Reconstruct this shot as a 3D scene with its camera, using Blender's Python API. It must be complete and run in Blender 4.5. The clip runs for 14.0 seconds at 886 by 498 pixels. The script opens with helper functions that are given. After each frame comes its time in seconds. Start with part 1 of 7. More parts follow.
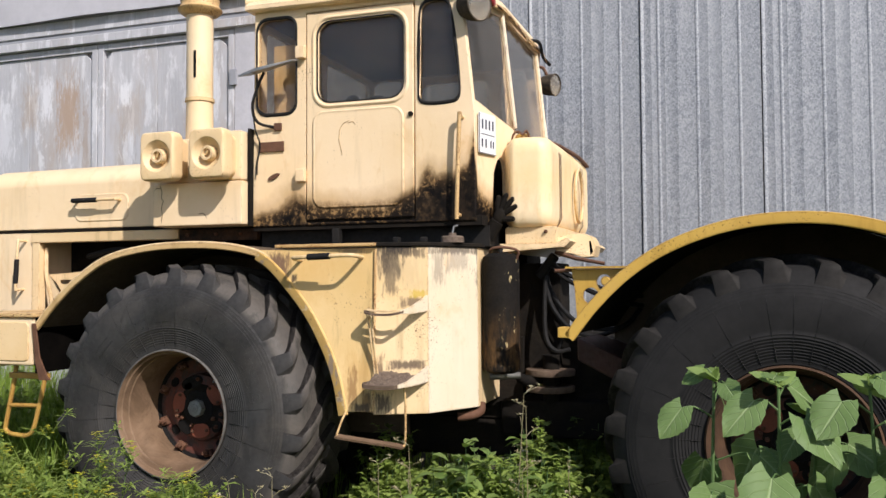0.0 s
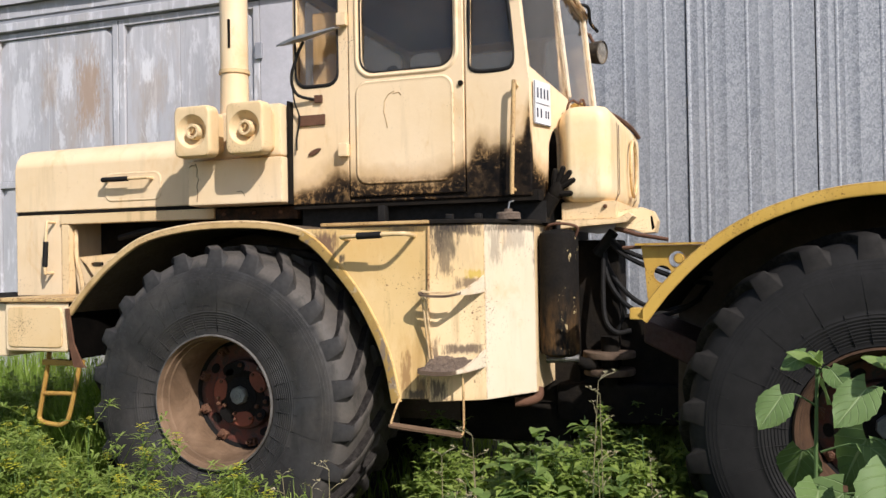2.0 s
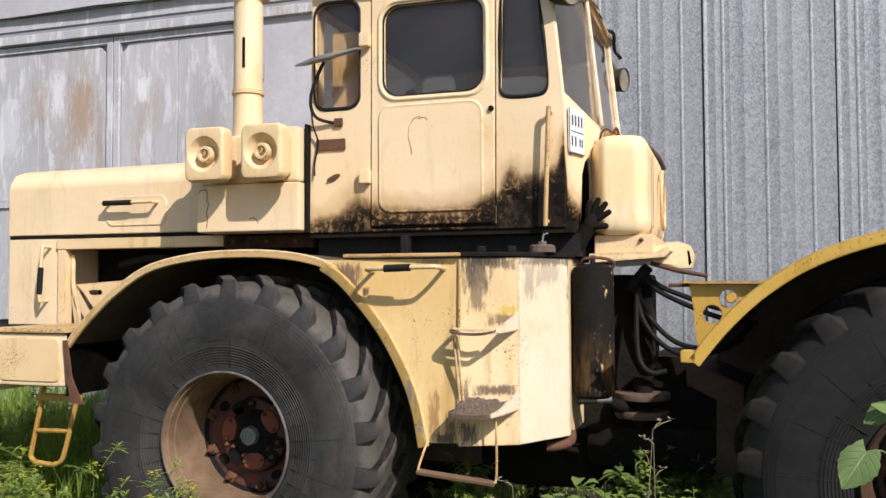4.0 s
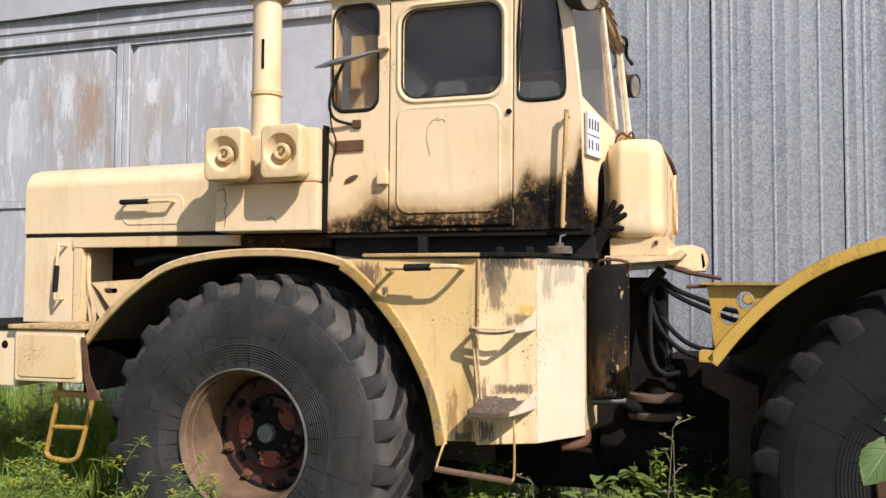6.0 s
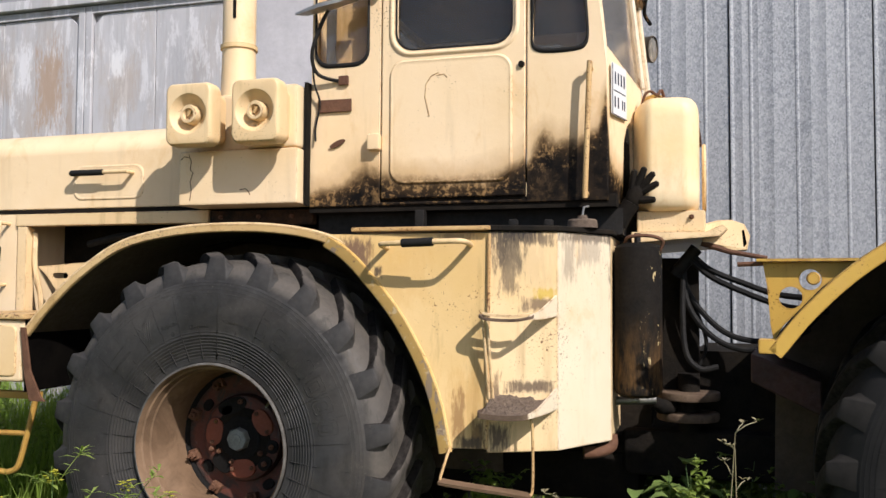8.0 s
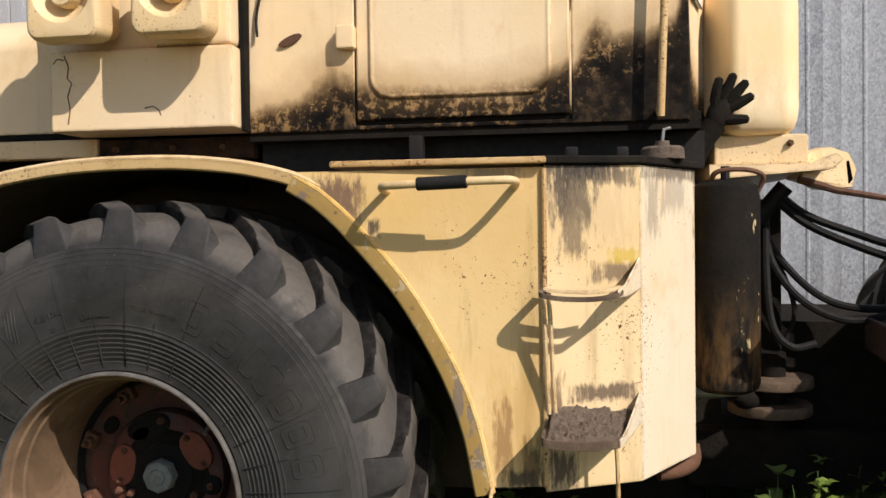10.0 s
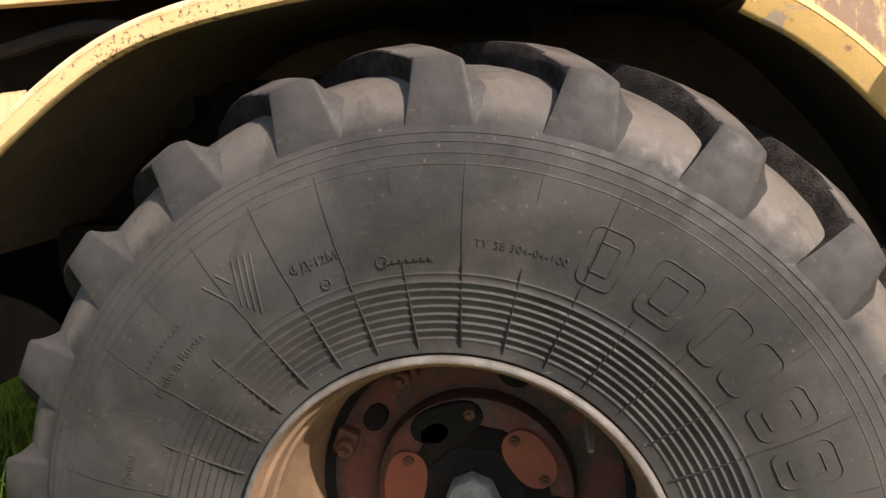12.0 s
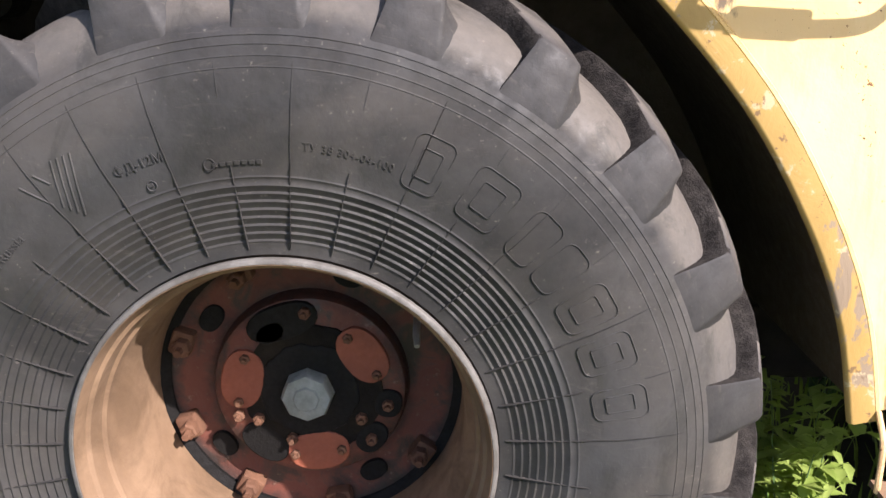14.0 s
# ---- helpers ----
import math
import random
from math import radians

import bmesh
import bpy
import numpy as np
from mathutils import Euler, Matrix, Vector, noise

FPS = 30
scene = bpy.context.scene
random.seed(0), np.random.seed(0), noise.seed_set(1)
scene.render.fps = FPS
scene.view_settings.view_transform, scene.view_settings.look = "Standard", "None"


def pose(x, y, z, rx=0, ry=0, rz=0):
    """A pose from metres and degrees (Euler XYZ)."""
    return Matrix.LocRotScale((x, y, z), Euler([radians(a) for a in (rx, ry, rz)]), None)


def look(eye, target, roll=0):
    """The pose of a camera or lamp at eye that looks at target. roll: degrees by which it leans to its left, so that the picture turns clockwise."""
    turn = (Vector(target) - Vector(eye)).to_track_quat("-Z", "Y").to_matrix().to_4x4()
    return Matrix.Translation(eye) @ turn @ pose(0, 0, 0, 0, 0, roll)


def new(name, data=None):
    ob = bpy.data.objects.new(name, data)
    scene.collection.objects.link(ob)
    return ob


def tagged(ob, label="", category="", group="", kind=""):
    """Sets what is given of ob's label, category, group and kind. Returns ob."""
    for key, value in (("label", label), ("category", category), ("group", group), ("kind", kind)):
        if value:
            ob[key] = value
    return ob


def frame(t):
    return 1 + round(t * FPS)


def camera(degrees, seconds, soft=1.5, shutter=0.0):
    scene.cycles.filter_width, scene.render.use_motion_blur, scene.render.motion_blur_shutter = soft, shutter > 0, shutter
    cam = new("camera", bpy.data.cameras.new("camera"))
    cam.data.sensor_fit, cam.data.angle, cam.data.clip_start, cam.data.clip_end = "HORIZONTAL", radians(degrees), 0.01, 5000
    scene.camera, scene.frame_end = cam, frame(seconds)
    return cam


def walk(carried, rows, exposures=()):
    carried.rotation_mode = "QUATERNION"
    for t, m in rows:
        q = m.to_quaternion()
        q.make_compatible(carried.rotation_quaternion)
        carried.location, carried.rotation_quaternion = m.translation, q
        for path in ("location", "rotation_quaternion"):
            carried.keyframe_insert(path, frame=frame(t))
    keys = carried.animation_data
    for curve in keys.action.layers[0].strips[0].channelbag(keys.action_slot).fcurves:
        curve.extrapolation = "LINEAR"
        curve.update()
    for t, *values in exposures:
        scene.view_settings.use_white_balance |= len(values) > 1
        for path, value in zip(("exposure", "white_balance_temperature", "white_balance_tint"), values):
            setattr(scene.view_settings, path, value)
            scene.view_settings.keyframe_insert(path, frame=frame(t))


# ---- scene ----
cam = camera(54.2, 14.0)
PATH = [
    (0, (2.978, -4.034, 1.54), (2.33, -2.143, 1.613), -0.4),
    (0.5, (2.934, -3.816, 1.568), (2.284, -1.936, 1.77), -0.7),
    (1, (2.893, -3.787, 1.573), (2.228, -1.911, 1.771), -0.7),
    (1.5, (2.794, -3.846, 1.578), (2.121, -1.963, 1.643), -0.8),
    (2, (2.676, -3.864, 1.552), (2.004, -1.981, 1.573), -1.0),
    (2.5, (2.552, -3.753, 1.55), (1.846, -1.882, 1.559), 0.3),
    (3, (2.505, -3.683, 1.577), (1.79, -1.815, 1.573), 0.8),
    (3.5, (2.422, -3.677, 1.592), (1.733, -1.8, 1.588), 0.4),
    (3.7, (2.389, -3.689, 1.604), (1.756, -1.792, 1.652), -0.5),
    (5.8, (2.253, -3.798, 1.557), (1.654, -1.894, 1.685), 0.2),
    (6, (2.252, -3.795, 1.564), (1.643, -1.892, 1.659), 0.3),
    (6.5, (2.224, -3.82, 1.559), (1.619, -1.915, 1.614), 0.5),
    (7, (2.172, -3.773, 1.552), (1.566, -1.87, 1.655), 0.8),
    (7.5, (2.09, -3.557, 1.507), (1.481, -1.654, 1.59), 1.2),
    (7.7, (2.046, -3.42, 1.489), (1.446, -1.514, 1.577), 0.9),
    (9.8, (1.327, -2.259, 1.532), (1.056, -0.278, 1.565), -1.2),
    (10, (1.252, -2.18, 1.558), (0.944, -0.205, 1.506), -0.8),
    (10.5, (0.942, -1.999, 1.601), (0.548, -0.055, 1.346), -1.6),
    (11, (0.702, -1.783, 1.587), (0.296, 0.153, 1.293), -2.6),
    (11.5, (0.444, -1.459, 1.619), (0.054, 0.47, 1.264), -3.4),
    (12, (0.225, -1.234, 1.567), (-0.115, 0.704, 1.212), -3.0),
    (12.1, (0.171, -1.188, 1.56), (-0.169, 0.754, 1.224), -2.7),
    (12.5, (-0.01, -1.046, 1.575), (-0.184, 0.924, 1.279), -1.6),
    (13, (-0.015, -1.035, 1.606), (-0.038, 0.923, 1.202), -0.7),
    (13.5, (0.082, -1.113, 1.614), (0.096, 0.819, 1.097), -0.9),
    (14, (0.276, -1.269, 1.578), (0.256, 0.643, 0.994), -0.4),
]
walk(cam, [(t, look(eye, target, roll)) for t, eye, target, roll in PATH],
     [(0, 0.13, 6380, 15), (7.5, 0.13, 6420, 15), (10, 0.03, 6700, 14), (10.5, 0.08, 6850, 14), (11, 0.12, 6900, 14), (11.5, 0.32, 7000, 15), (12, 1.05, 7200, 19), (12.5, 1.48, 7300, 22), (13, 1.86, 6700, 19), (13.5, 2.06, 6450, 16), (14, 1.40, 6400, 21)])


# ---- world and sun ----
world = bpy.data.worlds.new("sky")
scene.world = world
world.use_nodes = True
wn = world.node_tree.nodes
sky = wn.new("ShaderNodeTexSky")
sky.sky_type, sky.sun_disc = "NISHITA", False
SUN = Vector((-1.18, 1.0, -1.28)).normalized()
sky.sun_elevation = math.asin(-SUN.z)
sky.sun_rotation = math.atan2(-SUN.x, -SUN.y)
world.node_tree.links.new(sky.outputs[0], wn["Background"].inputs[0])
wn["Background"].inputs[1].default_value = 0.12
sun = new("sun", bpy.data.lights.new("sun", "SUN"))
sun.data.energy, sun.data.angle, sun.data.color = 5.0, radians(0.6), (1.0, 0.96, 0.90)
sun.matrix_world = look((13, -10, 13), Vector((13, -10, 13)) + SUN)


# ---- materials ----
def material(name):
    m = bpy.data.materials.new(name)
    m.use_nodes = True
    n = m.node_tree.nodes
    return m, n, m.node_tree.links, n["Principled BSDF"]


def noise_tex(n, l, scale, detail=6, rough=0.6, stretch=None, distort=0.0):
    t = n.new("ShaderNodeTexNoise")
    t.inputs["Scale"].default_value, t.inputs["Detail"].default_value, t.inputs["Roughness"].default_value = scale, detail, rough
    t.inputs["Distortion"].default_value = distort
    c = n.new("ShaderNodeTexCoord")
    mp = n.new("ShaderNodeMapping")
    if stretch:
        mp.inputs["Scale"].default_value = stretch
    l.new(c.outputs["Object"], mp.inputs[0])
    l.new(mp.outputs[0], t.inputs["Vector"])
    return t.outputs["Fac"]


def ramp(n, l, fac, stops):
    r = n.new("ShaderNodeValToRGB")
    e = r.color_ramp.elements
    while len(e) < len(stops):
        e.new(0.5)
    for k, (p, c) in zip(e, stops):
        k.position, k.color = p, (*c, 1) if len(c) == 3 else c
    l.new(fac, r.inputs[0])
    return r.outputs[0]


def grey(v):
    return (v, v, v)


def mix(n, l, fac, a, b, mode="MIX"):
    m = n.new("ShaderNodeMix")
    m.data_type, m.blend_type = "RGBA", mode
    for sock, val in ((m.inputs[0], fac), (m.inputs[6], a), (m.inputs[7], b)):
        if hasattr(val, "is_linked"):
            l.new(val, sock)
        elif isinstance(val, (int, float)):
            sock.default_value = val
        else:
            sock.default_value = (*val, 1)
    return m.outputs[2]


def calc(n, l, op, a, b=0.0, clamp=False):
    m = n.new("ShaderNodeMath")
    m.operation, m.use_clamp = op, clamp
    for sock, val in zip(m.inputs, (a, b)):
        if hasattr(val, "is_linked"):
            l.new(val, sock)
        else:
            sock.default_value = val
    return m.outputs[0]


def bump(n, l, b, height, strength, distance=0.01):
    k = n.new("ShaderNodeBump")
    k.inputs["Strength"].default_value, k.inputs["Distance"].default_value = strength, distance
    l.new(height, k.inputs["Height"])
    l.new(k.outputs[0], b.inputs["Normal"])


def paint(name, base, dark, rust=(0.10, 0.035, 0.012), chips=0.66, rough=0.45, streak=0.34):
    """Old brushed enamel: faded patches, drip streaks and rust chips."""
    m, n, l, b = material(name)
    big = noise_tex(n, l, 1.6, 5, 0.6)
    col = mix(n, l, ramp(n, l, big, [(0.38, grey(0)), (0.68, grey(1))]), base, dark)
    runs = noise_tex(n, l, 3.0, 6, 0.65, (3.5, 3.5, 0.35))
    col = mix(n, l, calc(n, l, "MULTIPLY", ramp(n, l, runs, [(0.55, grey(0)), (0.75, grey(1))]), streak), col, [c * 0.62 for c in dark])
    seep = ramp(n, l, noise_tex(n, l, 4.2, 7, 0.7, (1.4, 1.4, 0.6), 0.6), [(0.55, grey(0)), (0.70, grey(0.42))])
    col = mix(n, l, seep, col, (0.60, 0.35, 0.12))
    fine = noise_tex(n, l, 120.0, 3, 0.6)
    spot = noise_tex(n, l, 2.6, 4, 0.6)
    flaw = calc(n, l, "ADD", calc(n, l, "MULTIPLY", fine, 0.64), calc(n, l, "MULTIPLY", spot, 0.36))
    chip = ramp(n, l, flaw, [(chips - 0.02, grey(0)), (chips + 0.015, grey(1))])
    col = mix(n, l, chip, col, rust)
    bev = n.new("ShaderNodeBevel")
    bev.samples, bev.inputs["Radius"].default_value = 3, 0.012
    geo = n.new("ShaderNodeNewGeometry")
    dot = n.new("ShaderNodeVectorMath")
    dot.operation = "DOT_PRODUCT"
    l.new(bev.outputs[0], dot.inputs[0])
    l.new(geo.outputs["Normal"], dot.inputs[1])
    worn = calc(n, l, "MULTIPLY", calc(n, l, "SUBTRACT", 0.965, dot.outputs["Value"]), 9.0, True)
    patchy = ramp(n, l, noise_tex(n, l, 22, 5, 0.7), [(0.44, grey(0.15)), (0.58, grey(1))])
    col = mix(n, l, calc(n, l, "MULTIPLY", worn, patchy), col, (0.22, 0.095, 0.03))
    l.new(col, b.inputs["Base Color"])
    l.new(ramp(n, l, noise_tex(n, l, 14, 4), [(0.3, grey(rough - 0.08)), (0.7, grey(rough + 0.15))]), b.inputs["Roughness"])
    b.inputs["Specular IOR Level"].default_value = 0.35
    bump(n, l, b, calc(n, l, "SUBTRACT", noise_tex(n, l, 5, 6, 0.7), calc(n, l, "MULTIPLY", chip, 0.2)), 0.13, 0.02)
    return m


CREAM, CREAM_DARK = (0.81, 0.63, 0.405), (0.75, 0.555, 0.32)
cream = paint("cream_paint", CREAM, CREAM_DARK, chips=0.675)
cream_worn = paint("worn_cream_paint", (0.73, 0.55, 0.32), (0.64, 0.45, 0.22), chips=0.645, streak=0.9)
yellow = paint("yellow_paint", (0.62, 0.39, 0.085), (0.54, 0.31, 0.05), chips=0.63, streak=0.7)


def make_flaked_lip():
    """Yellow and cream coats flaking off a grey-beige undercoat."""
    m, n, l, b = material("flaked_lip_paint")
    f = noise_tex(n, l, 7, 7, 0.68, (1, 1, 0.7), 0.5)
    g = noise_tex(n, l, 16, 6, 0.7)
    h = noise_tex(n, l, 38, 5, 0.7)
    col = mix(n, l, noise_tex(n, l, 4, 4), (0.20, 0.14, 0.09), (0.30, 0.225, 0.15))
    col = mix(n, l, ramp(n, l, f, [(0.385, grey(0)), (0.405, grey(1))]), col, mix(n, l, g, (0.34, 0.20, 0.05), (0.44, 0.285, 0.09)))
    col = mix(n, l, ramp(n, l, g, [(0.58, grey(0)), (0.61, grey(0.9))]), col, (0.47, 0.36, 0.21))
    col = mix(n, l, ramp(n, l, h, [(0.63, grey(0)), (0.67, grey(0.85))]), col, (0.15, 0.085, 0.045))
    l.new(col, b.inputs["Base Color"])
    b.inputs["Roughness"].default_value = 0.62
    bump(n, l, b, f, 0.3, 0.01)
    return m


cream_lip = make_flaked_lip()
bead_paint = paint("bead_paint", (0.70, 0.49, 0.19), (0.60, 0.36, 0.09), chips=0.62, streak=0.8)
pale_lip = paint("pale_lip_paint", (0.55, 0.385, 0.185), (0.47, 0.295, 0.11), rust=(0.16, 0.10, 0.06), chips=0.60, streak=0.9)


ladder_paint = paint("rusty_yellow_paint", (0.50, 0.31, 0.07), (0.34, 0.17, 0.04), chips=0.58, streak=1.0)
panel_tan = paint("tan_paint", (0.74, 0.54, 0.30), (0.68, 0.46, 0.21), chips=0.635, streak=0.8)
rusty_cream = paint("rusty_cream_paint", (0.66, 0.46, 0.22), (0.42, 0.24, 0.09), chips=0.57, streak=1.0)


def sooty(name, rises, noise_amp=0.22, pale=None):
    """Cream paint with a burnt, oily stain whose upper edge follows rises: (x, z) along the side."""
    m = cream.copy()
    m.name = name
    n, l = m.node_tree.nodes, m.node_tree.links
    b = n["Principled BSDF"]
    col = b.inputs["Base Color"].links[0].from_socket
    c = n.new("ShaderNodeTexCoord")
    s = n.new("ShaderNodeSeparateXYZ")
    l.new(c.outputs["Object"], s.inputs[0])
    x0, x1 = rises[0][0], rises[-1][0]
    u = calc(n, l, "DIVIDE", calc(n, l, "SUBTRACT", s.outputs[0], x0), x1 - x0, True)
    top = calc(n, l, "ADD", calc(n, l, "MULTIPLY", ramp(n, l, u, [((x - x0) / (x1 - x0), grey((z - 1.5) / 2)) for x, z in rises]), 2.0), 1.5)
    wob = calc(n, l, "MULTIPLY", calc(n, l, "SUBTRACT", noise_tex(n, l, 6, 8, 0.62, (1, 1, 0.7)), 0.5), noise_amp * 2.4)
    depth = calc(n, l, "ADD", calc(n, l, "SUBTRACT", top, s.outputs[2]), wob)
    inside = calc(n, l, "ADD", calc(n, l, "MULTIPLY", depth, 3.0), 0.5, True)
    soot = ramp(n, l, inside, [(0.40, grey(0)), (0.50, grey(0.55)), (0.58, grey(0.92)), (0.72, grey(1))])
    halo = ramp(n, l, inside, [(0.14, grey(0)), (0.42, grey(0.55)), (0.58, grey(0.95))])
    grain = noise_tex(n, l, 52, 6, 0.78, (1, 1, 0.9))
    patch = noise_tex(n, l, 7, 5, 0.7)
    flake = ramp(n, l, calc(n, l, "ADD", calc(n, l, "MULTIPLY", grain, 0.62), calc(n, l, "MULTIPLY", patch, 0.38)), [(0.528, grey(0)), (0.575, grey(1))])
    edge = ramp(n, l, inside, [(0.50, grey(0.75)), (0.66, grey(0.6)), (0.84, grey(0.34)), (0.97, grey(0.06))])
    soot2 = calc(n, l, "MULTIPLY", soot, calc(n, l, "SUBTRACT", 1.0, calc(n, l, "MULTIPLY", flake, edge)))
    dirt = mix(n, l, ramp(n, l, noise_tex(n, l, 14, 6, 0.7), [(0.4, grey(0)), (0.65, grey(1))]), (0.006, 0.005, 0.0045), (0.026, 0.018, 0.012))
    l.new(mix(n, l, soot2, mix(n, l, halo, col, mix(n, l, patch, (0.22, 0.115, 0.04), (0.50, 0.29, 0.10))), dirt), b.inputs["Base Color"])
    l.new(calc(n, l, "SUBTRACT", 0.35, calc(n, l, "MULTIPLY", soot2, 0.27)), b.inputs["Specular IOR Level"])
    return m


cab_paint = sooty("sooty_cream_paint", [(0.22, 1.935), (0.38, 1.975), (0.50, 2.035), (0.6, 1.995), (1.15, 1.985), (1.25, 2.03), (1.33, 2.16), (1.48, 2.12), (1.565, 2.18), (1.60, 2.31), (1.612, 2.05), (1.65, 1.965), (1.73, 1.95)], 0.085)
inlet_paint = paint("inlet_paint", (0.74, 0.56, 0.33), (0.66, 0.47, 0.24), chips=0.63, streak=0.6, rust=(0.16, 0.065, 0.022))
tank_paint = paint("tank_paint", (0.83, 0.66, 0.42), (0.77, 0.56, 0.27), chips=0.70, streak=0.4)
door_paint = sooty("sooty_door_paint", [(0.22, 1.98), (0.6, 1.995), (0.70, 1.965), (1.08, 1.975), (1.19, 2.03), (1.25, 2.07), (1.7, 2.15)], 0.06)


def plain(name, a, b_col, scale=9, rough=(0.5, 0.8), metal=0.0, relief=0.3, spec=0.4):
    m, n, l, b = material(name)
    f = noise_tex(n, l, scale, 6, 0.65)
    g = noise_tex(n, l, scale * 7, 4, 0.7)
    col = mix(n, l, ramp(n, l, f, [(0.35, grey(0)), (0.65, grey(1))]), a, b_col)
    col = mix(n, l, calc(n, l, "MULTIPLY", g, 0.5), col, [c * 0.55 for c in a])
    l.new(col, b.inputs["Base Color"])
    l.new(ramp(n, l, g, [(0.3, grey(rough[0])), (0.7, grey(rough[1]))]), b.inputs["Roughness"])
    b.inputs["Metallic"].default_value = metal
    b.inputs["Specular IOR Level"].default_value = spec
    bump(n, l, b, g, relief, 0.008)
    return m


def dusty_rubber(name, a, b_col, dust, axis, lo, hi):
    """Old rubber with road dust lying on the tread: by radius on the carcass, by depth on the bars."""
    m = plain(name, a, b_col, 5.5, (0.50, 0.82), relief=0.13, spec=0.24)
    n, l = m.node_tree.nodes, m.node_tree.links
    b = n["Principled BSDF"]
    col = b.inputs["Base Color"].links[0].from_socket
    c = n.new("ShaderNodeTexCoord")
    s = n.new("ShaderNodeSeparateXYZ")
    l.new(c.outputs["Object"], s.inputs[0])
    if axis == "radius":
        u = calc(n, l, "SQRT", calc(n, l, "ADD", calc(n, l, "MULTIPLY", s.outputs[0], s.outputs[0]), calc(n, l, "MULTIPLY", s.outputs[2], s.outputs[2])))
    else:
        u = s.outputs[1]
    u = calc(n, l, "ADD", u, calc(n, l, "MULTIPLY", calc(n, l, "SUBTRACT", noise_tex(n, l, 13, 5, 0.7), 0.5), (hi - lo) * 1.3))
    f = calc(n, l, "DIVIDE", calc(n, l, "SUBTRACT", u, lo), hi - lo, True)
    grain = ramp(n, l, noise_tex(n, l, 34, 5, 0.7), [(0.3, grey(0.72)), (0.7, grey(1.0))])
    col = mix(n, l, calc(n, l, "MULTIPLY", f, grain), col, dust)
    wipe = ramp(n, l, noise_tex(n, l, 2.3, 5, 0.6, None, 0.6), [(0.44, grey(0)), (0.64, grey(0.34))])
    col = mix(n, l, wipe, col, dust)
    speck = ramp(n, l, noise_tex(n, l, 110, 3, 0.6), [(0.66, grey(0)), (0.74, grey(0.5))])
    col = mix(n, l, speck, col, [min(1.0, c * 1.5) for c in dust])
    scuff = ramp(n, l, noise_tex(n, l, 9, 7, 0.8, (1, 1, 4.5), 1.5), [(0.58, grey(0)), (0.68, grey(0.35))])
    col = mix(n, l, scuff, col, dust)
    damp = ramp(n, l, noise_tex(n, l, 3.7, 6, 0.65, None, 1.2), [(0.47, grey(0)), (0.66, grey(0.4))])
    col = mix(n, l, damp, col, (0.017, 0.0195, 0.020))
    bloom = ramp(n, l, noise_tex(n, l, 2.9, 6, 0.7, None, 0.5), [(0.46, grey(0)), (0.68, grey(0.42))])
    col = mix(n, l, bloom, col, (0.062, 0.061, 0.061))
    smear = ramp(n, l, noise_tex(n, l, 13, 6, 0.72, (1, 1, 0.45), 0.8), [(0.53, grey(0)), (0.66, grey(0.5))])
    col = mix(n, l, smear, col, (0.021, 0.021, 0.018))
    l.new(col, b.inputs["Base Color"])
    return m


rubber = dusty_rubber("tyre_rubber", (0.020, 0.0191, 0.0182), (0.033, 0.0312, 0.0292), (0.099, 0.086, 0.072), "radius", 0.712, 0.738)
lug_rubber = dusty_rubber("lug_rubber", (0.025, 0.0236, 0.0225), (0.039, 0.0358, 0.0332), (0.099, 0.085, 0.071), "y", 0.040, 0.080)
# Caked mud on the bar flanks, darkened to hold their shade too.
flank_mud_and_shade = plain("caked_earth_and_shade", (0.015, 0.013, 0.012), (0.052, 0.046, 0.041), 34, (0.85, 1.0), relief=0.8, spec=0.08)
# Near-black that paints shade at the arch end and in the tray hole.
shade_black = plain("flat_shade_black", (0.0028, 0.0025, 0.0022), (0.006, 0.005, 0.004), 8, (0.95, 1.0), relief=0.3, spec=0.02)
# Near-black for thick oil and for painted shade in holes and gaps.
oil_and_shade = plain("thick_oil_and_gap_shade", (0.005, 0.0045, 0.004), (0.010, 0.009, 0.008), 12, (0.6, 0.85), relief=0.3, spec=0.2)
# Darker rubber for the rear wheel's bars and tyre.
rear_lug = plain("dark_rear_lug", (0.018, 0.0165, 0.0155), (0.036, 0.033, 0.029), 6, (0.6, 0.85), relief=0.15, spec=0.12)
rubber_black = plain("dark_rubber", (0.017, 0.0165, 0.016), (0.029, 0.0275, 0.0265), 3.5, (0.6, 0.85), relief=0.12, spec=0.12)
# Dark brown for the mudguard linings and inner panels.
arch_sheet_brown = plain("brown_arch_sheet", (0.085, 0.060, 0.036), (0.13, 0.092, 0.058), 6, (0.6, 0.9), relief=0.4)
# Near-black for greasy parts, and for fillers that paint shaded gaps.
grease_and_shade_black = plain("grease_and_shade_black", (0.009, 0.008, 0.007), (0.022, 0.017, 0.012), 8, (0.75, 0.95), relief=0.5, spec=0.10)
black_steel = plain("black_steel", (0.008, 0.0075, 0.007), (0.020, 0.017, 0.014), 6, (0.5, 0.8), relief=0.2, spec=0.25)
oily_rust = plain("oily_rust", (0.012, 0.009, 0.007), (0.085, 0.040, 0.018), 13, (0.6, 0.9), relief=0.4, spec=0.2)
hose_rubber = plain("hose_rubber", (0.009, 0.009, 0.009), (0.020, 0.018, 0.016), 12, (0.6, 0.85), relief=0.1, spec=0.2)
rim_dust = plain("grey_rim_edge", (0.15, 0.14, 0.125), (0.05, 0.043, 0.036), 12, (0.5, 0.8), relief=0.3)


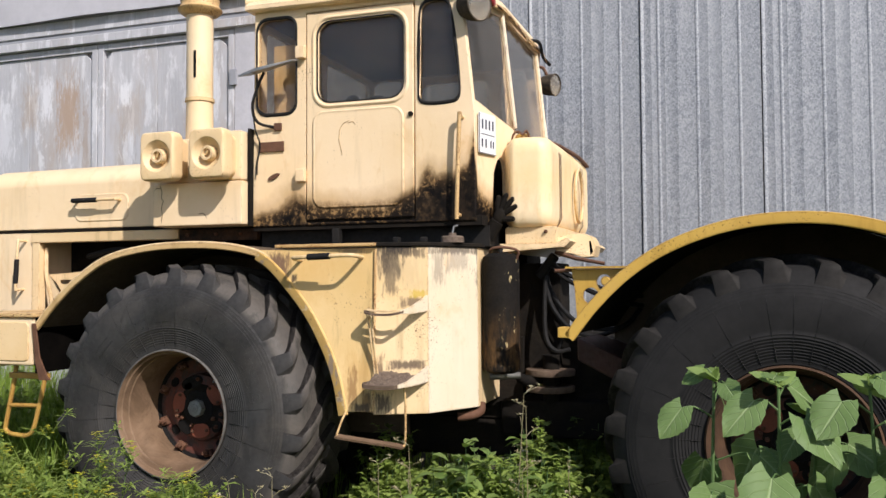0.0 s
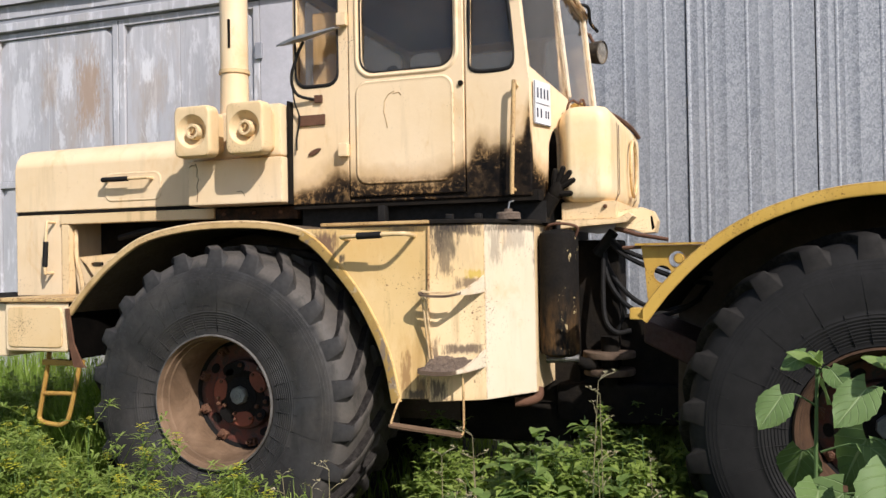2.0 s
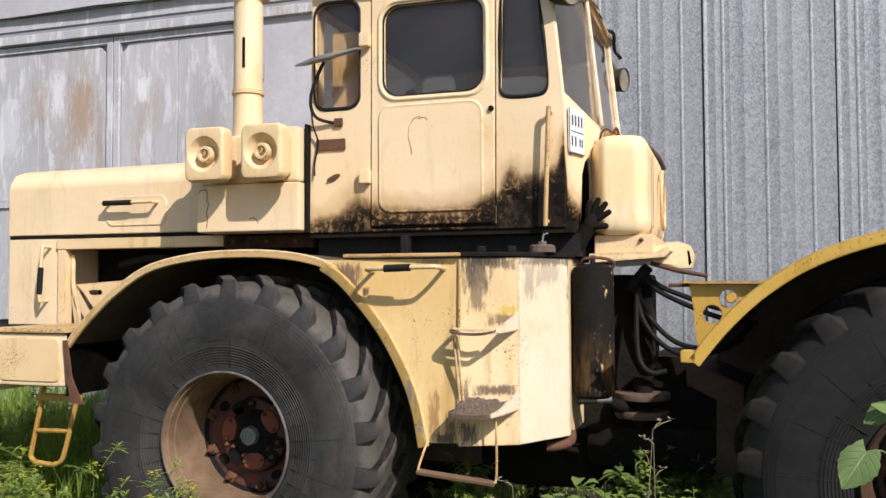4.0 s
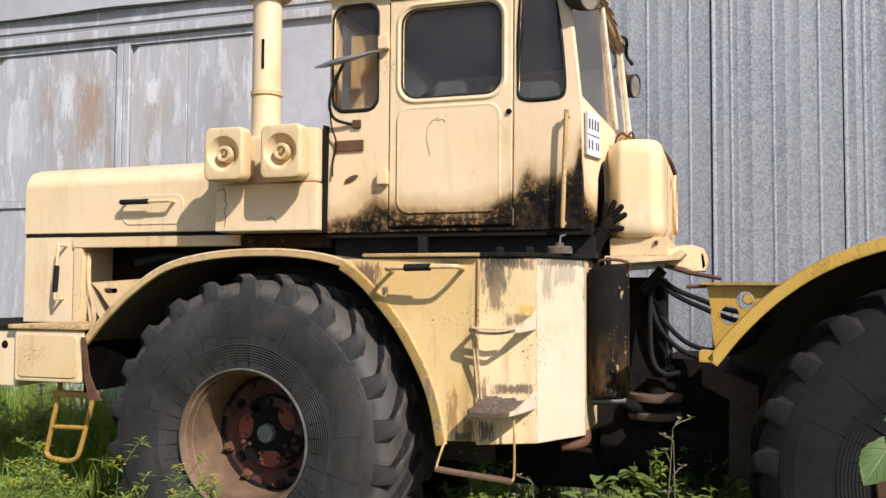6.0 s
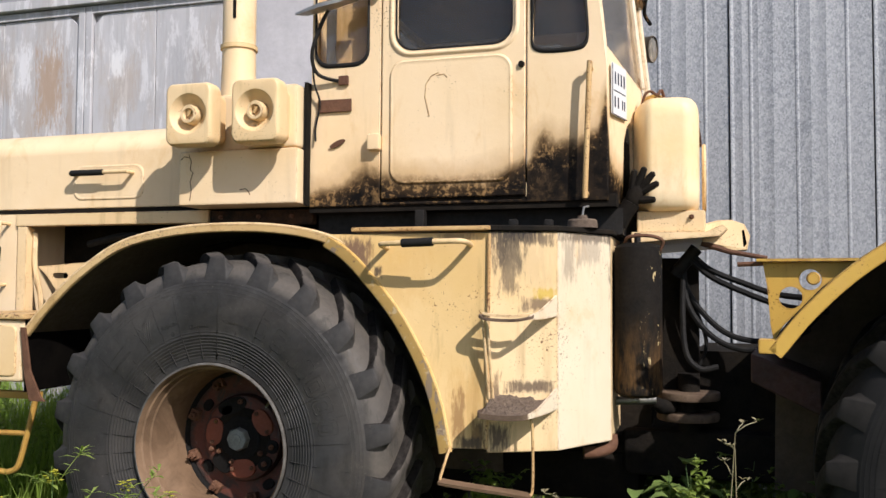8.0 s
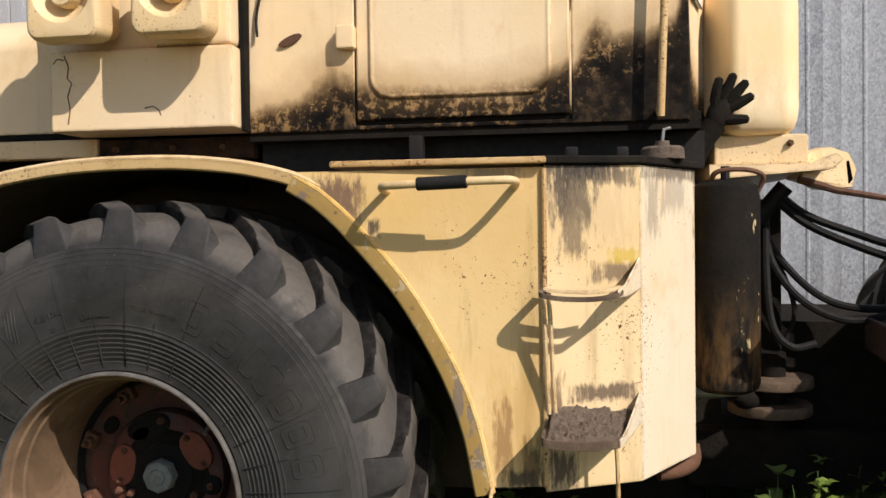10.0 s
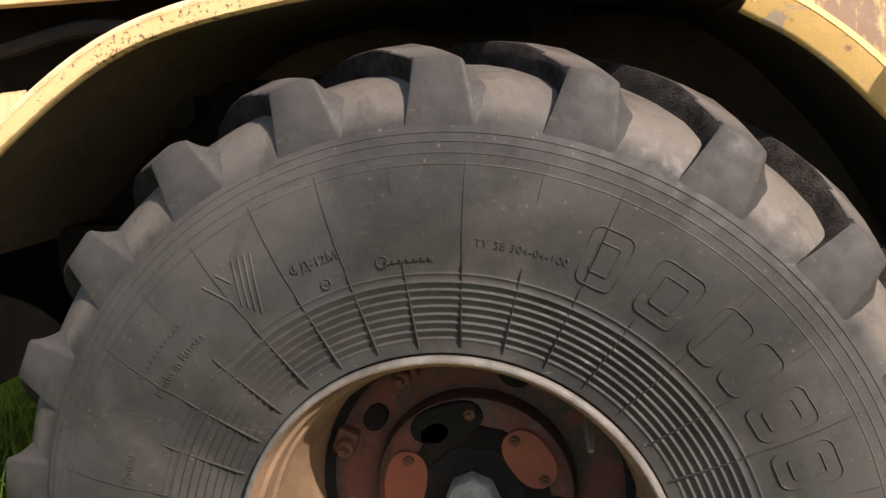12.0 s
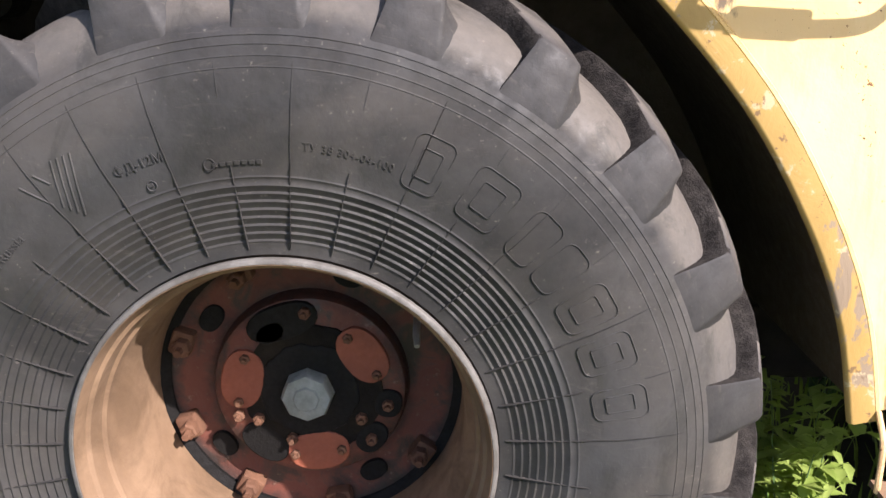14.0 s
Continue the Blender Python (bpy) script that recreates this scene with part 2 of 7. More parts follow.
def make_hub_paint():
    """Red oxide with spilt oil over it."""
    m, n, l, b = material("oily_red_oxide")
    f = noise_tex(n, l, 11, 6, 0.65, None, 0.8)
    g = noise_tex(n, l, 40, 4, 0.7)
    col = mix(n, l, noise_tex(n, l, 5, 5), (0.155, 0.040, 0.022), (0.080, 0.026, 0.016))
    col = mix(n, l, ramp(n, l, f, [(0.50, grey(0)), (0.62, grey(0.85))]), col, (0.016, 0.013, 0.011))
    col = mix(n, l, ramp(n, l, g, [(0.62, grey(0)), (0.72, grey(0.6))]), col, (0.22, 0.16, 0.12))
    c = n.new("ShaderNodeTexCoord")
    p = n.new("ShaderNodeSeparateXYZ")
    l.new(c.outputs["Object"], p.inputs[0])
    r = calc(n, l, "SQRT", calc(n, l, "ADD", calc(n, l, "MULTIPLY", p.outputs[0], p.outputs[0]), calc(n, l, "MULTIPLY", p.outputs[2], p.outputs[2])))
    r = calc(n, l, "ADD", r, calc(n, l, "MULTIPLY", calc(n, l, "SUBTRACT", noise_tex(n, l, 16, 6, 0.7), 0.5), 0.09))
    grime = ramp(n, l, calc(n, l, "MULTIPLY", r, 3.0), [(0.27, grey(1)), (0.36, grey(0.15)), (0.50, grey(0.05)), (0.585, grey(0.75)), (0.66, grey(0.2)), (0.78, grey(0.1)), (0.86, grey(0.9))])
    col = mix(n, l, grime, col, (0.018, 0.014, 0.011))
    l.new(col, b.inputs["Base Color"])
    l.new(ramp(n, l, f, [(0.45, grey(0.75)), (0.62, grey(0.42))]), b.inputs["Roughness"])
    bump(n, l, b, g, 0.35, 0.006)
    return m


hub_red = make_hub_paint()
cover_red = plain("cover_red", (0.27, 0.078, 0.040), (0.20, 0.058, 0.032), 14, (0.6, 0.85), relief=0.2)
# Red oxide darkened to paint the arch's shade on the frame beam.
oxide_shaded = plain("shaded_red_oxide", (0.048, 0.018, 0.013), (0.024, 0.011, 0.008), 7, (0.6, 0.9), relief=0.4)
brown_rust = plain("brown_rust", (0.16, 0.075, 0.04), (0.09, 0.04, 0.022), 9, (0.7, 0.95), relief=0.5)
steel = plain("dull_steel", (0.42, 0.42, 0.40), (0.30, 0.29, 0.27), 10, (0.35, 0.6), 0.8, 0.2)
bare_grey = plain("grey_cap_paint", (0.27, 0.29, 0.265), (0.12, 0.13, 0.115), 22, (0.5, 0.8), relief=0.3)
rim_tan = plain("dusty_rim_paint", (0.24, 0.152, 0.090), (0.155, 0.092, 0.050), 5, (0.7, 0.9), relief=0.2)
_n, _l = rim_tan.node_tree.nodes, rim_tan.node_tree.links
_b = _n["Principled BSDF"]
_l.new(mix(_n, _l, ramp(_n, _l, noise_tex(_n, _l, 6, 7, 0.7, None, 0.8), [(0.46, grey(0)), (0.62, grey(0.75))]), _b.inputs["Base Color"].links[0].from_socket, (0.10, 0.06, 0.032)), _b.inputs["Base Color"])
# Brown rear rim, with the shade it lies in put into the colour.
rim_rear_shaded = plain("rust_brown_shaded_rim", (0.10, 0.055, 0.030), (0.045, 0.026, 0.016), 7, (0.75, 0.95), relief=0.3, spec=0.2)
step_brown = plain("muddy_strap", (0.10, 0.066, 0.045), (0.20, 0.14, 0.095), 16, (0.75, 0.95), relief=0.5, spec=0.2)
mud = plain("dried_mud", (0.22, 0.162, 0.118), (0.125, 0.088, 0.062), 38, (0.85, 1.0), relief=1.0)
soil = plain("soil", (0.045, 0.035, 0.022), (0.03, 0.035, 0.014), 3, (0.9, 1.0), relief=1.0)
white_plate = plain("white_plate", (0.80, 0.80, 0.80), (0.70, 0.70, 0.69), 12, (0.4, 0.6), relief=0.05)
lamp_dust = plain("dusty_lamp_paint", (0.030, 0.026, 0.021), (0.13, 0.10, 0.068), 11, (0.7, 0.95), relief=0.3, spec=0.15)
ink = plain("dark_ink", (0.03, 0.03, 0.05), (0.05, 0.05, 0.07), 30, (0.5, 0.7), relief=0.05)
cab_inside = plain("cab_lining", (0.20, 0.145, 0.098), (0.29, 0.215, 0.15), 6, (0.8, 0.95), relief=0.2)
seat_cloth = plain("seat_cloth", (0.30, 0.29, 0.28), (0.20, 0.19, 0.18), 9, (0.85, 0.95), relief=0.4)
red_lens = plain("red_lens", (0.30, 0.02, 0.02), (0.22, 0.015, 0.015), 20, (0.2, 0.35), relief=0.05)


def stained(name, base, spots):
    """Paint with drip stains: spots are (x, z, half width, length, strength, colour)."""
    m = base.copy()
    m.name = name
    n, l = m.node_tree.nodes, m.node_tree.links
    b = n["Principled BSDF"]
    col = b.inputs["Base Color"].links[0].from_socket
    c = n.new("ShaderNodeTexCoord")
    p = n.new("ShaderNodeSeparateXYZ")
    l.new(c.outputs["Object"], p.inputs[0])
    rag = noise_tex(n, l, 34, 7, 0.74, (1.6, 1.6, 0.32))
    for x, z, wide, long, power, tint in spots:
        dx = calc(n, l, "ABSOLUTE", calc(n, l, "DIVIDE", calc(n, l, "SUBTRACT", p.outputs[0], x), wide))
        dz = calc(n, l, "ABSOLUTE", calc(n, l, "DIVIDE", calc(n, l, "SUBTRACT", p.outputs[2], z), long))
        far = calc(n, l, "MAXIMUM", dx, dz)
        edge = calc(n, l, "ADD", calc(n, l, "SUBTRACT", 1.15, far), calc(n, l, "MULTIPLY", calc(n, l, "SUBTRACT", rag, 0.5), 2.6))
        col = mix(n, l, calc(n, l, "MULTIPLY", ramp(n, l, edge, [(0.25, grey(0)), (0.75, grey(1))]), power), col, tint)
    l.new(col, b.inputs["Base Color"])
    return m


panel_cream = paint("yellowed_cream_paint", (0.67, 0.475, 0.225), (0.60, 0.40, 0.155), chips=0.638, streak=0.9)
panel_paint = stained("stained_panel_paint", panel_cream, [(1.13, 0.93, 0.035, 0.07, 0.95, (0.05, 0.035, 0.025)), (1.02, 1.70, 0.10, 0.02, 0.6, (0.16, 0.10, 0.06)), (0.60, 1.635, 0.085, 0.075, 0.95, (0.15, 0.085, 0.05)), (0.80, 1.53, 0.16, 0.14, 0.30, (0.56, 0.33, 0.10)), (1.08, 1.0, 0.10, 0.20, 0.35, (0.50, 0.27, 0.07)), (0.70, 1.555, 0.02, 0.03, 0.9, (0.05, 0.035, 0.025)), (1.05, 0.98, 0.03, 0.12, 0.7, (0.22, 0.11, 0.04)), (1.10, 0.88, 0.06, 0.03, 0.9, (0.06, 0.04, 0.025))])
box_paint = stained("stained_box_paint", cream_worn, [(1.28, 1.70, 0.13, 0.045, 1.0, (0.022, 0.016, 0.012)), (1.24, 1.65, 0.075, 0.12, 1.0, (0.026, 0.018, 0.013)), (1.235, 1.56, 0.05, 0.12, 0.8, (0.08, 0.055, 0.035)), (1.36, 1.69, 0.07, 0.03, 0.75, (0.10, 0.07, 0.045)), (1.30, 1.60, 0.12, 0.12, 0.3, (0.42, 0.31, 0.17)), (1.36, 1.43, 0.09, 0.035, 0.8, (0.12, 0.08, 0.05)), (1.38, 1.47, 0.06, 0.025, 0.8, (0.52, 0.36, 0.05)),
                                                     (1.32, 1.10, 0.13, 0.03, 0.9, (0.11, 0.075, 0.05)), (1.19, 1.08, 0.03, 0.09, 0.8, (0.12, 0.075, 0.045)), (1.21, 0.90, 0.05, 0.07, 0.9, (0.06, 0.04, 0.028))])
# Paler cream with dark stains, for the corner face and small fittings.
pale_paint = stained("bleached_paint", paint("pale_cream_paint", (0.72, 0.62, 0.46), (0.69, 0.56, 0.38), chips=0.64, streak=0.3), [(1.52, 1.705, 0.14, 0.03, 0.8, (0.07, 0.05, 0.035)), (1.46, 1.62, 0.03, 0.12, 0.55, (0.20, 0.16, 0.12)), (1.53, 1.65, 0.06, 0.08, 0.5, (0.24, 0.20, 0.16)), (1.62, 1.58, 0.025, 0.15, 0.8, (0.06, 0.045, 0.035))])
def make_receiver_paint():
    """Burnt black with an ochre lower part and flecks of the old cream paint."""
    m = plain("sooty_receiver_paint", (0.008, 0.007, 0.006), (0.018, 0.014, 0.010), 9, (0.7, 0.95), relief=0.22, spec=0.15)
    n, l = m.node_tree.nodes, m.node_tree.links
    b = n["Principled BSDF"]
    col = b.inputs["Base Color"].links[0].from_socket
    c = n.new("ShaderNodeTexCoord")
    p = n.new("ShaderNodeSeparateXYZ")
    l.new(c.outputs["Object"], p.inputs[0])
    low = calc(n, l, "MULTIPLY", calc(n, l, "SUBTRACT", 1.40, p.outputs[2]), 3.2, True)
    brown = calc(n, l, "MULTIPLY", low, ramp(n, l, noise_tex(n, l, 9, 6, 0.7, (1.5, 1.5, 0.4)), [(0.46, grey(0)), (0.66, grey(0.85))]))
    col = mix(n, l, brown, col, (0.16, 0.085, 0.03))
    fleck = ramp(n, l, noise_tex(n, l, 24, 5, 0.7, (1.3, 1.3, 0.55)), [(0.635, grey(0)), (0.66, grey(1))])
    right = calc(n, l, "MULTIPLY", calc(n, l, "SUBTRACT", p.outputs[0], 1.70), 12.0, True)
    col = mix(n, l, calc(n, l, "MULTIPLY", fleck, right), col, (0.52, 0.40, 0.20))
    l.new(col, b.inputs["Base Color"])
    return m


receiver_mat = make_receiver_paint()


def make_glass(name, tint, dust):
    m, n, l, b = material(name)
    b.inputs["Base Color"].default_value = (*tint, 1)
    b.inputs["Roughness"].default_value = 0.06
    b.inputs["Transmission Weight"].default_value = 1.0
    b.inputs["IOR"].default_value = 1.45
    d = n.new("ShaderNodeBsdfDiffuse")
    d.inputs[0].default_value = (0.42, 0.40, 0.36, 1)
    x = n.new("ShaderNodeMixShader")
    f = noise_tex(n, l, 4.5, 6, 0.7)
    l.new(ramp(n, l, f, [(0.35, grey(dust * 0.35)), (0.7, grey(dust))]), x.inputs[0])
    l.new(b.outputs[0], x.inputs[1])
    l.new(d.outputs[0], x.inputs[2])
    l.new(x.outputs[0], n["Material Output"].inputs[0])
    return m


glass = make_glass("dusty_glass", (0.52, 0.49, 0.445), 0.035)
lamp_glass = make_glass("lamp_glass", (0.7, 0.62, 0.5), 0.40)


def make_cladding():
    m, n, l, b = material("galvanised_sheet")
    spangle = n.new("ShaderNodeTexVoronoi")
    spangle.inputs["Scale"].default_value = 95
    c = n.new("ShaderNodeTexCoord")
    mp = n.new("ShaderNodeMapping")
    mp.inputs["Scale"].default_value = (1, 1, 0.7)
    l.new(c.outputs["Object"], mp.inputs[0])
    l.new(mp.outputs[0], spangle.inputs["Vector"])
    sp = n.new("ShaderNodeSeparateColor")
    l.new(spangle.outputs["Color"], sp.inputs[0])
    g = noise_tex(n, l, 60, 4, 0.75, (1, 1, 0.55))
    streaks = noise_tex(n, l, 2.2, 6, 0.6, (2.5, 1, 0.22))
    speck = calc(n, l, "ADD", calc(n, l, "MULTIPLY", sp.outputs[0], 0.45), calc(n, l, "MULTIPLY", g, 0.55))
    col = mix(n, l, ramp(n, l, speck, [(0.25, grey(0)), (0.75, grey(1))]), (0.165, 0.180, 0.200), (0.385, 0.397, 0.412))
    col = mix(n, l, ramp(n, l, streaks, [(0.4, grey(0)), (0.7, grey(0.45))]), col, (0.40, 0.41, 0.42))
    i = n.new("ShaderNodeObjectInfo")
    col = mix(n, l, calc(n, l, "MULTIPLY", i.outputs["Random"], 0.22), col, (0.205, 0.22, 0.24))
    l.new(col, b.inputs["Base Color"])
    b.inputs["Metallic"].default_value = 0.25
    l.new(ramp(n, l, speck, [(0.2, grey(0.45)), (0.8, grey(0.7))]), b.inputs["Roughness"])
    bump(n, l, b, noise_tex(n, l, 1.5, 4, 0.5, (1, 1, 0.5)), 0.35, 0.03)
    return m


cladding = make_cladding()


def make_gate_paint():
    m, n, l, b = material("flaking_grey_paint")
    a = noise_tex(n, l, 1.3, 7, 0.68, (1.6, 1, 0.55))
    w = noise_tex(n, l, 2.6, 8, 0.74, (2.6, 1, 0.6), 0.35)
    r = noise_tex(n, l, 1.1, 6, 0.7, (2.2, 1, 0.5))
    col = mix(n, l, ramp(n, l, a, [(0.3, grey(0)), (0.7, grey(1))]), (0.37, 0.37, 0.385), (0.49, 0.485, 0.50))
    col = mix(n, l, ramp(n, l, r, [(0.50, grey(0)), (0.68, grey(0.55))]), col, (0.36, 0.285, 0.22))
    col = mix(n, l, ramp(n, l, w, [(0.53, grey(0)), (0.57, grey(0.5)), (0.68, grey(0.75))]), col, (0.66, 0.66, 0.675))
    streak = noise_tex(n, l, 9, 5, 0.7, (2.5, 1, 0.12))
    col = mix(n, l, ramp(n, l, streak, [(0.52, grey(0)), (0.75, grey(0.55))]), col, (0.25, 0.245, 0.245))
    l.new(col, b.inputs["Base Color"])
    b.inputs["Roughness"].default_value = 0.75
    bump(n, l, b, w, 0.35, 0.01)
    return m


gate_paint = stained("weathered_gate_paint", make_gate_paint(), [(-3.84, 3.34, 0.20, 0.48, 0.8, (0.36, 0.25, 0.17)), (-4.35, 3.45, 0.16, 0.30, 0.5, (0.34, 0.26, 0.19)), (-3.02, 3.30, 0.22, 0.34, 0.45, (0.38, 0.30, 0.23)), (-4.12, 3.55, 0.10, 0.30, 0.75, (0.68, 0.68, 0.70)), (-3.10, 3.52, 0.10, 0.16, 0.8, (0.70, 0.70, 0.71)), (-2.35, 3.3, 0.22, 0.45, 0.35, (0.26, 0.265, 0.28)), (-4.72, 3.2, 0.16, 0.4, 0.5, (0.66, 0.66, 0.68)), (-3.60, 3.1, 0.05, 0.55, 0.5, (0.30, 0.22, 0.16))])
fascia_mat = plain("pale_grey_sheet", (0.46, 0.45, 0.47), (0.56, 0.55, 0.57), 0.9, (0.5, 0.7), relief=0.05)
trim_mat = plain("grey_trim", (0.33, 0.34, 0.36), (0.26, 0.26, 0.28), 3, (0.6, 0.8), relief=0.15)
brick_wall = plain("rendered_wall", (0.46, 0.45, 0.47), (0.56, 0.55, 0.57), 2, (0.8, 0.95), relief=0.3)
dark_gap = plain("dark_lining", (0.02, 0.02, 0.02), (0.03, 0.03, 0.03), 5, (0.8, 0.95))


def leafy(name, a, b_col, thru=0.35, rough=0.55, glow=(0.22, 0.34, 0.03)):
    m, n, l, b = material(name)
    g = n.new("ShaderNodeNewGeometry")
    col = mix(n, l, g.outputs["Random Per Island"], a, b_col)
    col = mix(n, l, calc(n, l, "MULTIPLY", noise_tex(n, l, 40, 3), 0.5), col, [c * 0.6 for c in a])
    l.new(col, b.inputs["Base Color"])
    b.inputs["Roughness"].default_value = rough
    b.inputs["Specular IOR Level"].default_value = 0.3
    t = n.new("ShaderNodeBsdfTranslucent")
    l.new(mix(n, l, 0.5, col, glow), t.inputs[0])
    x = n.new("ShaderNodeMixShader")
    x.inputs[0].default_value = thru
    l.new(b.outputs[0], x.inputs[1])
    l.new(t.outputs[0], x.inputs[2])
    l.new(x.outputs[0], n["Material Output"].inputs[0])
    return m


grass_mat = leafy("grass_green", (0.20, 0.31, 0.045), (0.38, 0.49, 0.10), 0.45)
weed_mat = leafy("weed_green", (0.22, 0.31, 0.055), (0.43, 0.52, 0.14), 0.45)
broad_mat = leafy("broadleaf_green", (0.14, 0.225, 0.055), (0.26, 0.35, 0.10), 0.38)
sun_leaf = leafy("sunflower_leaf", (0.085, 0.150, 0.042), (0.17, 0.25, 0.08), 0.14, 0.55, (0.16, 0.26, 0.05))
stem_mat = leafy("green_stem", (0.09, 0.16, 0.05), (0.13, 0.19, 0.07), 0.05)
yellow_bloom = leafy("yellow_bloom", (0.58, 0.54, 0.04), (0.66, 0.62, 0.09), 0.3)
dry_mat = leafy("dry_stalk", (0.30, 0.25, 0.13), (0.40, 0.36, 0.24), 0.15)


# ---- mesh helpers ----
WORLDS = {}


def part(name, bm, mat, parent=None, label="", m=None, sharp=38, bevel=0.0):
    """Links a bmesh (or a ready mesh) as one object under a thing or a part. Geometry is in the parent's world space unless m is given."""
    crisp = isinstance(bm, bmesh.types.BMesh)
    if crisp:
        bmesh.ops.recalc_face_normals(bm, faces=bm.faces)
        lim = math.radians(sharp)
        for f in bm.faces:
            f.smooth = True
        for e in bm.edges:
            e.smooth = len(e.link_faces) == 2 and e.calc_face_angle(0.0) < lim
        me = bpy.data.meshes.new(name)
        bm.to_mesh(me)
        bm.free()
    else:
        me = bm
    if mat and not me.materials:
        me.materials.append(mat)
    ob = new(name, me)
    if parent:
        ob.parent = parent
        ob.matrix_parent_inverse = WORLDS[parent].inverted()
    ob.matrix_basis = m or Matrix()
    WORLDS[ob] = m or Matrix()
    if label:
        ob["label"] = label
    if bevel:
        k = ob.modifiers.new("bevel", "BEVEL")
        k.width, k.segments, k.limit_method, k.angle_limit = bevel, 2, "ANGLE", radians(40)
    if crisp and sharp < 100:
        k = ob.modifiers.new("flat_faces", "WEIGHTED_NORMAL")
        k.keep_sharp, k.weight = True, 90
    return ob


def thing(name, at, label, category, group="", kind=""):
    ob = new(name)
    ob.location = at
    ob.empty_display_size = 0.2
    WORLDS[ob] = Matrix.Translation(at)
    return tagged(ob, label, category, group, kind)


def holder(name, parent, label="", m=None):
    """A part that only holds sub-parts; m shifts and scales all of them."""
    ob = new(name)
    ob.matrix_basis = m or Matrix()
    ob.parent = parent
    ob.matrix_parent_inverse = WORLDS[parent].inverted()
    WORLDS[ob] = Matrix()
    if label:
        ob["label"] = label
    return ob


def box(x0, x1, y0, y1, z0, z1, bm=None, r=0.0, seg=2):
    own = bmesh.new()
    v = [own.verts.new((x, y, z)) for x in (x0, x1) for y in (y0, y1) for z in (z0, z1)]
    for q in ((0, 1, 3, 2), (4, 6, 7, 5), (0, 4, 5, 1), (2, 3, 7, 6), (0, 2, 6, 4), (1, 5, 7, 3)):
        own.faces.new([v[i] for i in q])
    if r:
        bmesh.ops.bevel(own, geom=list(own.edges), offset=r, segments=seg, profile=0.5, affect="EDGES", clamp_overlap=True)
    return merge(bm, own)


def merge(bm, own):
    if bm is None:
        return own
    me = bpy.data.meshes.new("tmp")
    own.to_mesh(me)
    own.free()
    bm.from_mesh(me)
    bpy.data.meshes.remove(me)
    return bm


def loft(rings, closed=True, cap=True, bm=None):
    """Skins a row of rings with the same number of points."""
    bm = bm or bmesh.new()
    rows = [[bm.verts.new(p) for p in ring] for ring in rings]
    k = len(rows[0])
    for a, b in zip(rows, rows[1:]):
        for i in range(k if closed else k - 1):
            j = (i + 1) % k
            bm.faces.new((a[i], a[j], b[j], b[i]))
    if cap and closed:
        bm.faces.new(rows[0][::-1])
        bm.faces.new(rows[-1])
    return bm


def tube(path, r, seg=8, bm=None, cap=True):
    """A round bar or hose along a path; r is one radius or one for each point."""
    path = [Vector(p) for p in path]
    rr = r if isinstance(r, (list, tuple)) else [r] * len(path)
    rings, side = [], None
    for i, p in enumerate(path):
        d = (path[min(i + 1, len(path) - 1)] - path[max(i - 1, 0)]).normalized()
        if side is None:
            side = d.orthogonal().normalized()
        side = (side - d * side.dot(d)).normalized()
        up = d.cross(side)
        rings.append([p + rr[i] * (math.cos(a) * side + math.sin(a) * up) for a in (2 * math.pi * k / seg for k in range(seg))])
    return loft(rings, bm=bm, cap=cap)


def smooth_path(pts, n=8):
    """Catmull-Rom through the points."""
    pts = [Vector(p) for p in pts]
    ext = [2 * pts[0] - pts[1], *pts, 2 * pts[-1] - pts[-2]]
    out = []
    for a, b, c, d in zip(ext, ext[1:], ext[2:], ext[3:]):
        for k in range(n):
            t = k / n
            out.append(0.5 * (2 * b + (c - a) * t + (2 * a - 5 * b + 4 * c - d) * t * t + (3 * b - 3 * c + d - a) * t ** 3))
    return out + [pts[-1]]


def spin(profile, seg=48, centre=(0, 0, 0), axis="y", bm=None, arc=None, close=False):
    """Revolves (radius, along) pairs round an axis through centre."""
    bm = bm or bmesh.new()
    c = Vector(centre)

    def at(r, h, a):
        u, v = r * math.sin(a), r * math.cos(a)
        return c + Vector({"y": (u, h, v), "z": (u, v, h), "x": (h, u, v)}[axis])
    rows = [[bm.verts.new(at(r, h, 2 * math.pi * k / seg)) for k in range(seg)] if r > 1e-6 else [bm.verts.new(at(0, h, 0))] for r, h in profile]
    pairs = list(zip(rows, rows[1:])) + ([(rows[-1], rows[0])] if close else [])
    for a, b in pairs:
        for i in range(seg):
            j = (i + 1) % seg
            q = [a[i % len(a)], a[j % len(a)], b[j % len(b)], b[i % len(b)]]
            q = list(dict.fromkeys(q))
            if len(q) > 2:
                bm.faces.new(q)
    return bm


def rounded(x0, x1, z0, z1, r, n=5):
    """A rectangle with rounded corners, as 2D points."""
    out = []
    for cx, cz, a0 in ((x1 - r, z1 - r, 0), (x0 + r, z1 - r, 90), (x0 + r, z0 + r, 180), (x1 - r, z0 + r, 270)):
        for k in range(n + 1):
            a = radians(a0 + 90 * k / n)
            out.append((cx + r * math.cos(a), cz + r * math.sin(a)))
    return out


from mathutils.geometry import delaunay_2d_cdt


def within(p, ring):
    """Whether a plane point lies inside a ring."""
    odd = False
    for (ax, ay), (bx, by) in zip(ring, [*ring[1:], ring[0]]):
        if (ay > p[1]) != (by > p[1]) and p[0] < ax + (bx - ax) * (p[1] - ay) / (by - ay):
            odd = not odd
    return odd


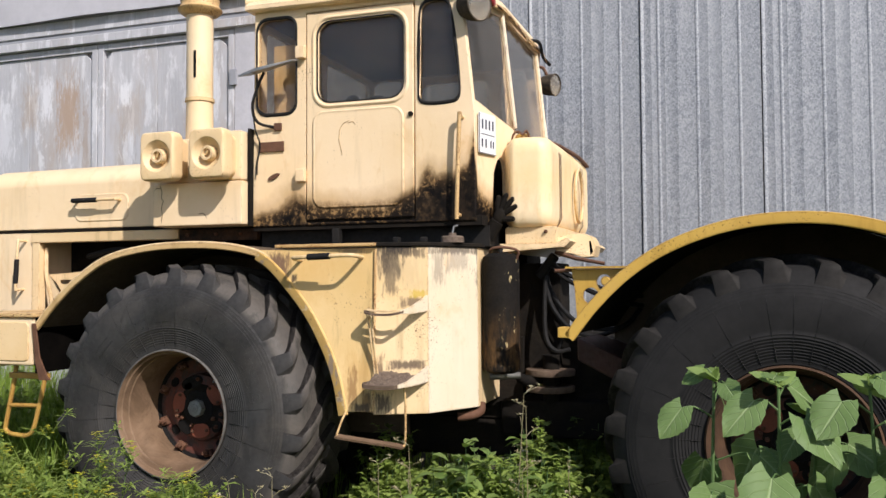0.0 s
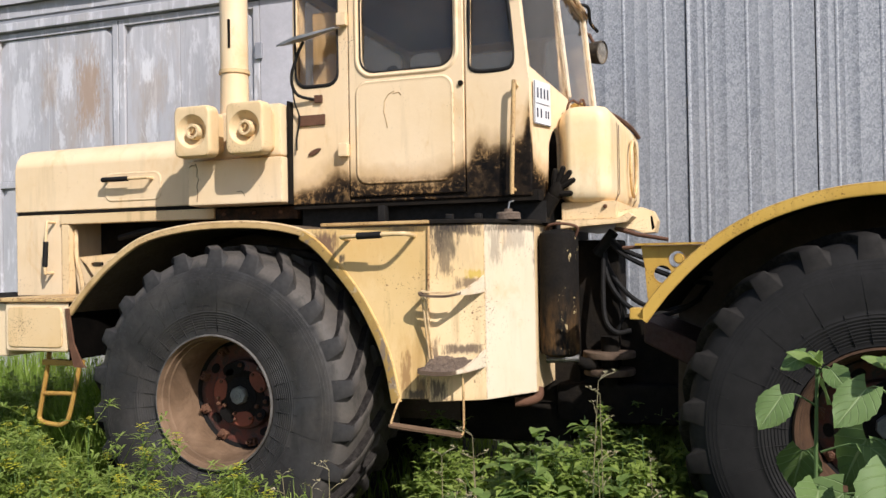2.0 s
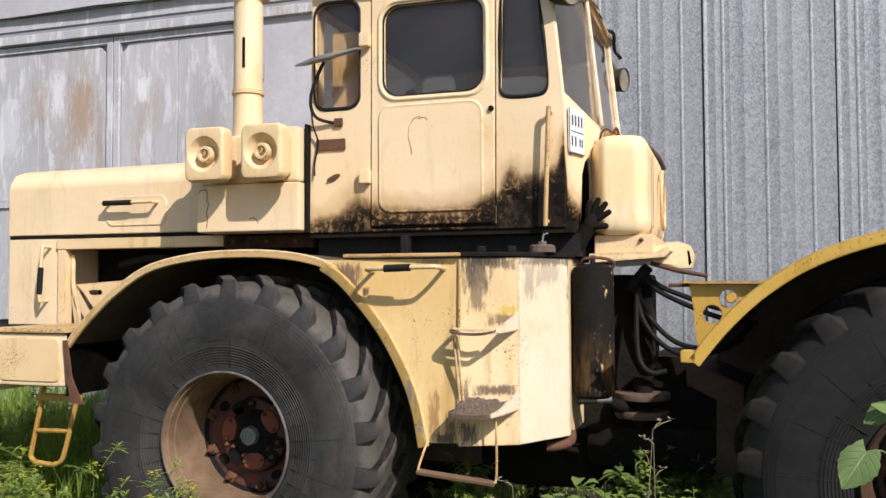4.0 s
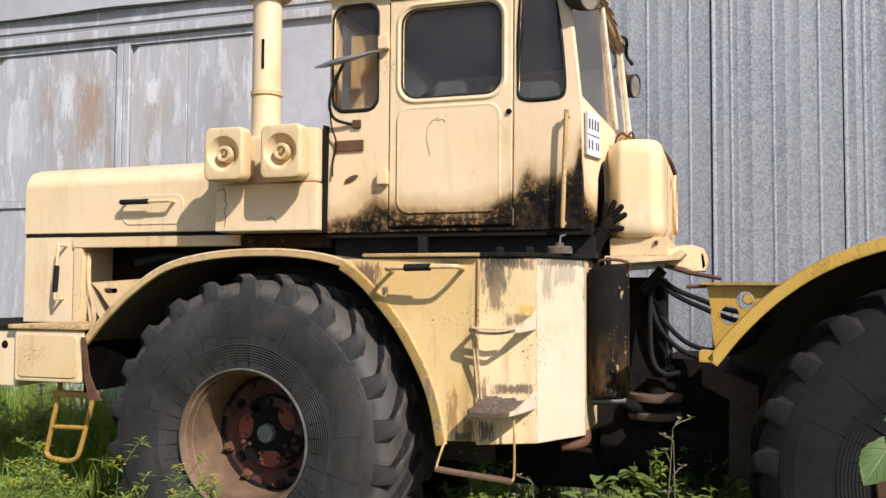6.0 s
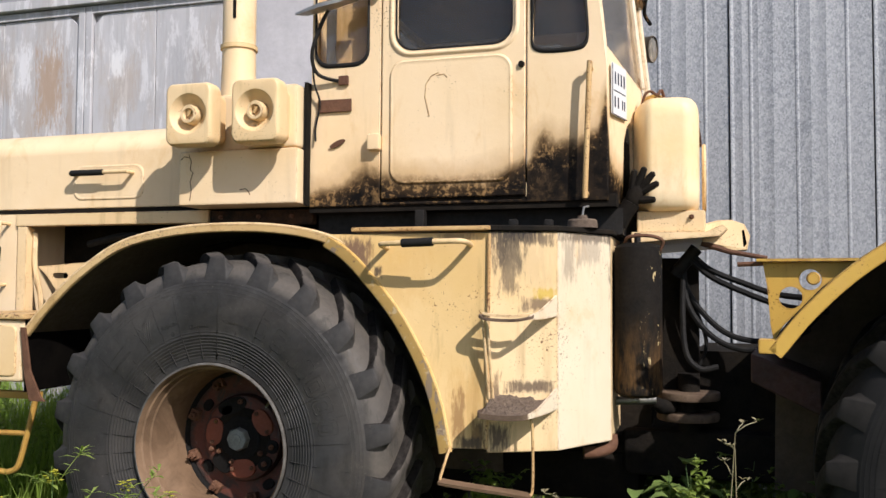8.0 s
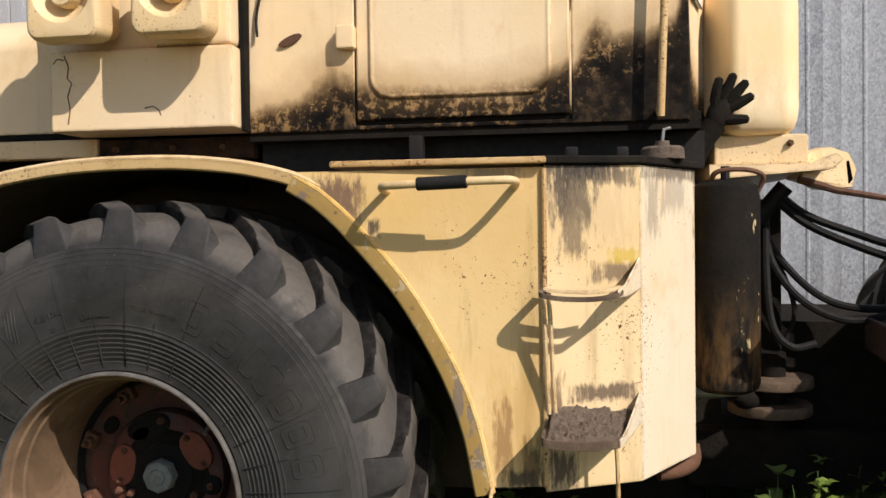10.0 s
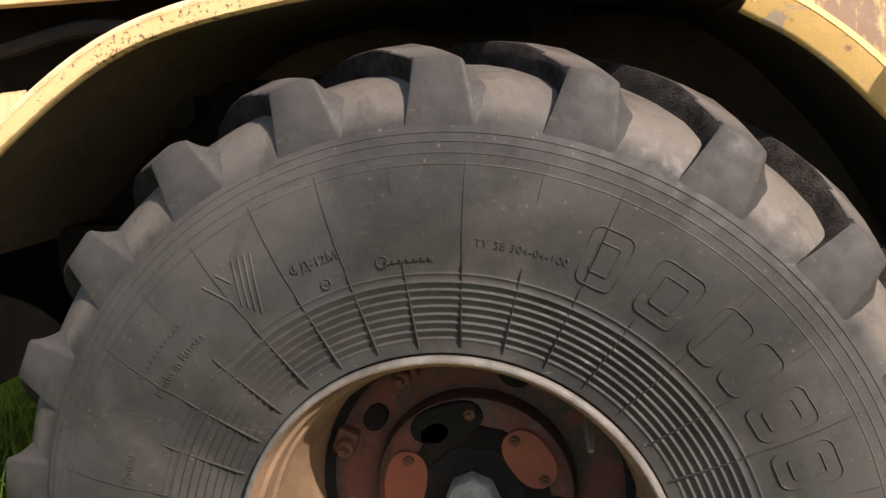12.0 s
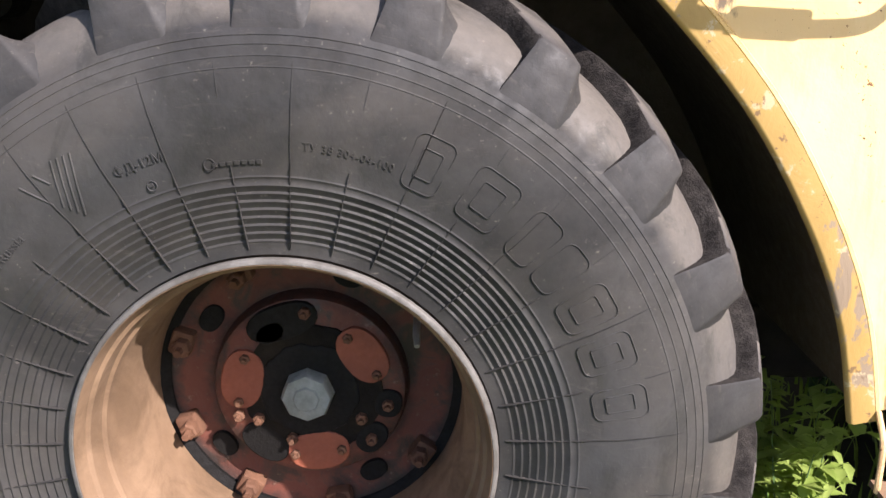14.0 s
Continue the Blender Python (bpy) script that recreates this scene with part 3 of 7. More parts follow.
def plate(outline, holes, put, thick, bm=None):
    """A sheet with holes. put(u, v, w) lays plane coordinates into the world, w running from 0 to thick."""
    bm = bm or bmesh.new()
    pts, edges = [], []
    for ring in (outline, *holes):
        k = len(pts)
        pts += [Vector(p) for p in ring]
        edges += [(k + i, k + (i + 1) % len(ring)) for i in range(len(ring))]
    vs, es, fs, *_ = delaunay_2d_cdt(pts, edges, [], 1, 1e-5)
    mid = lambda f: sum((vs[i] for i in f), Vector((0, 0))) / len(f)
    fs = [f for f in fs if not any(within(mid(f), h) for h in holes)]
    sides = [[bm.verts.new(put(v.x, v.y, w)) for v in vs] for w in (0, thick)]
    used = {}
    for f in fs:
        bm.faces.new([sides[0][i] for i in f])
        bm.faces.new([sides[1][i] for i in reversed(f)])
        for i in range(len(f)):
            e = (f[i], f[(i + 1) % len(f)])
            key = tuple(sorted(e))
            used[key] = None if key in used else e
    for e in used.values():
        if e:
            bm.faces.new((sides[0][e[1]], sides[0][e[0]], sides[1][e[0]], sides[1][e[1]]))
    for v in [v for v in bm.verts if not v.link_faces]:
        bm.verts.remove(v)
    return bm


def upright(y):
    """Sheets that stand along x, front face at y."""
    return lambda u, v, w: (u, y + w, v)


def ball(c, r, seg=10, squash=(1, 1, 1), bm=None):
    own = bmesh.new()
    bmesh.ops.create_uvsphere(own, u_segments=seg, v_segments=max(6, seg // 2 + 2), radius=r, matrix=Matrix.Translation(c) @ Matrix.Diagonal((*squash, 1)))
    return merge(bm, own)


def bolt(c, d, r=0.012, h=0.012, bm=None):
    """A hexagon head with a stud end."""
    c, d = Vector(c), Vector(d).normalized()
    s = d.orthogonal().normalized()
    t = d.cross(s)
    ring = lambda k, rr, o: [c + d * o + rr * (math.cos(a) * s + math.sin(a) * t) for a in (2 * math.pi * i / k for i in range(k))]
    bm = loft([ring(6, r, 0), ring(6, r, h * 0.85), ring(6, r * 0.8, h)], bm=bm)
    return loft([ring(6, r * 0.5, h), ring(6, r * 0.45, h * 1.7)], bm=bm)


# ---- large structure ----
def make_ground():
    bm = bmesh.new()
    xs = [-400, -120, -40, -15] + [-9 + 0.3 * i for i in range(61)] + [15, 40, 120, 400]
    ys = [-400, -120, -40, -15] + [-6 + 0.3 * i for i in range(33)] + [8, 40, 120, 400]
    grid = [[bm.verts.new((x, y, 0.05 * noise.noise((x * 0.8, y * 0.8, 0)) - 0.02 if abs(x) < 10 and -7 < y < 5 else -0.02)) for x in xs] for y in ys]
    for a, b in zip(grid, grid[1:]):
        for i in range(len(xs) - 1):
            bm.faces.new((a[i], a[i + 1], b[i + 1], b[i]))
    return tagged(part("ground", bm, soil), "dark soil yard ground overgrown with grass and weeds", "ground", kind="structure")


make_ground()

WALL_Y = 3.5
wall = tagged(part("wall_north", box(-0.83, 14, WALL_Y + 0.03, WALL_Y + 0.25, -0.1, 7.5), dark_gap), "grey galvanised profiled sheet wall of a metal shed", "wall", kind="structure")


def sheet_profile(width):
    """One lap of ribbed sheet as (x, out) pairs: three ribs, faint swages between, and the lapped edge."""
    p = [(0.0, 0.0), (0.001, 0.021), (0.010, 0.021), (0.030, 0.010)]
    for c, w, h in ((0.09, 0.005, 0.0014), (0.15, 0.010, 0.0045), (0.205, 0.005, 0.0011), (0.31, 0.005, 0.0011), (0.475, 0.010, 0.0045), (0.57, 0.005, 0.0011), (0.68, 0.005, 0.0011), (0.82, 0.010, 0.0045)):
        c *= width
        p += [(c - w * 1.5, 0.010), (c - w * 0.5, 0.010 + h), (c + w * 0.5, 0.010 + h), (c + w * 1.5, 0.010)]
    return p + [(width - 0.010, 0.010), (width - 0.007, 0.0)]


def make_sheet(width, top):
    bm = bmesh.new()
    pr = sheet_profile(width)
    zs = [0.0, top * 0.33, top * 0.66, top]
    rows = [[bm.verts.new((x, -h, z)) for x, h in pr] for z in zs]
    for a, b in zip(rows, rows[1:]):
        for i in range(len(pr) - 1):
            bm.faces.new((a[i], a[i + 1], b[i + 1], b[i]))
    return bm


sheet = part("metal_sheet", make_sheet(0.978, 7.4), cladding, wall, m=Matrix.Translation((-0.73, WALL_Y + 0.02, 0)), sharp=20)
for i in range(1, 14):
    part("metal_sheet", sheet.data, None, wall, m=Matrix.Translation((-0.73 + 0.978 * i, WALL_Y + 0.02 - 0.004 * (i % 2), 0)))

# the older shed with its painted gates
GY = 3.40
old = tagged(part("wall_west", plate([(-14, -0.1), (-0.9, -0.1), (-0.9, 4.36), (-14, 4.36)], [[(-5.11, 0.05), (-1.75, 0.05), (-1.75, 4.08), (-5.11, 4.08)]], upright(GY), 0.25), brick_wall),
             "pale weathered wall of the old shed round its gates", "wall", kind="structure")
part("wall_side", box(-0.93, -0.726, GY - 0.02, GY + 0.095, -0.1, 7.2), trim_mat, old, "grey corner post")
for z0, z1, y0, mat in ((4.08, 4.17, GY - 0.05, gate_paint), (4.17, 4.22, GY - 0.02, trim_mat), (4.22, 4.36, GY - 0.035, gate_paint)):
    part("lintel_board", box(-14, -0.93, y0, GY, z0, z1), mat, old, bevel=0.006)


def make_fascia():
    """Dented sheet over the gates."""
    bm = bmesh.new()
    xs = [-14 + 0.29 * i for i in range(47)]
    zs = [4.36 + 0.115 * i for i in range(8)]
    rows = [[bm.verts.new((min(x, -0.9), GY - 0.10 - 0.035 * noise.noise((x * 1.3, z * 2.0, 3)), z + (0.0 if 0 < k < 7 else 0.015 * noise.noise((x, 9, 1))))) for x in xs] for k, z in enumerate(zs)]
    for a, b in zip(rows, rows[1:]):
        for i in range(len(xs) - 1):
            bm.faces.new((a[i], a[i + 1], b[i + 1], b[i]))
    return bm


part("fascia_sheet", make_fascia(), fascia_mat, old, "pale grey dented sheet fascia", sharp=60)
part("fascia_soffit", box(-14, -0.93, GY - 0.075, GY - 0.002, 4.362, 4.372), trim_mat, old)
part("eaves_board", box(-14, -0.93, GY - 0.16, GY + 0.2, 5.17, 5.27), trim_mat, old, bevel=0.01)
part("eaves_sheet", box(-14, -0.93, GY - 0.24, GY + 0.3, 5.27, 5.9), trim_mat, old)
part("gable_wall", box(-14, -0.93, GY + 0.3, GY + 0.4, 4.3, 7.2), trim_mat, old)


def gate_leaf(x0, x1, joints, name, hung):
    g = thing(name, ((x0 + x1) / 2, GY, 0), "closed sheet-metal gate leaf in flaking grey paint with rust stains", "gate", kind="structure")
    part("backing", box(x0, x1, GY + 0.06, GY + 0.09, 0.06, 4.07), gate_paint, g)
    for a, b in ((x0, x0 + 0.07), (x1 - 0.07, x1)):
        part("stile", box(a, b, GY, GY + 0.06, 0.06, 4.07), gate_paint, g, bevel=0.005)
    for z0, z1 in ((0.06, 0.15), (2.39, 2.46), (4.0, 4.07)):
        part("rail", box(x0 + 0.07, x1 - 0.07, GY + 0.003, GY + 0.06, z0, z1), gate_paint, g, bevel=0.005)
    xs = [x0 + 0.075, *joints, x1 - 0.075]
    for z0, z1 in ((0.155, 2.385), (2.465, 3.995)):
        for i, (a, b) in enumerate(zip(xs, xs[1:])):
            c = 0.10
            out = [(a + 0.004, z0), (b - 0.004, z0)]
            out += [(b - 0.004, z1 - c), (b - 0.004 - c, z1)] if i == len(xs) - 2 else [(b - 0.004, z1)]
            out += [(a + 0.004 + c, z1), (a + 0.004, z1 - c)] if i == 0 else [(a + 0.004, z1)]
            part("panel", plate(out, [], upright(GY + 0.025), 0.03), gate_paint, g, bevel=0.004)
    for z in (0.6, 2.0, 3.5):
        part("hinge", box(hung - 0.04, hung + 0.04, GY - 0.03, GY, z, z + 0.16, r=0.008), trim_mat, g, "weathered strap hinge")
    return g


gate_leaf(-5.10, -3.435, (-4.36,), "gate", -5.10)
gate_leaf(-3.425, -1.76, (-2.69,), "gate", -1.76)


# ---- the tractor ----
tractor = thing("tractor", (0, 1.4, 0), "old cream articulated tractor, rusty, with burnt-black lower cab, among weeds", "tractor")

# wheels: local frame with the axle along y, outer sidewall at y = 0, towards the viewer is -y
TYRE_R, RIM_R = 0.832, 0.355


def carcass():
    """Outer sidewall, tread base and inner sidewall, as (radius, along)."""
    p = [(0.335, 0.075), (0.350, 0.040), (0.362, 0.022)]
    r = 0.381
    for k in range(9):
        y = 0.022 - 0.020 * min(1, k / 7)
        p += [(r, y), (r + 0.0026, y - 0.0022), (r + 0.0038, y - 0.0022), (r + 0.0066, y)]
        r += 0.0133
    p += [(0.512, -0.001), (0.56, -0.008), (0.61, -0.008), (0.645, -0.004)]
    for r, y in ((0.652, -0.003), (0.668, 0.0), (0.684, 0.004), (0.697, 0.009)):
        p += [(r - 0.0012, y - 0.0004), (r, y), (r + 0.0005, y - 0.0007), (r + 0.0013, y - 0.0006), (r + 0.0018, y + 0.0004), (r + 0.003, y + 0.0008)]
    p += [(0.711, 0.018), (0.728, 0.027), (0.750, 0.041), (0.771, 0.064), (0.784, 0.095), (0.792, 0.14), (0.797, 0.20), (0.799, 0.36)]
    inner = [(r, 0.72 - y) for r, y in ((0.797, 0.20), (0.792, 0.14), (0.784, 0.095), (0.750, 0.041), (0.69, 0.006), (0.6, -0.006), (0.5, 0.0), (0.40, 0.01), (0.362, 0.022), (0.335, 0.075))]
    return p + inner


def polar(r, a, y):
    return Vector((r * math.sin(a), y, r * math.cos(a)))


def make_tyre():
    bm = spin(carcass(), 144)
    return bm


def make_rib(r0, r1, lift):
    """One thin moulded rib running out along the sidewall."""
    rings = []
    for i in range(9):
        r = r0 + (r1 - r0) * i / 8
        y = side_y(r) - lift * (0.2 if i in (0, 8) else 1.0)
        w = 0.0008 / r
        rings.append([polar(r, -w, y + 0.007), polar(r, -w * 0.6, y), polar(r, w * 0.6, y), polar(r, w, y + 0.007)])
    return loft(rings)


def side_y(r):
    p = [(0.362, 0.022), (0.368, 0.0205), (0.49, 0.001), (0.56, -0.008), (0.61, -0.008), (0.655, -0.002), (0.70, 0.013), (0.735, 0.033)]
    for (a, b), (c, d) in zip(p, p[1:]):
        if a <= r <= c:
            return b + (d - b) * (r - a) / (c - a)
    return p[-1][1] if r > 0.7 else p[0][1]


def make_lug():
    """One chevron bar: a flat end flush with the shoulder, then slanting to the middle of the tread, with a hollow fillet behind."""
    # crown: along, swing, half width, radius; foot: along, radius
    crown = [(0.013, 0.005, 0.0585), (0.016, 0.005, 0.056), (0.024, 0.004, 0.049), (0.033, 0.002, 0.0425), (0.0395, 0.0, 0.038), (0.0425, -0.002, 0.037), (0.050, -0.010, 0.0365), (0.066, -0.028, 0.036), (0.09, -0.056, 0.036), (0.13, -0.102, 0.035), (0.18, -0.155, 0.034), (0.26, -0.233, 0.034), (0.375, -0.322, 0.034)]
    upper = [(0, 0, r) for r in (0.695, 0.713, 0.745, 0.777, 0.800, 0.805, 0.808, 0.814, 0.822, 0.832, 0.835, 0.834, 0.832)]
    foot = [(0.020, 0, 0.693), (0.027, 0, 0.707), (0.037, 0, 0.723), (0.048, 0, 0.739), (0.058, 0, 0.750), (0.063, 0, 0.755), (0.070, 0, 0.760), (0.085, 0, 0.769), (0.105, 0, 0.777), (0.14, 0, 0.784), (0.185, 0, 0.788), (0.26, 0, 0.790), (0.375, 0, 0.791)]
    rings = []
    for (y, sw, ht), (_, _, rt), (yb, _, rb) in zip(crown, upper, foot):
        flare = 0.040
        lo, hi = Vector((rb, yb)), Vector((rt, y))
        at = lambda f, side: (lambda q: polar(q.x, sw + side / 0.78, q.y))(lo.lerp(hi, f))
        rings.append([at(0, -ht - 0.008), at(0.5, -ht - 0.003), at(0.93, -ht), at(1, -ht + 0.005), at(1, ht - 0.007), at(0.94, ht), at(0.80, ht + 0.09 * flare), at(0.60, ht + 0.26 * flare), at(0.42, ht + 0.50 * flare), at(0.24, ht + 0.80 * flare), at(0, ht + 1.2 * flare)])
    return loft(rings)


def make_rim_edge():
    return spin([(0.3580, 0.0215), (0.3600, 0.014), (0.3590, 0.0085), (0.3565, 0.0055), (0.3510, 0.0050), (0.3475, 0.010), (0.3465, 0.020), (0.3480, 0.026)], 96)


def make_rim():
    bm = spin([(0.345, 0.045), (0.355, 0.022), (0.358, 0.014), (0.355, 0.010), (0.349, 0.006), (0.344, 0.018), (0.341, 0.034), (0.334, 0.039), (0.332, 0.06), (0.330, 0.078), (0.324, 0.084), (0.321, 0.13), (0.309, 0.148), (0.305, 0.20), (0.306, 0.212), (0.303, 0.22), (0.302, 0.355), (0.290, 0.37),
               (0.285, 0.385), (0.31, 0.385), (0.33, 0.16), (0.345, 0.045)], 96)
    return bm


def hub_parts(wheel, m):
    """Dark red planetary hub with its covers, holes and clamp bolts."""
    m = m @ Matrix.Translation((0, 0.058, 0))
    part("disc", spin([(0.0, 0.275), (0.20, 0.275), (0.285, 0.268), (0.296, 0.262), (0.296, 0.30), (0, 0.30)], 64), hub_red, wheel, "oily red wheel disc", m)
    # Black ring paints the deep shade between disc and rim.
    part("disc_gap", spin([(0.284, 0.258), (0.302, 0.250), (0.303, 0.262), (0.284, 0.266)], 64), oil_and_shade, wheel, "black ring painting the deep shade round the disc", m)
    part("hub_flange", spin([(0.0, 0.225), (0.085, 0.225), (0.17, 0.230), (0.188, 0.236), (0.193, 0.246), (0.196, 0.274), (0, 0.274)], 64), hub_red, wheel, "dark red hub flange", m)
    ragged = lambda base, y: [polar(base * (1 + 0.10 * noise.noise((3 * math.sin(t), 3 * math.cos(t), 7)) + 0.05 * noise.noise((9 * math.sin(t), 9 * math.cos(t), 2))), t, y) for t in (2 * math.pi * i / 64 for i in range(64))]
    part("grease_ring", loft([ragged(0.100, 0.2245), ragged(0.097, 0.219), ragged(0.088, 0.216)]), oil_and_shade, wheel, "thick greasy black ring", m)
    part("hub_cap", spin([(0.0, 0.178), (0.024, 0.178), (0.027, 0.182), (0.046, 0.184), (0.050, 0.190), (0.052, 0.2155), (0, 0.2155)], 8), bare_grey, wheel, "grey octagonal hub cap", m)

    def blob(deg, r, wide, high, y0, y1, k=20):
        c, rad, tan = polar(r, radians(deg), 0), polar(1, radians(deg), 0), polar(1, radians(deg + 90), 0)
        ring = lambda f, y: [c + tan * (wide * f * math.copysign(abs(math.cos(t)) ** 0.9, math.cos(t))) + rad * (high * f * math.copysign(abs(math.sin(t)) ** 0.85, math.sin(t))) + Vector((0, y, 0)) for t in (2 * math.pi * i / k for i in range(k))]
        return loft([ring(1.0, y0), ring(1.0, y1 + 0.002), ring(0.94, y1)]), c, tan
    for deg in (55, 174, 281):
        bm, c, tan = blob(deg, 0.132, 0.062, 0.042, 0.232, 0.2165)
        part("cover", bm, cover_red, wheel, "red oval cover", m)
        for s in (-1, 1):
            part("cover_bolt", bolt(c + tan * 0.047 * s + Vector((0, 0.2165, 0)), (0, -1, 0), 0.010, 0.010), brown_rust, wheel, "", m)
    for deg, r, wide, high in ((-18, 0.150, 0.072, 0.036), (101, 0.158, 0.030, 0.028), (131, 0.160, 0.036, 0.028), (219, 0.148, 0.052, 0.034), (330, 0.140, 0.03, 0.02)):
        part("oil_patch", blob(deg, r, wide, high, 0.236, 0.2215)[0], oil_and_shade, wheel, "oily black recess", m)
    for deg in (233, 305, 150, 20):
        part("disc_hole", blob(deg, 0.236, 0.030, 0.022, 0.275, 0.264)[0], oil_and_shade, wheel, "black hole in the disc", m)
    for deg, r in ((101, 0.158), (131, 0.160), (250, 0.150), (240, 0.118), (120, 0.118), (0, 0.165), (200, 0.11)):
        part("stud", bolt(polar(r, radians(deg), 0.222), (0, -1, 0), 0.012, 0.014), brown_rust, wheel, "", m)
    for deg in (-70, -29, 29, 125, 170, 211, 250):
        a = radians(deg)
        b = box(-0.026, 0.026, -0.016, 0.02, -0.022, 0.022, r=0.007)
        bmesh.ops.transform(b, matrix=Matrix.Translation(polar(0.268, a, 0.255)) @ Matrix.Rotation(a, 4, "Y"), verts=b.verts)
        bolt(polar(0.262, a, 0.240), (0, -1, 0), 0.018, 0.026, b)
        part("clamp", b, brown_rust, wheel, "rusty rim clamp", m)
    m = m @ Matrix.Translation((0, -0.058, 0))
    b = tube([polar(0.285, radians(50), 0.24), polar(0.288, radians(50), 0.12), polar(0.282, radians(52), 0.095)], [0.007, 0.007, 0.005], 8)
    part("valve", b, steel, wheel, "dull metal valve stem", m)


TYRE_MESH = LUG_MESH = RIM_MESH = None
RIBS = []
LUG_TURN = 1.0


def wheel_at(m, name, near=True, rub=None):
    global TYRE_MESH, LUG_MESH, RIM_MESH
    w = holder(name, tractor)
    if TYRE_MESH is None:
        t = part("tyre", make_tyre(), rubber, w, "worn black rubber tractor tyre", m, sharp=50)
        g = part("tread_lug", make_lug(), lug_rubber, w, "", m @ Matrix.Rotation(radians(LUG_TURN), 4, "Y"), sharp=48)
        r = part("rim", make_rim(), rim_tan, w, "dusty tan steel rim", m, sharp=30)
        part("rim_edge", make_rim_edge(), rim_dust, w, "dusty grey rim flange", m, sharp=60)
        TYRE_MESH, LUG_MESH, RIM_MESH = t.data, g.data, r.data
        # Left-facing flanks take the mud colour with shade painted in.
        LUG_MESH.materials.append(flank_mud_and_shade)
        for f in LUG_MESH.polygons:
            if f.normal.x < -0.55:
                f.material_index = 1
        first = 1
    else:
        part("tyre", TYRE_MESH, None, w, "worn black rubber tractor tyre", m)
        part("rim", RIM_MESH, None, w, "dusty tan steel rim", m)
        first = 0
    for k in range(first, 22):
        part("tread_lug", LUG_MESH, None, w, "", m @ Matrix.Rotation(radians(LUG_TURN + 360 / 22 * k), 4, "Y"))
    mirror = Matrix.Translation((0, 0.72, 0)) @ Matrix.Diagonal((1, -1, 1, 1))
    for k in range(22):
        part("tread_lug", LUG_MESH, None, w, "", m @ mirror @ Matrix.Rotation(radians(LUG_TURN + 360 / 22 * (k + 0.5)), 4, "Y"))
    # Rear wheel swaps in darker copies; the rim's includes painted shade.
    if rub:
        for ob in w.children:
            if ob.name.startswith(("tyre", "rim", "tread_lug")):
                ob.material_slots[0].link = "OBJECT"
                ob.material_slots[0].material = rub if ob.name.startswith("tyre") else rim_rear_shaded if ob.name.startswith("rim") else rear_lug
    if near:
        hub_parts(w, m)
        if not RIBS:
            for r0, r1, lift in ((0.372, 0.512, 0.0026), (0.512, 0.704, 0.0016), (0.610, 0.704, 0.0014)):
                RIBS.append(part("sidewall_rib", make_rib(r0, r1, lift), rubber, w, "", m @ Matrix.Rotation(radians(4.7 + 20 * len(RIBS)), 4, "Y")).data)
        for k in range(36):
            for i in (0, 2 if k % 2 and k != 33 else 1):
                part("sidewall_rib", RIBS[i], None, w, "", m @ Matrix.Rotation(radians(4.7 + 10 * k), 4, "Y"))
    return w


HUB_Z = 0.814
REAR = pose(3.17, -0.10, 0, 0, 0, -6)
front_wheel = wheel_at(pose(-0.006, 0, HUB_Z), "front_wheel")
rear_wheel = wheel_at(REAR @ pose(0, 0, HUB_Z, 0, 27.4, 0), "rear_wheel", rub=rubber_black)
wheel_at(pose(0, 2.80, HUB_Z) @ Matrix.Rotation(math.pi, 4, "Z"), "front_wheel", False)
wheel_at(REAR @ pose(0, 2.80, HUB_Z) @ Matrix.Rotation(math.pi, 4, "Z"), "rear_wheel", False)


# mudguards
def arch(points, y1, lip):
    """Bent sheet over a wheel: the rings of its rolled outer lip and of the skin behind. Points are (x, z, y of the lip)."""
    path = smooth_path([(x, y, z) for x, z, y in points], 6)
    edge, skin = [], []
    for i, p in enumerate(path):
        d = (path[min(i + 1, len(path) - 1)] - path[max(i - 1, 0)])
        out = Vector((d.z, 0, -d.x)).normalized()
        if out.z < 0 and out.x * (p.x - path[len(path) // 2].x) <= 0 or out.z < -0.3:
            out = -out
        edge.append([p + out * 0.003 + Vector((0, 0.03, 0)), p + out * 0.003 + Vector((0, 0.008, 0)), p, p - out * lip * 0.85, p - out * lip + Vector((0, 0.006, 0)), p - out * lip + Vector((0, 0.016, 0)), p - out * 0.012 + Vector((0, 0.022, 0)), p - out * 0.012 + Vector((0, 0.03, 0))])
        skin.append([p - out * 0.001 + Vector((0, 0.031, 0)), p - out * 0.010 + Vector((0, 0.031, 0)), Vector((p.x, y1, p.z)) - out * 0.010, Vector((p.x, y1, p.z)) - out * 0.001])
    return edge, skin


ARCH_FRONT = [(-1.04, 1.28, 0.10), (-0.93, 1.40, 0.10), (-0.75, 1.557, 0.10), (-0.53, 1.69, 0.11), (-0.25, 1.75, 0.12), (0.05, 1.763, 0.13), (0.28, 1.748, 0.135), (0.45, 1.713, 0.14), (0.55, 1.67, 0.14)]
ARCH_REAR = [(0.47, 1.702, 0.14), (0.555, 1.65, 0.132), (0.652, 1.562, 0.122), (0.80, 1.388, 0.115), (0.917, 1.188, 0.108), (0.982, 1.02, 0.102), (1.018, 0.843, 0.098)]
guard = holder("front_mudguard", tractor)
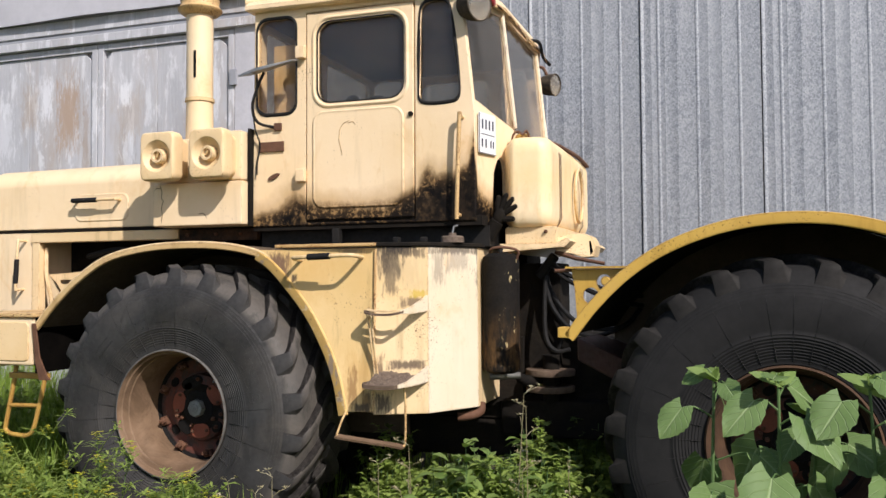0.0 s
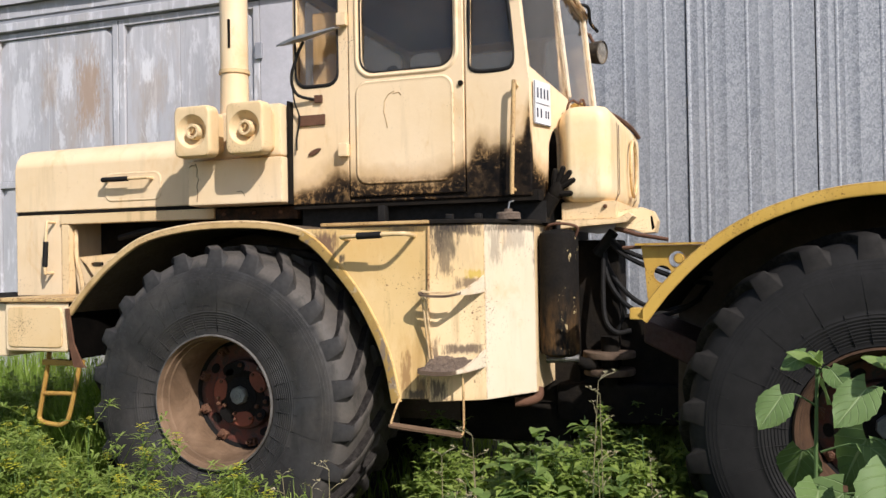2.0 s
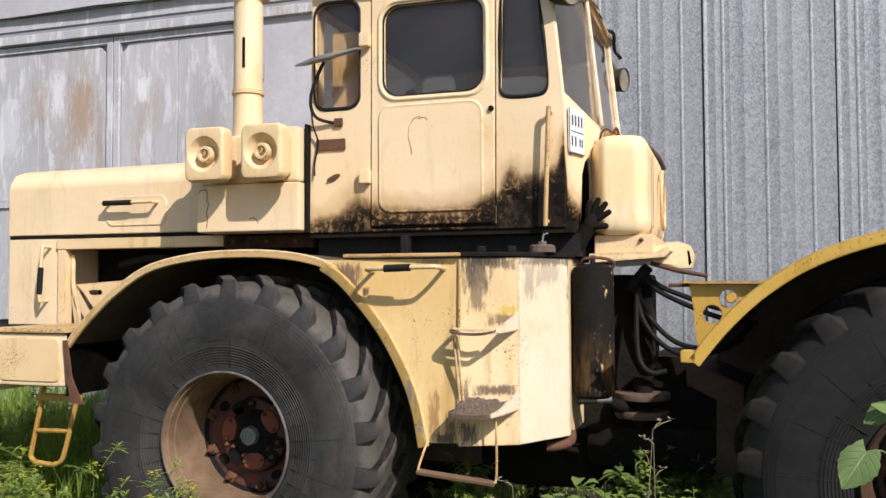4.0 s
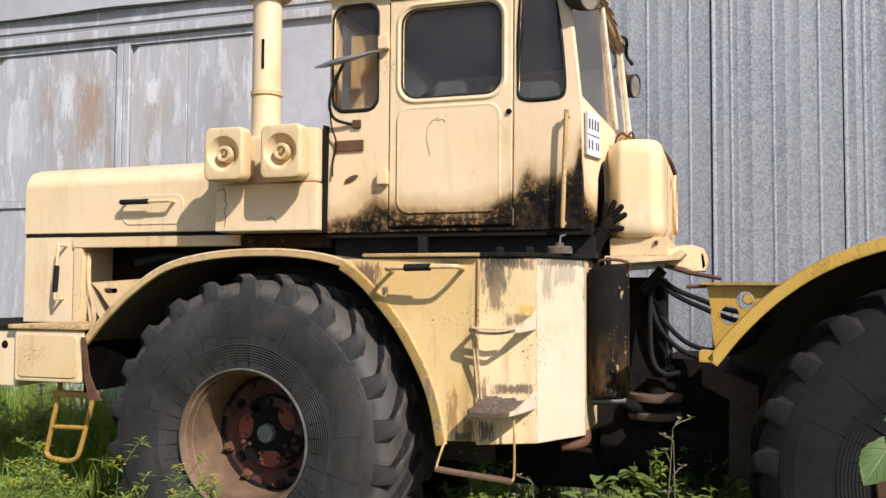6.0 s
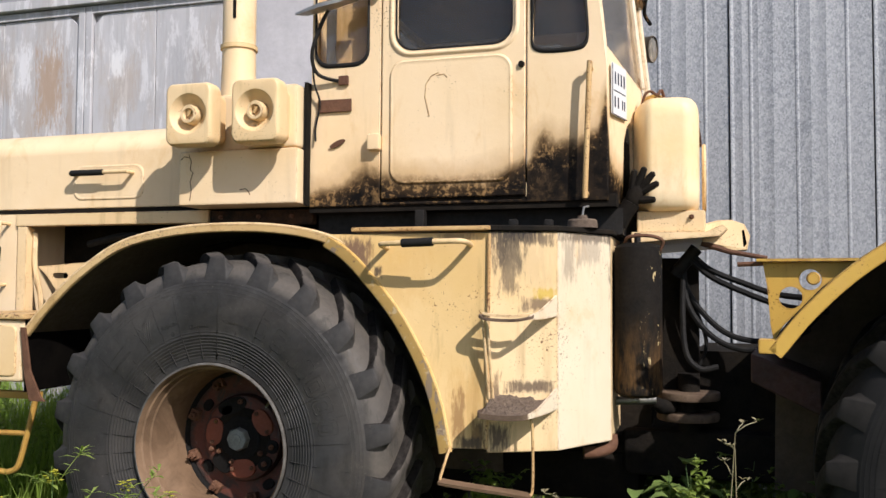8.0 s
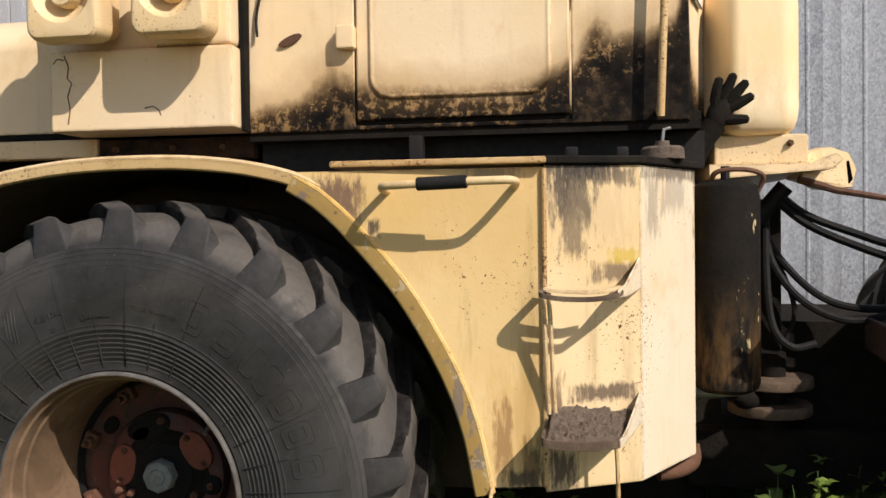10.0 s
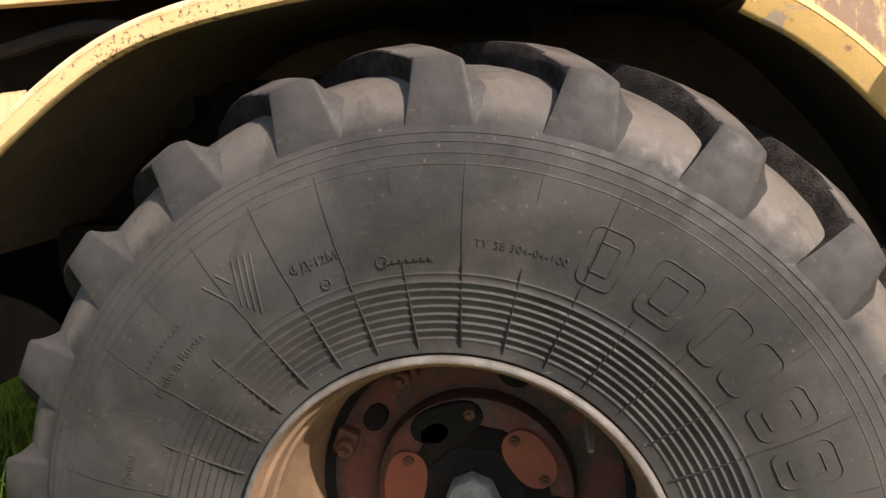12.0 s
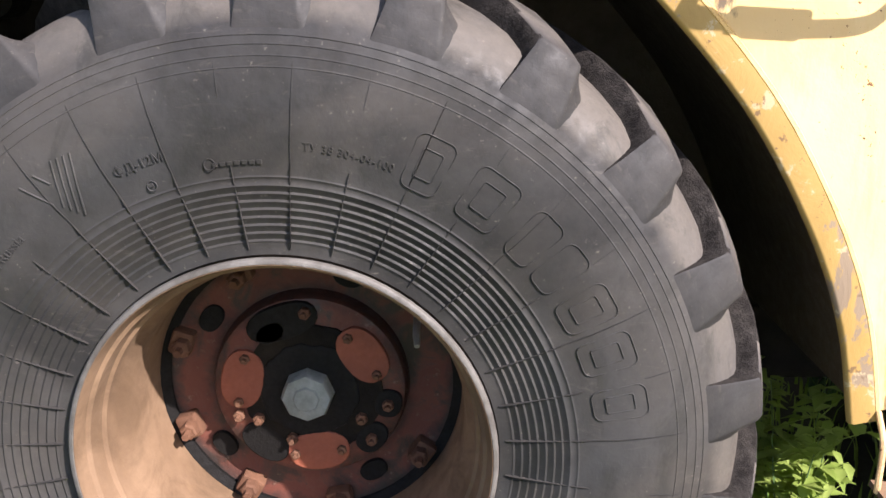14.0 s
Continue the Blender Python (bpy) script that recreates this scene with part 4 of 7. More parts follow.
for pts, lip, mat, lab in ((ARCH_FRONT, 0.032, pale_lip, "cream mudguard lip with chipped yellow edge"), (ARCH_REAR, 0.046, cream_lip, "yellow chipped arch edge")):
    edge, skin = arch(pts, 0.95, lip)
    part("guard_edge", loft(edge), mat, guard, lab, sharp=50)
    part("guard_bead", tube([r[2] + (r[2] - r[3]).normalized() * 0.002 + Vector((0, 0.008, 0)) for r in edge], 0.009, 8), cream_worn if pts is ARCH_FRONT else bead_paint, guard, "chipped rolled bead")
    part("guard_sheet", loft(skin), arch_sheet_brown, guard, "dark brown mudguard sheet", sharp=50)
part("inner_panel", plate([(-1.05, 0.6), (1.05, 0.6), (1.04, 0.84), (0.93, 1.19), (0.80, 1.39), (0.65, 1.56), (0.55, 1.65), (0.45, 1.715), (0.28, 1.745), (0.05, 1.76), (-0.25, 1.747), (-0.53, 1.687), (-0.75, 1.555), (-0.93, 1.40), (-1.05, 1.27)], [], upright(0.945), 0.01), arch_sheet_brown, guard, "black inner wheel-arch panel")


def arch_x(z):
    """Where the rear half of the arch lies at a height."""
    p = smooth_path([(x, y, zz) for x, zz, y in ARCH_REAR], 6)
    for a, b in zip(p, p[1:]):
        if b.z <= z <= a.z:
            t = (a.z - z) / (a.z - b.z)
            return a.x + (b.x - a.x) * t, a.y + (b.y - a.y) * t
    return (p[-1].x, p[-1].y) if z < 1 else (p[0].x, p[0].y)


BOX_Z0, BOX_Z1 = 0.845, 1.72
# plan of the step box: seam, ridge, bright facet, back
PLAN = [(1.165, 0.125), (1.424, 0.256), (1.606, 0.56), (1.606, 1.0)]


def make_side_panel():
    bm = bmesh.new()
    rows = []
    for k in range(15):
        z = 0.86 + (1.715 - 0.86) * k / 14
        ax, ay = arch_x(z)
        rows.append([(ax + (PLAN[0][0] - ax) * t, ay + 0.004 + (0.125 + 0.045 * ((z - 0.86) / 0.86) - ay) * t, z) for t in (0, 0.15, 0.3, 0.45, 0.6, 0.75, 0.9, 1)])
    front = [[bm.verts.new(p) for p in r] for r in rows]
    back = [[bm.verts.new((p[0], p[1] + 0.01, p[2])) for p in r] for r in rows]
    for g in (front, back):
        for a, b in zip(g, g[1:]):
            for i in range(7):
                bm.faces.new((a[i], a[i + 1], b[i + 1], b[i]))
    rim = [r[0] for r in front] + front[-1][1:] + [r[-1] for r in front[-2::-1]] + front[0][-2:0:-1]
    rib = [r[0] for r in back] + back[-1][1:] + [r[-1] for r in back[-2::-1]] + back[0][-2:0:-1]
    for i in range(len(rim)):
        j = (i + 1) % len(rim)
        bm.faces.new((rim[i], rim[j], rib[j], rib[i]))
    return bm


part("side_panel", make_side_panel(), panel_paint, tractor, "cream side panel with rust specks", sharp=50)


part("seam_bead", tube([(1.163, 0.121, 0.86), (1.163, 0.143, 1.29), (1.163, 0.165, 1.71)], 0.007, 8), rusty_cream, tractor, "cream seam bead with rust")


for dx in (0.0, 0.016):
    part("step_brace", tube([(1.160 + dx, 0.055, 1.382), (1.163 + dx, 0.075, 1.32), (1.168 + dx, 0.116, 1.13), (1.172 + dx, 0.128, 1.055)], 0.0062, 8), cream_worn, tractor, "pale worn rod between the steps")


def box_face(i, name, mat, label):
    """One folded face of the step box, with its return edges."""
    (ax, ay), (bx, by) = PLAN[i], PLAN[i + 1]
    k = math.hypot(bx - ax, by - ay)
    nx, ny = (by - ay) / k, -(bx - ax) / k
    rows = []
    for z in (BOX_Z0, BOX_Z0 + 0.3, BOX_Z0 + 0.6, BOX_Z1):
        lean = 0.045 * (z - BOX_Z0) / (BOX_Z1 - BOX_Z0) if i == 0 else 0.0
        rows.append([(ax, ay + lean, z), (ax + (bx - ax) * 0.5, ay + (by - ay) * 0.5 + lean * 0.5, z), (bx, by, z), (bx - nx * 0.012, by - ny * 0.012, z), (ax + (bx - ax) * 0.5 - nx * 0.012, ay + (by - ay) * 0.5 + lean * 0.5 - ny * 0.012, z), (ax - nx * 0.012, ay + lean - ny * 0.012, z)])
    return part(name, loft(rows), mat, step_box, label, bevel=0.003)


step_box = part("step_box", loft([[(x, y, z) for x, y in ((1.18, 0.21), (1.417, 0.28), (1.59, 0.57), (1.59, 1.0), (1.18, 1.0))] for z in (BOX_Z0 + 0.004, BOX_Z1 - 0.002)]), grease_and_shade_black, tractor, "cream faceted tank box with soot at its top")
box_face(0, "front_face", box_paint, "cream face with dark drip stains")
box_face(1, "corner_face", pale_paint, "pale face with dark streaks near its top")
box_face(2, "rear_face", cream_worn, "")
part("box_top", loft([[(1.15, 0.15, z), (1.43, 0.245, z), (1.62, 0.555, z), (1.63, 1.0, z), (1.15, 1.0, z)] for z in (1.722, 1.745)]), grease_and_shade_black, tractor, "oily black cover plate", bevel=0.005)
part("panel_flange", box(0.575, 1.17, 0.137, 0.30, 1.724, 1.742, r=0.005), rusty_cream, tractor)


# cab
CAB_X0, CAB_X1, CAB_Y0, CAB_Y1, CAB_Z0, CAB_Z1 = 0.208, 1.607, 0.51, 2.29, 1.87, 3.17
CAB_FIT = Matrix.Translation((2.5, -3.75, 1.56)) @ Matrix.Scale(1.0122, 4) @ Matrix.Translation((-2.5, 3.75, -1.56))
cab = holder("cab", tractor, "cream tractor cab with burnt black lower edge", CAB_FIT)
W1, W2, W3 = (0.240, 0.504, 2.540, 3.115), (0.645, 1.188, 2.585, 3.064), (1.280, 1.520, 2.54, 3.115)


def cab_side(y, thick, near):
    out = [(CAB_X0, CAB_Z0), (1.604, CAB_Z0), (1.606, 2.45), (1.530, CAB_Z1), (CAB_X0 + 0.015, CAB_Z1)]
    door = [(0.566, 1.885), (1.252, 1.885), (1.256, 3.13), (0.569, 3.13)]
    holes = [rounded(*W1, 0.07), [(q.x, q.z) for q in smooth_path([(1.279, 0, 2.63), (1.283, 0, 2.565), (1.335, 0, 2.54), (1.460, 0, 2.54), (1.508, 0, 2.558), (1.520, 0, 2.63), (1.496, 0, 2.85), (1.474, 0, 3.04), (1.450, 0, 3.10), (1.405, 0, 3.118), (1.345, 0, 3.118), (1.302, 0, 3.095), (1.287, 0, 3.03), (1.282, 0, 2.83)], 3)], door]
    return plate(out, holes, upright(y), thick)


part("side_wall", cab_side(CAB_Y0, 0.04, True), cab_paint, cab, bevel=0.005)
part("side_wall", cab_side(CAB_Y1 - 0.04, 0.04, False), cab_paint, cab)
for y, lab in ((CAB_Y0 - 0.006, "cream cab door with pressed lower panel"), (CAB_Y1 - 0.04, "")):
    d = part("door", plate([(0.572, 1.90), (1.246, 1.90), (1.250, 3.122), (0.575, 3.122)], [rounded(*W2, 0.085)], upright(y), 0.035), door_paint, cab, lab, bevel=0.006)
part("door_panel", loft([[(x, y, z) for x, z in rounded(0.626 - g, 1.180 + g, 1.975 - g, 2.526 + g, 0.065 + g * 0.5, 6)] for g, y in ((0.012, CAB_Y0 - 0.005), (0.006, CAB_Y0 - 0.014), (0.0, CAB_Y0 - 0.015), (-0.010, CAB_Y0 - 0.009))]), door_paint, cab, "pressed door panel", sharp=60)


def seal(ring, y, w, mat, name="window_seal"):
    """A rubber or paint bead round an opening."""
    pts = [Vector((x, y, z)) for x, z in ring]
    bm = bmesh.new()
    c = sum(pts, Vector()) / len(pts)
    rings = []
    for p in pts:
        o = (p - c).normalized()
        rings.append([p - o * w * 0.5, p - o * w * 0.2 + Vector((0, -w * 0.5, 0)), p + o * w * 0.5 + Vector((0, -w * 0.45, 0)), p + o * w + Vector((0, 0.002, 0))])
    rows = [[bm.verts.new(q) for q in r] for r in rings]
    for i in range(len(rows)):
        a, b = rows[i], rows[(i + 1) % len(rows)]
        for k in range(3):
            bm.faces.new((a[k], a[k + 1], b[k + 1], b[k]))
    return part(name, bm, mat, cab, sharp=70)


W3_RING = [(q.x, q.z) for q in smooth_path([(1.279, 0, 2.63), (1.283, 0, 2.565), (1.335, 0, 2.54), (1.460, 0, 2.54), (1.508, 0, 2.558), (1.520, 0, 2.63), (1.496, 0, 2.85), (1.474, 0, 3.04), (1.450, 0, 3.10), (1.405, 0, 3.118), (1.345, 0, 3.118), (1.302, 0, 3.095), (1.287, 0, 3.03), (1.282, 0, 2.83)], 3)]
seal(rounded(*W1, 0.07), CAB_Y0, 0.016, hose_rubber)
seal(W3_RING, CAB_Y0, 0.016, hose_rubber)
seal(rounded(W2[0] - 0.02, W2[1] + 0.02, W2[2] - 0.02, W2[3] + 0.02, 0.10), CAB_Y0 - 0.006, 0.018, door_paint, "window_bead")
seal(rounded(*W2, 0.085), CAB_Y0 - 0.003, 0.010, hose_rubber)
for y in (CAB_Y0 + 0.02, CAB_Y1 - 0.02):
    for ring in (rounded(*W1, 0.07), rounded(*W2, 0.085), W3_RING):
        g = part("pane", plate(ring, [], upright(y), 0.005), glass, cab, "dusty window glass")
        g.visible_shadow = False

# rear of the cab: two angled bays and a middle one, leaning in towards the roof
REAR_PLAN = [(1.607, 0.512), (1.722, 0.95), (1.722, 1.85), (1.607, 2.288)]


def bay(i, z0, z1, t0=0.0, t1=1.0):
    (ax, ay), (bx, by) = REAR_PLAN[i], REAR_PLAN[i + 1]

    def put(u, v, w):
        lean = 0.105 * max(0.0, v - 2.45)
        x, y = ax + (bx - ax) * u, ay + (by - ay) * u
        nx, ny = by - ay, -(bx - ax)
        k = math.hypot(nx, ny)
        return (x - lean - w * nx / k, y - w * ny / k, v)
    return put


SLOT = [(0.40, 1.885), (0.74, 1.885), (0.72, 2.17), (0.69, 2.225), (0.62, 2.25), (0.53, 2.225), (0.44, 2.15)]
for i in range(3):
    hole = [(0.012, 2.42), (0.988, 2.42), (0.988, 3.09), (0.98, 3.11), (0.02, 3.11), (0.012, 3.09)] if i == 1 else [(0.045, 2.545), (0.975, 2.43), (0.98, 3.08), (0.96, 3.11), (0.08, 3.11), (0.05, 3.08)] if i == 0 else [(0.025, 2.43), (0.955, 2.545), (0.95, 3.08), (0.92, 3.11), (0.04, 3.11), (0.02, 3.08)]
    part("rear_wall", plate([(0, CAB_Z0), (1, CAB_Z0), (1, CAB_Z1), (0, CAB_Z1)], [hole] + ([SLOT] if i == 0 else []), bay(i, 0, 0), 0.018), cab_paint, cab)
    g = part("pane", plate(hole, [], lambda u, v, w, f=bay(i, 0, 0): f(u, v, w + 0.006), 0.005), glass, cab, "dusty rear window glass")
    g.visible_shadow = False
for i in (1, 2):
    x, y = REAR_PLAN[i]
    part("rear_post", tube([(x + 0.004, y, 2.44), (x - 0.072, y, CAB_Z1 - 0.02)], 0.012, 8), pale_paint, cab)
part("front_wall", plate([(CAB_Y0 + 0.04, CAB_Z0), (CAB_Y1 - 0.04, CAB_Z0), (CAB_Y1 - 0.04, CAB_Z1), (CAB_Y0 + 0.04, CAB_Z1)], [rounded(0.62, 1.36, 2.5, 3.08, 0.06), rounded(1.44, 2.18, 2.5, 3.08, 0.06)],
                         lambda u, v, w: (CAB_X0 + w, u, v), 0.035), cab_paint, cab)
for a, b in ((0.62, 1.36), (1.44, 2.18)):
    g = part("windscreen", plate(rounded(a, b, 2.5, 3.08, 0.06), [], lambda u, v, w: (CAB_X0 + 0.015 + w, u, v), 0.005), glass, cab, "dusty windscreen glass")
    g.visible_shadow = False
roof_plan = [(0.185, 0.46), (1.545, 0.46), (1.665, 0.93), (1.665, 1.87), (1.545, 2.34), (0.185, 2.34)]
part("roof", loft([[(0.95 + (x - 0.95) * s, 1.4 + (y - 1.4) * s, z + 0.028 * (0.95 - x) * 0.4) for x, y in roof_plan] for s, z in ((0.985, 3.155), (1.0, 3.165), (1.0, 3.19), (0.98, 3.215), (0.9, 3.245), (0.5, 3.275))]), cream, cab, "cream cab roof with rusty rim", sharp=30)
part("rear_gutter", loft([[(x + 0.02, y, z), (x + 0.034, y, z + 0.006), (x + 0.034, y, z + 0.026), (x + 0.01, y, z + 0.02)] for x, y, z in ((1.535, 0.47, 3.135), (1.60, 0.72, 3.128), (1.645, 0.93, 3.135), (1.650, 1.3, 3.12), (1.645, 1.87, 3.125), (1.535, 2.33, 3.13))]), rusty_cream, cab, "rust-eaten roof gutter")
# Unseen black box added so the rear slot reads dark.
part("locker", box(1.36, 1.60, 0.95, 2.05, 1.90, 2.41, r=0.02), grease_and_shade_black, cab, "black box added behind the rear slot to keep it dark")
part("floor", box(CAB_X0, 1.64, CAB_Y0 + 0.01, CAB_Y1 - 0.01, 1.845, 1.90), grease_and_shade_black, cab)
part("headlining", box(CAB_X0 + 0.04, 1.56, CAB_Y0 + 0.05, CAB_Y1 - 0.05, 3.12, 3.14), cab_inside, cab)
seat = part("driver_seat", box(0.78, 1.12, 1.05, 1.55, 2.08, 2.25, r=0.05, seg=3), seat_cloth, cab, "pale worn cab seat")
part("seat_back", box(0.70, 0.84, 1.05, 1.55, 2.22, 2.74, r=0.05, seg=3), seat_cloth, cab)
part("steering_wheel", loft([[Vector((0.48 + 0.05 * math.sin(a), 1.3 + (0.20 + 0.014 * math.cos(b)) * math.cos(a), 2.58 + (0.20 + 0.014 * math.cos(b)) * math.sin(a) + 0.014 * math.sin(b))) for b in (2 * math.pi * k / 6 for k in range(6))] for a in (2 * math.pi * k / 24 for k in range(25))], cap=False), hose_rubber, cab)
# Added panel standing in for the sunlit interior behind this window.
part("inner_pillar", box(0.30, 0.505, 0.60, 0.63, 2.2, 2.98, r=0.01), panel_tan, cab, "tan panel added behind the front side window")
part("under_frame", box(0.22, 1.66, 0.60, 2.2, 1.73, 1.845), black_steel, cab)

# hood and engine bay
HY = 0.64
hood = holder("hood", tractor)
HOOD_PROFILE = [(HY, 1.905), (HY, 2.20), (HY + 0.012, 2.25), (HY + 0.05, 2.305), (HY + 0.12, 2.335), (1.4, 2.37)]
full = HOOD_PROFILE + [(2.8 - y, z) for y, z in HOOD_PROFILE[-2::-1]]
part("hood_top", loft([[(x, 1.4 + (y - 1.4) * s, 1.905 + (z - 1.905) * h) for y, z in full] for x, s, h in ((-1.985, 0.97, 0.93), (-1.97, 1.0, 0.97), (-1.92, 1.0, 0.975), (-1.0, 1.0, 0.99), (0.18, 1.0, 1.02))]), cream, hood, "long cream engine hood", sharp=40, bevel=0.004)
part("hood_seam", box(-1.96, 0.18, HY + 0.004, 2.14, 1.885, 1.905), grease_and_shade_black, hood)
part("nose_panel", box(-1.97, -1.585, HY + 0.002, 2.15, 1.345, 1.885, r=0.012), cream, hood, "cream radiator side panel")
part("bay_rail", box(-1.585, -0.40, HY - 0.015, HY + 0.05, 1.815, 1.88, r=0.006), cream_worn, hood)
part("oily_rail", box(-0.396, 0.17, HY - 0.010, HY + 0.05, 1.80, 1.875, r=0.006), oily_rust, hood, "rail end black with oil and rust")
for x in (-0.33, -0.12, 0.06):
    part("rail_bolt", bolt((x, HY - 0.010, 1.84), (0, -1, 0), 0.011, 0.014), brown_rust, hood)
part("bay_post", box(-1.575, -1.515, HY - 0.012, HY + 0.05, 1.345, 1.815, r=0.006), cream_worn, hood)
part("bay_back", box(-1.58, 0.2, 1.0, 1.05, 1.2, 1.88), grease_and_shade_black, hood)
part("bay_floor", box(-1.58, 0.2, 0.62, 1.05, 1.18, 1.3), grease_and_shade_black, hood)


def grab(name, a, b, out, mat, r=0.011, grip=None, parent=tractor, label=""):
    """A bent bar standing off a panel from a to b, with a dark sleeve over part of it."""
    a, b, out = Vector(a), Vector(b), Vector(out)
    d = (b - a).normalized()
    k = out.length
    bar = part(name, tube(smooth_path([a, a + out * 0.75, a + out + d * k * 0.3, b + out - d * k * 0.3, b + out * 0.75, b], 4), r, 10), mat, parent, label)
    if grip:
        g0, g1 = grip
        p0, p1 = a + out + (b - a) * g0, a + out + (b - a) * g1
        part("grip", tube([p0, p0 + (p1 - p0) * 0.03, p1 - (p1 - p0) * 0.03, p1], [r * 1.2, r * 1.62, r * 1.62, r * 1.2], 12), hose_rubber, parent, "ribbed black sleeve")
    return bar


grab("hood_handle", (-1.20, HY, 2.085), (-0.86, HY, 2.085), (0, -0.06, 0), cream_worn, 0.010, (0.0, 0.6), hood, "cream bar handle")
part("handle_recess", loft([[(x, y, z) for x, z in rounded(-1.22 - g, -0.80 + g, 1.955 - g, 2.125 + g, 0.05)] for g, y in ((0.008, HY + 0.001), (0.003, HY - 0.005), (-0.004, HY - 0.005), (-0.012, HY - 0.0015))]), cream, hood, sharp=60)
grab("nose_handle", (-1.66, HY, 1.50), (-1.64, HY, 1.83), (0, -0.07, 0), cream_worn, 0.010, (0.12, 0.62), hood, "upright bar handle")

# air cleaner box with its two square inlets and the exhaust stack
part("air_box", box(-0.465, 0.170, 0.455, 1.0, 1.885, 2.15, r=0.012), cream, tractor, "cream air cleaner box")
part("air_box_lid", box(-0.10, 0.165, 0.46, 1.0, 2.152, 2.455, r=0.02), cream, tractor)
# Black strip stands in for the shaded gap between air box and cab.
part("cab_gaiter", box(0.172, 0.186, 0.52, 1.0, 1.88, 2.47), grease_and_shade_black, tractor, "black strip painting the shade in the gap before the cab")
part("stack_base", box(-0.475, -0.10, 0.50, 1.0, 2.152, 2.43, r=0.02), cream, tractor)
for cx in (-0.310, 0.036):
    y, w, h, zc = 0.285, 0.122, 0.147, 2.297
    face = lambda sw, sh, yy, q: [(cx + u * w * sw, yy, zc + v * h * sh) for u, v in rounded(-1, 1, -1, 1, q, 4)]
    inlet = part("inlet_box", loft([face(0.74, 0.80, 0.47, 0.28), face(0.80, 0.86, 0.385, 0.28), face(0.97, 0.97, 0.378, 0.28), face(1.0, 1.0, 0.365, 0.28), face(1.0, 1.0, y + 0.022, 0.28), face(0.97, 0.975, y + 0.006, 0.28), face(0.92, 0.935, y, 0.28)], cap=False), inlet_paint, tractor, "square cream air inlet box with rusted edges", sharp=35)
    part("inlet_rim", loft([[(cx + u * w * sq, yy, zc + v * (h * sh)) for u, v in rounded(-1, 1, -1, 1, q, 8)] for sq, sh, yy, q in ((0.922, 0.937, y, 0.3), (0.87, 0.85, y - 0.003, 0.6), (0.80, 0.664, y - 0.001, 0.999))], cap=False), inlet_paint, tractor, sharp=50)
    part("inlet_cone", spin([(0.0985, y - 0.001), (0.094, y + 0.002), (0.072, y + 0.034), (0.050, y + 0.048), (0.046, y + 0.048), (0.045, y + 0.010), (0.041, y + 0.002), (0.028, y + 0.002), (0.024, y + 0.012), (0.024, y + 0.034), (0, y + 0.034)], 36, (cx, 0, zc)), inlet_paint, tractor, "recessed round inlet with ring")
    part("inlet_tongue", tube([(cx + 0.005, y + 0.012, zc + 0.018), (cx - 0.008, y + 0.010, zc - 0.012)], [0.010, 0.006], 6), rusty_cream, tractor)
for name, pts in (("paint_crack", ((-0.41, 2.135), (-0.395, 2.10), (-0.40, 2.06), (-0.385, 2.045), (-0.40, 2.0), (-0.392, 1.96), (-0.40, 1.91))), ("paint_crack", ((-0.13, 1.955), (-0.10, 1.96), (-0.08, 1.945), (-0.075, 1.93))), ("paint_crack", ((-0.45, 2.11), (-0.435, 2.125), (-0.41, 2.12)))):
    part(name, tube([(x, 0.4548, z) for x, z in pts], 0.0022, 5), brown_rust, tractor, "thin rusty crack")
stack = holder("exhaust_stack", tractor)
STACK_X, STACK_Y = -0.238, 0.62
part("pipe", spin([(0.088, 2.42), (0.086, 2.50), (0.083, 2.66), (0.083, 3.25), (0, 3.25)], 32, (STACK_X, STACK_Y, 0), "z"), cream, stack, "cream exhaust pipe")
part("clamp_ring", spin([(0.084, 2.675), (0.092, 2.677), (0.092, 2.698), (0.084, 2.70)], 32, (STACK_X, STACK_Y, 0), "z"), cream_worn, stack)
part("cap", spin([(0.083, 3.225), (0.112, 3.236), (0.136, 3.256), (0.139, 3.266), (0.124, 3.278), (0.118, 3.30), (0.124, 3.335), (0, 3.335)], 36, (STACK_X, STACK_Y, 0), "z"), rusty_cream, stack, "cream flared exhaust cap with rust")
part("cap_band", spin([(0.120, 3.330), (0.128, 3.334), (0.134, 3.352), (0.142, 3.366), (0.120, 3.370)], 36, (STACK_X, STACK_Y, 0), "z"), oily_rust, stack, "sooty rust band under the top plate")
part("cap_plate", spin([(0.132, 3.362), (0.150, 3.366), (0.154, 3.374), (0.150, 3.384), (0.11, 3.402), (0.05, 3.410), (0, 3.412)], 36, (STACK_X, STACK_Y, 0), "z"), pale_paint, stack, "pale domed top plate")
part("slot", box(STACK_X + 0.012, STACK_X + 0.026, STACK_Y - 0.086, STACK_Y - 0.076, 2.82, 2.99), grease_and_shade_black, stack, "sooty slit")

# tank behind the cab
tank = holder("rear_tank", tractor)
TANK_PLAN = [(1.680, 0.90), (1.684, 0.865), (1.735, 0.762), (1.752, 0.744), (1.775, 0.737), (1.90, 0.748), (1.945, 0.768), (1.968, 0.80), (1.976, 0.85), (1.976, 2.02), (1.95, 2.06), (1.75, 2.08), (1.690, 2.02)]
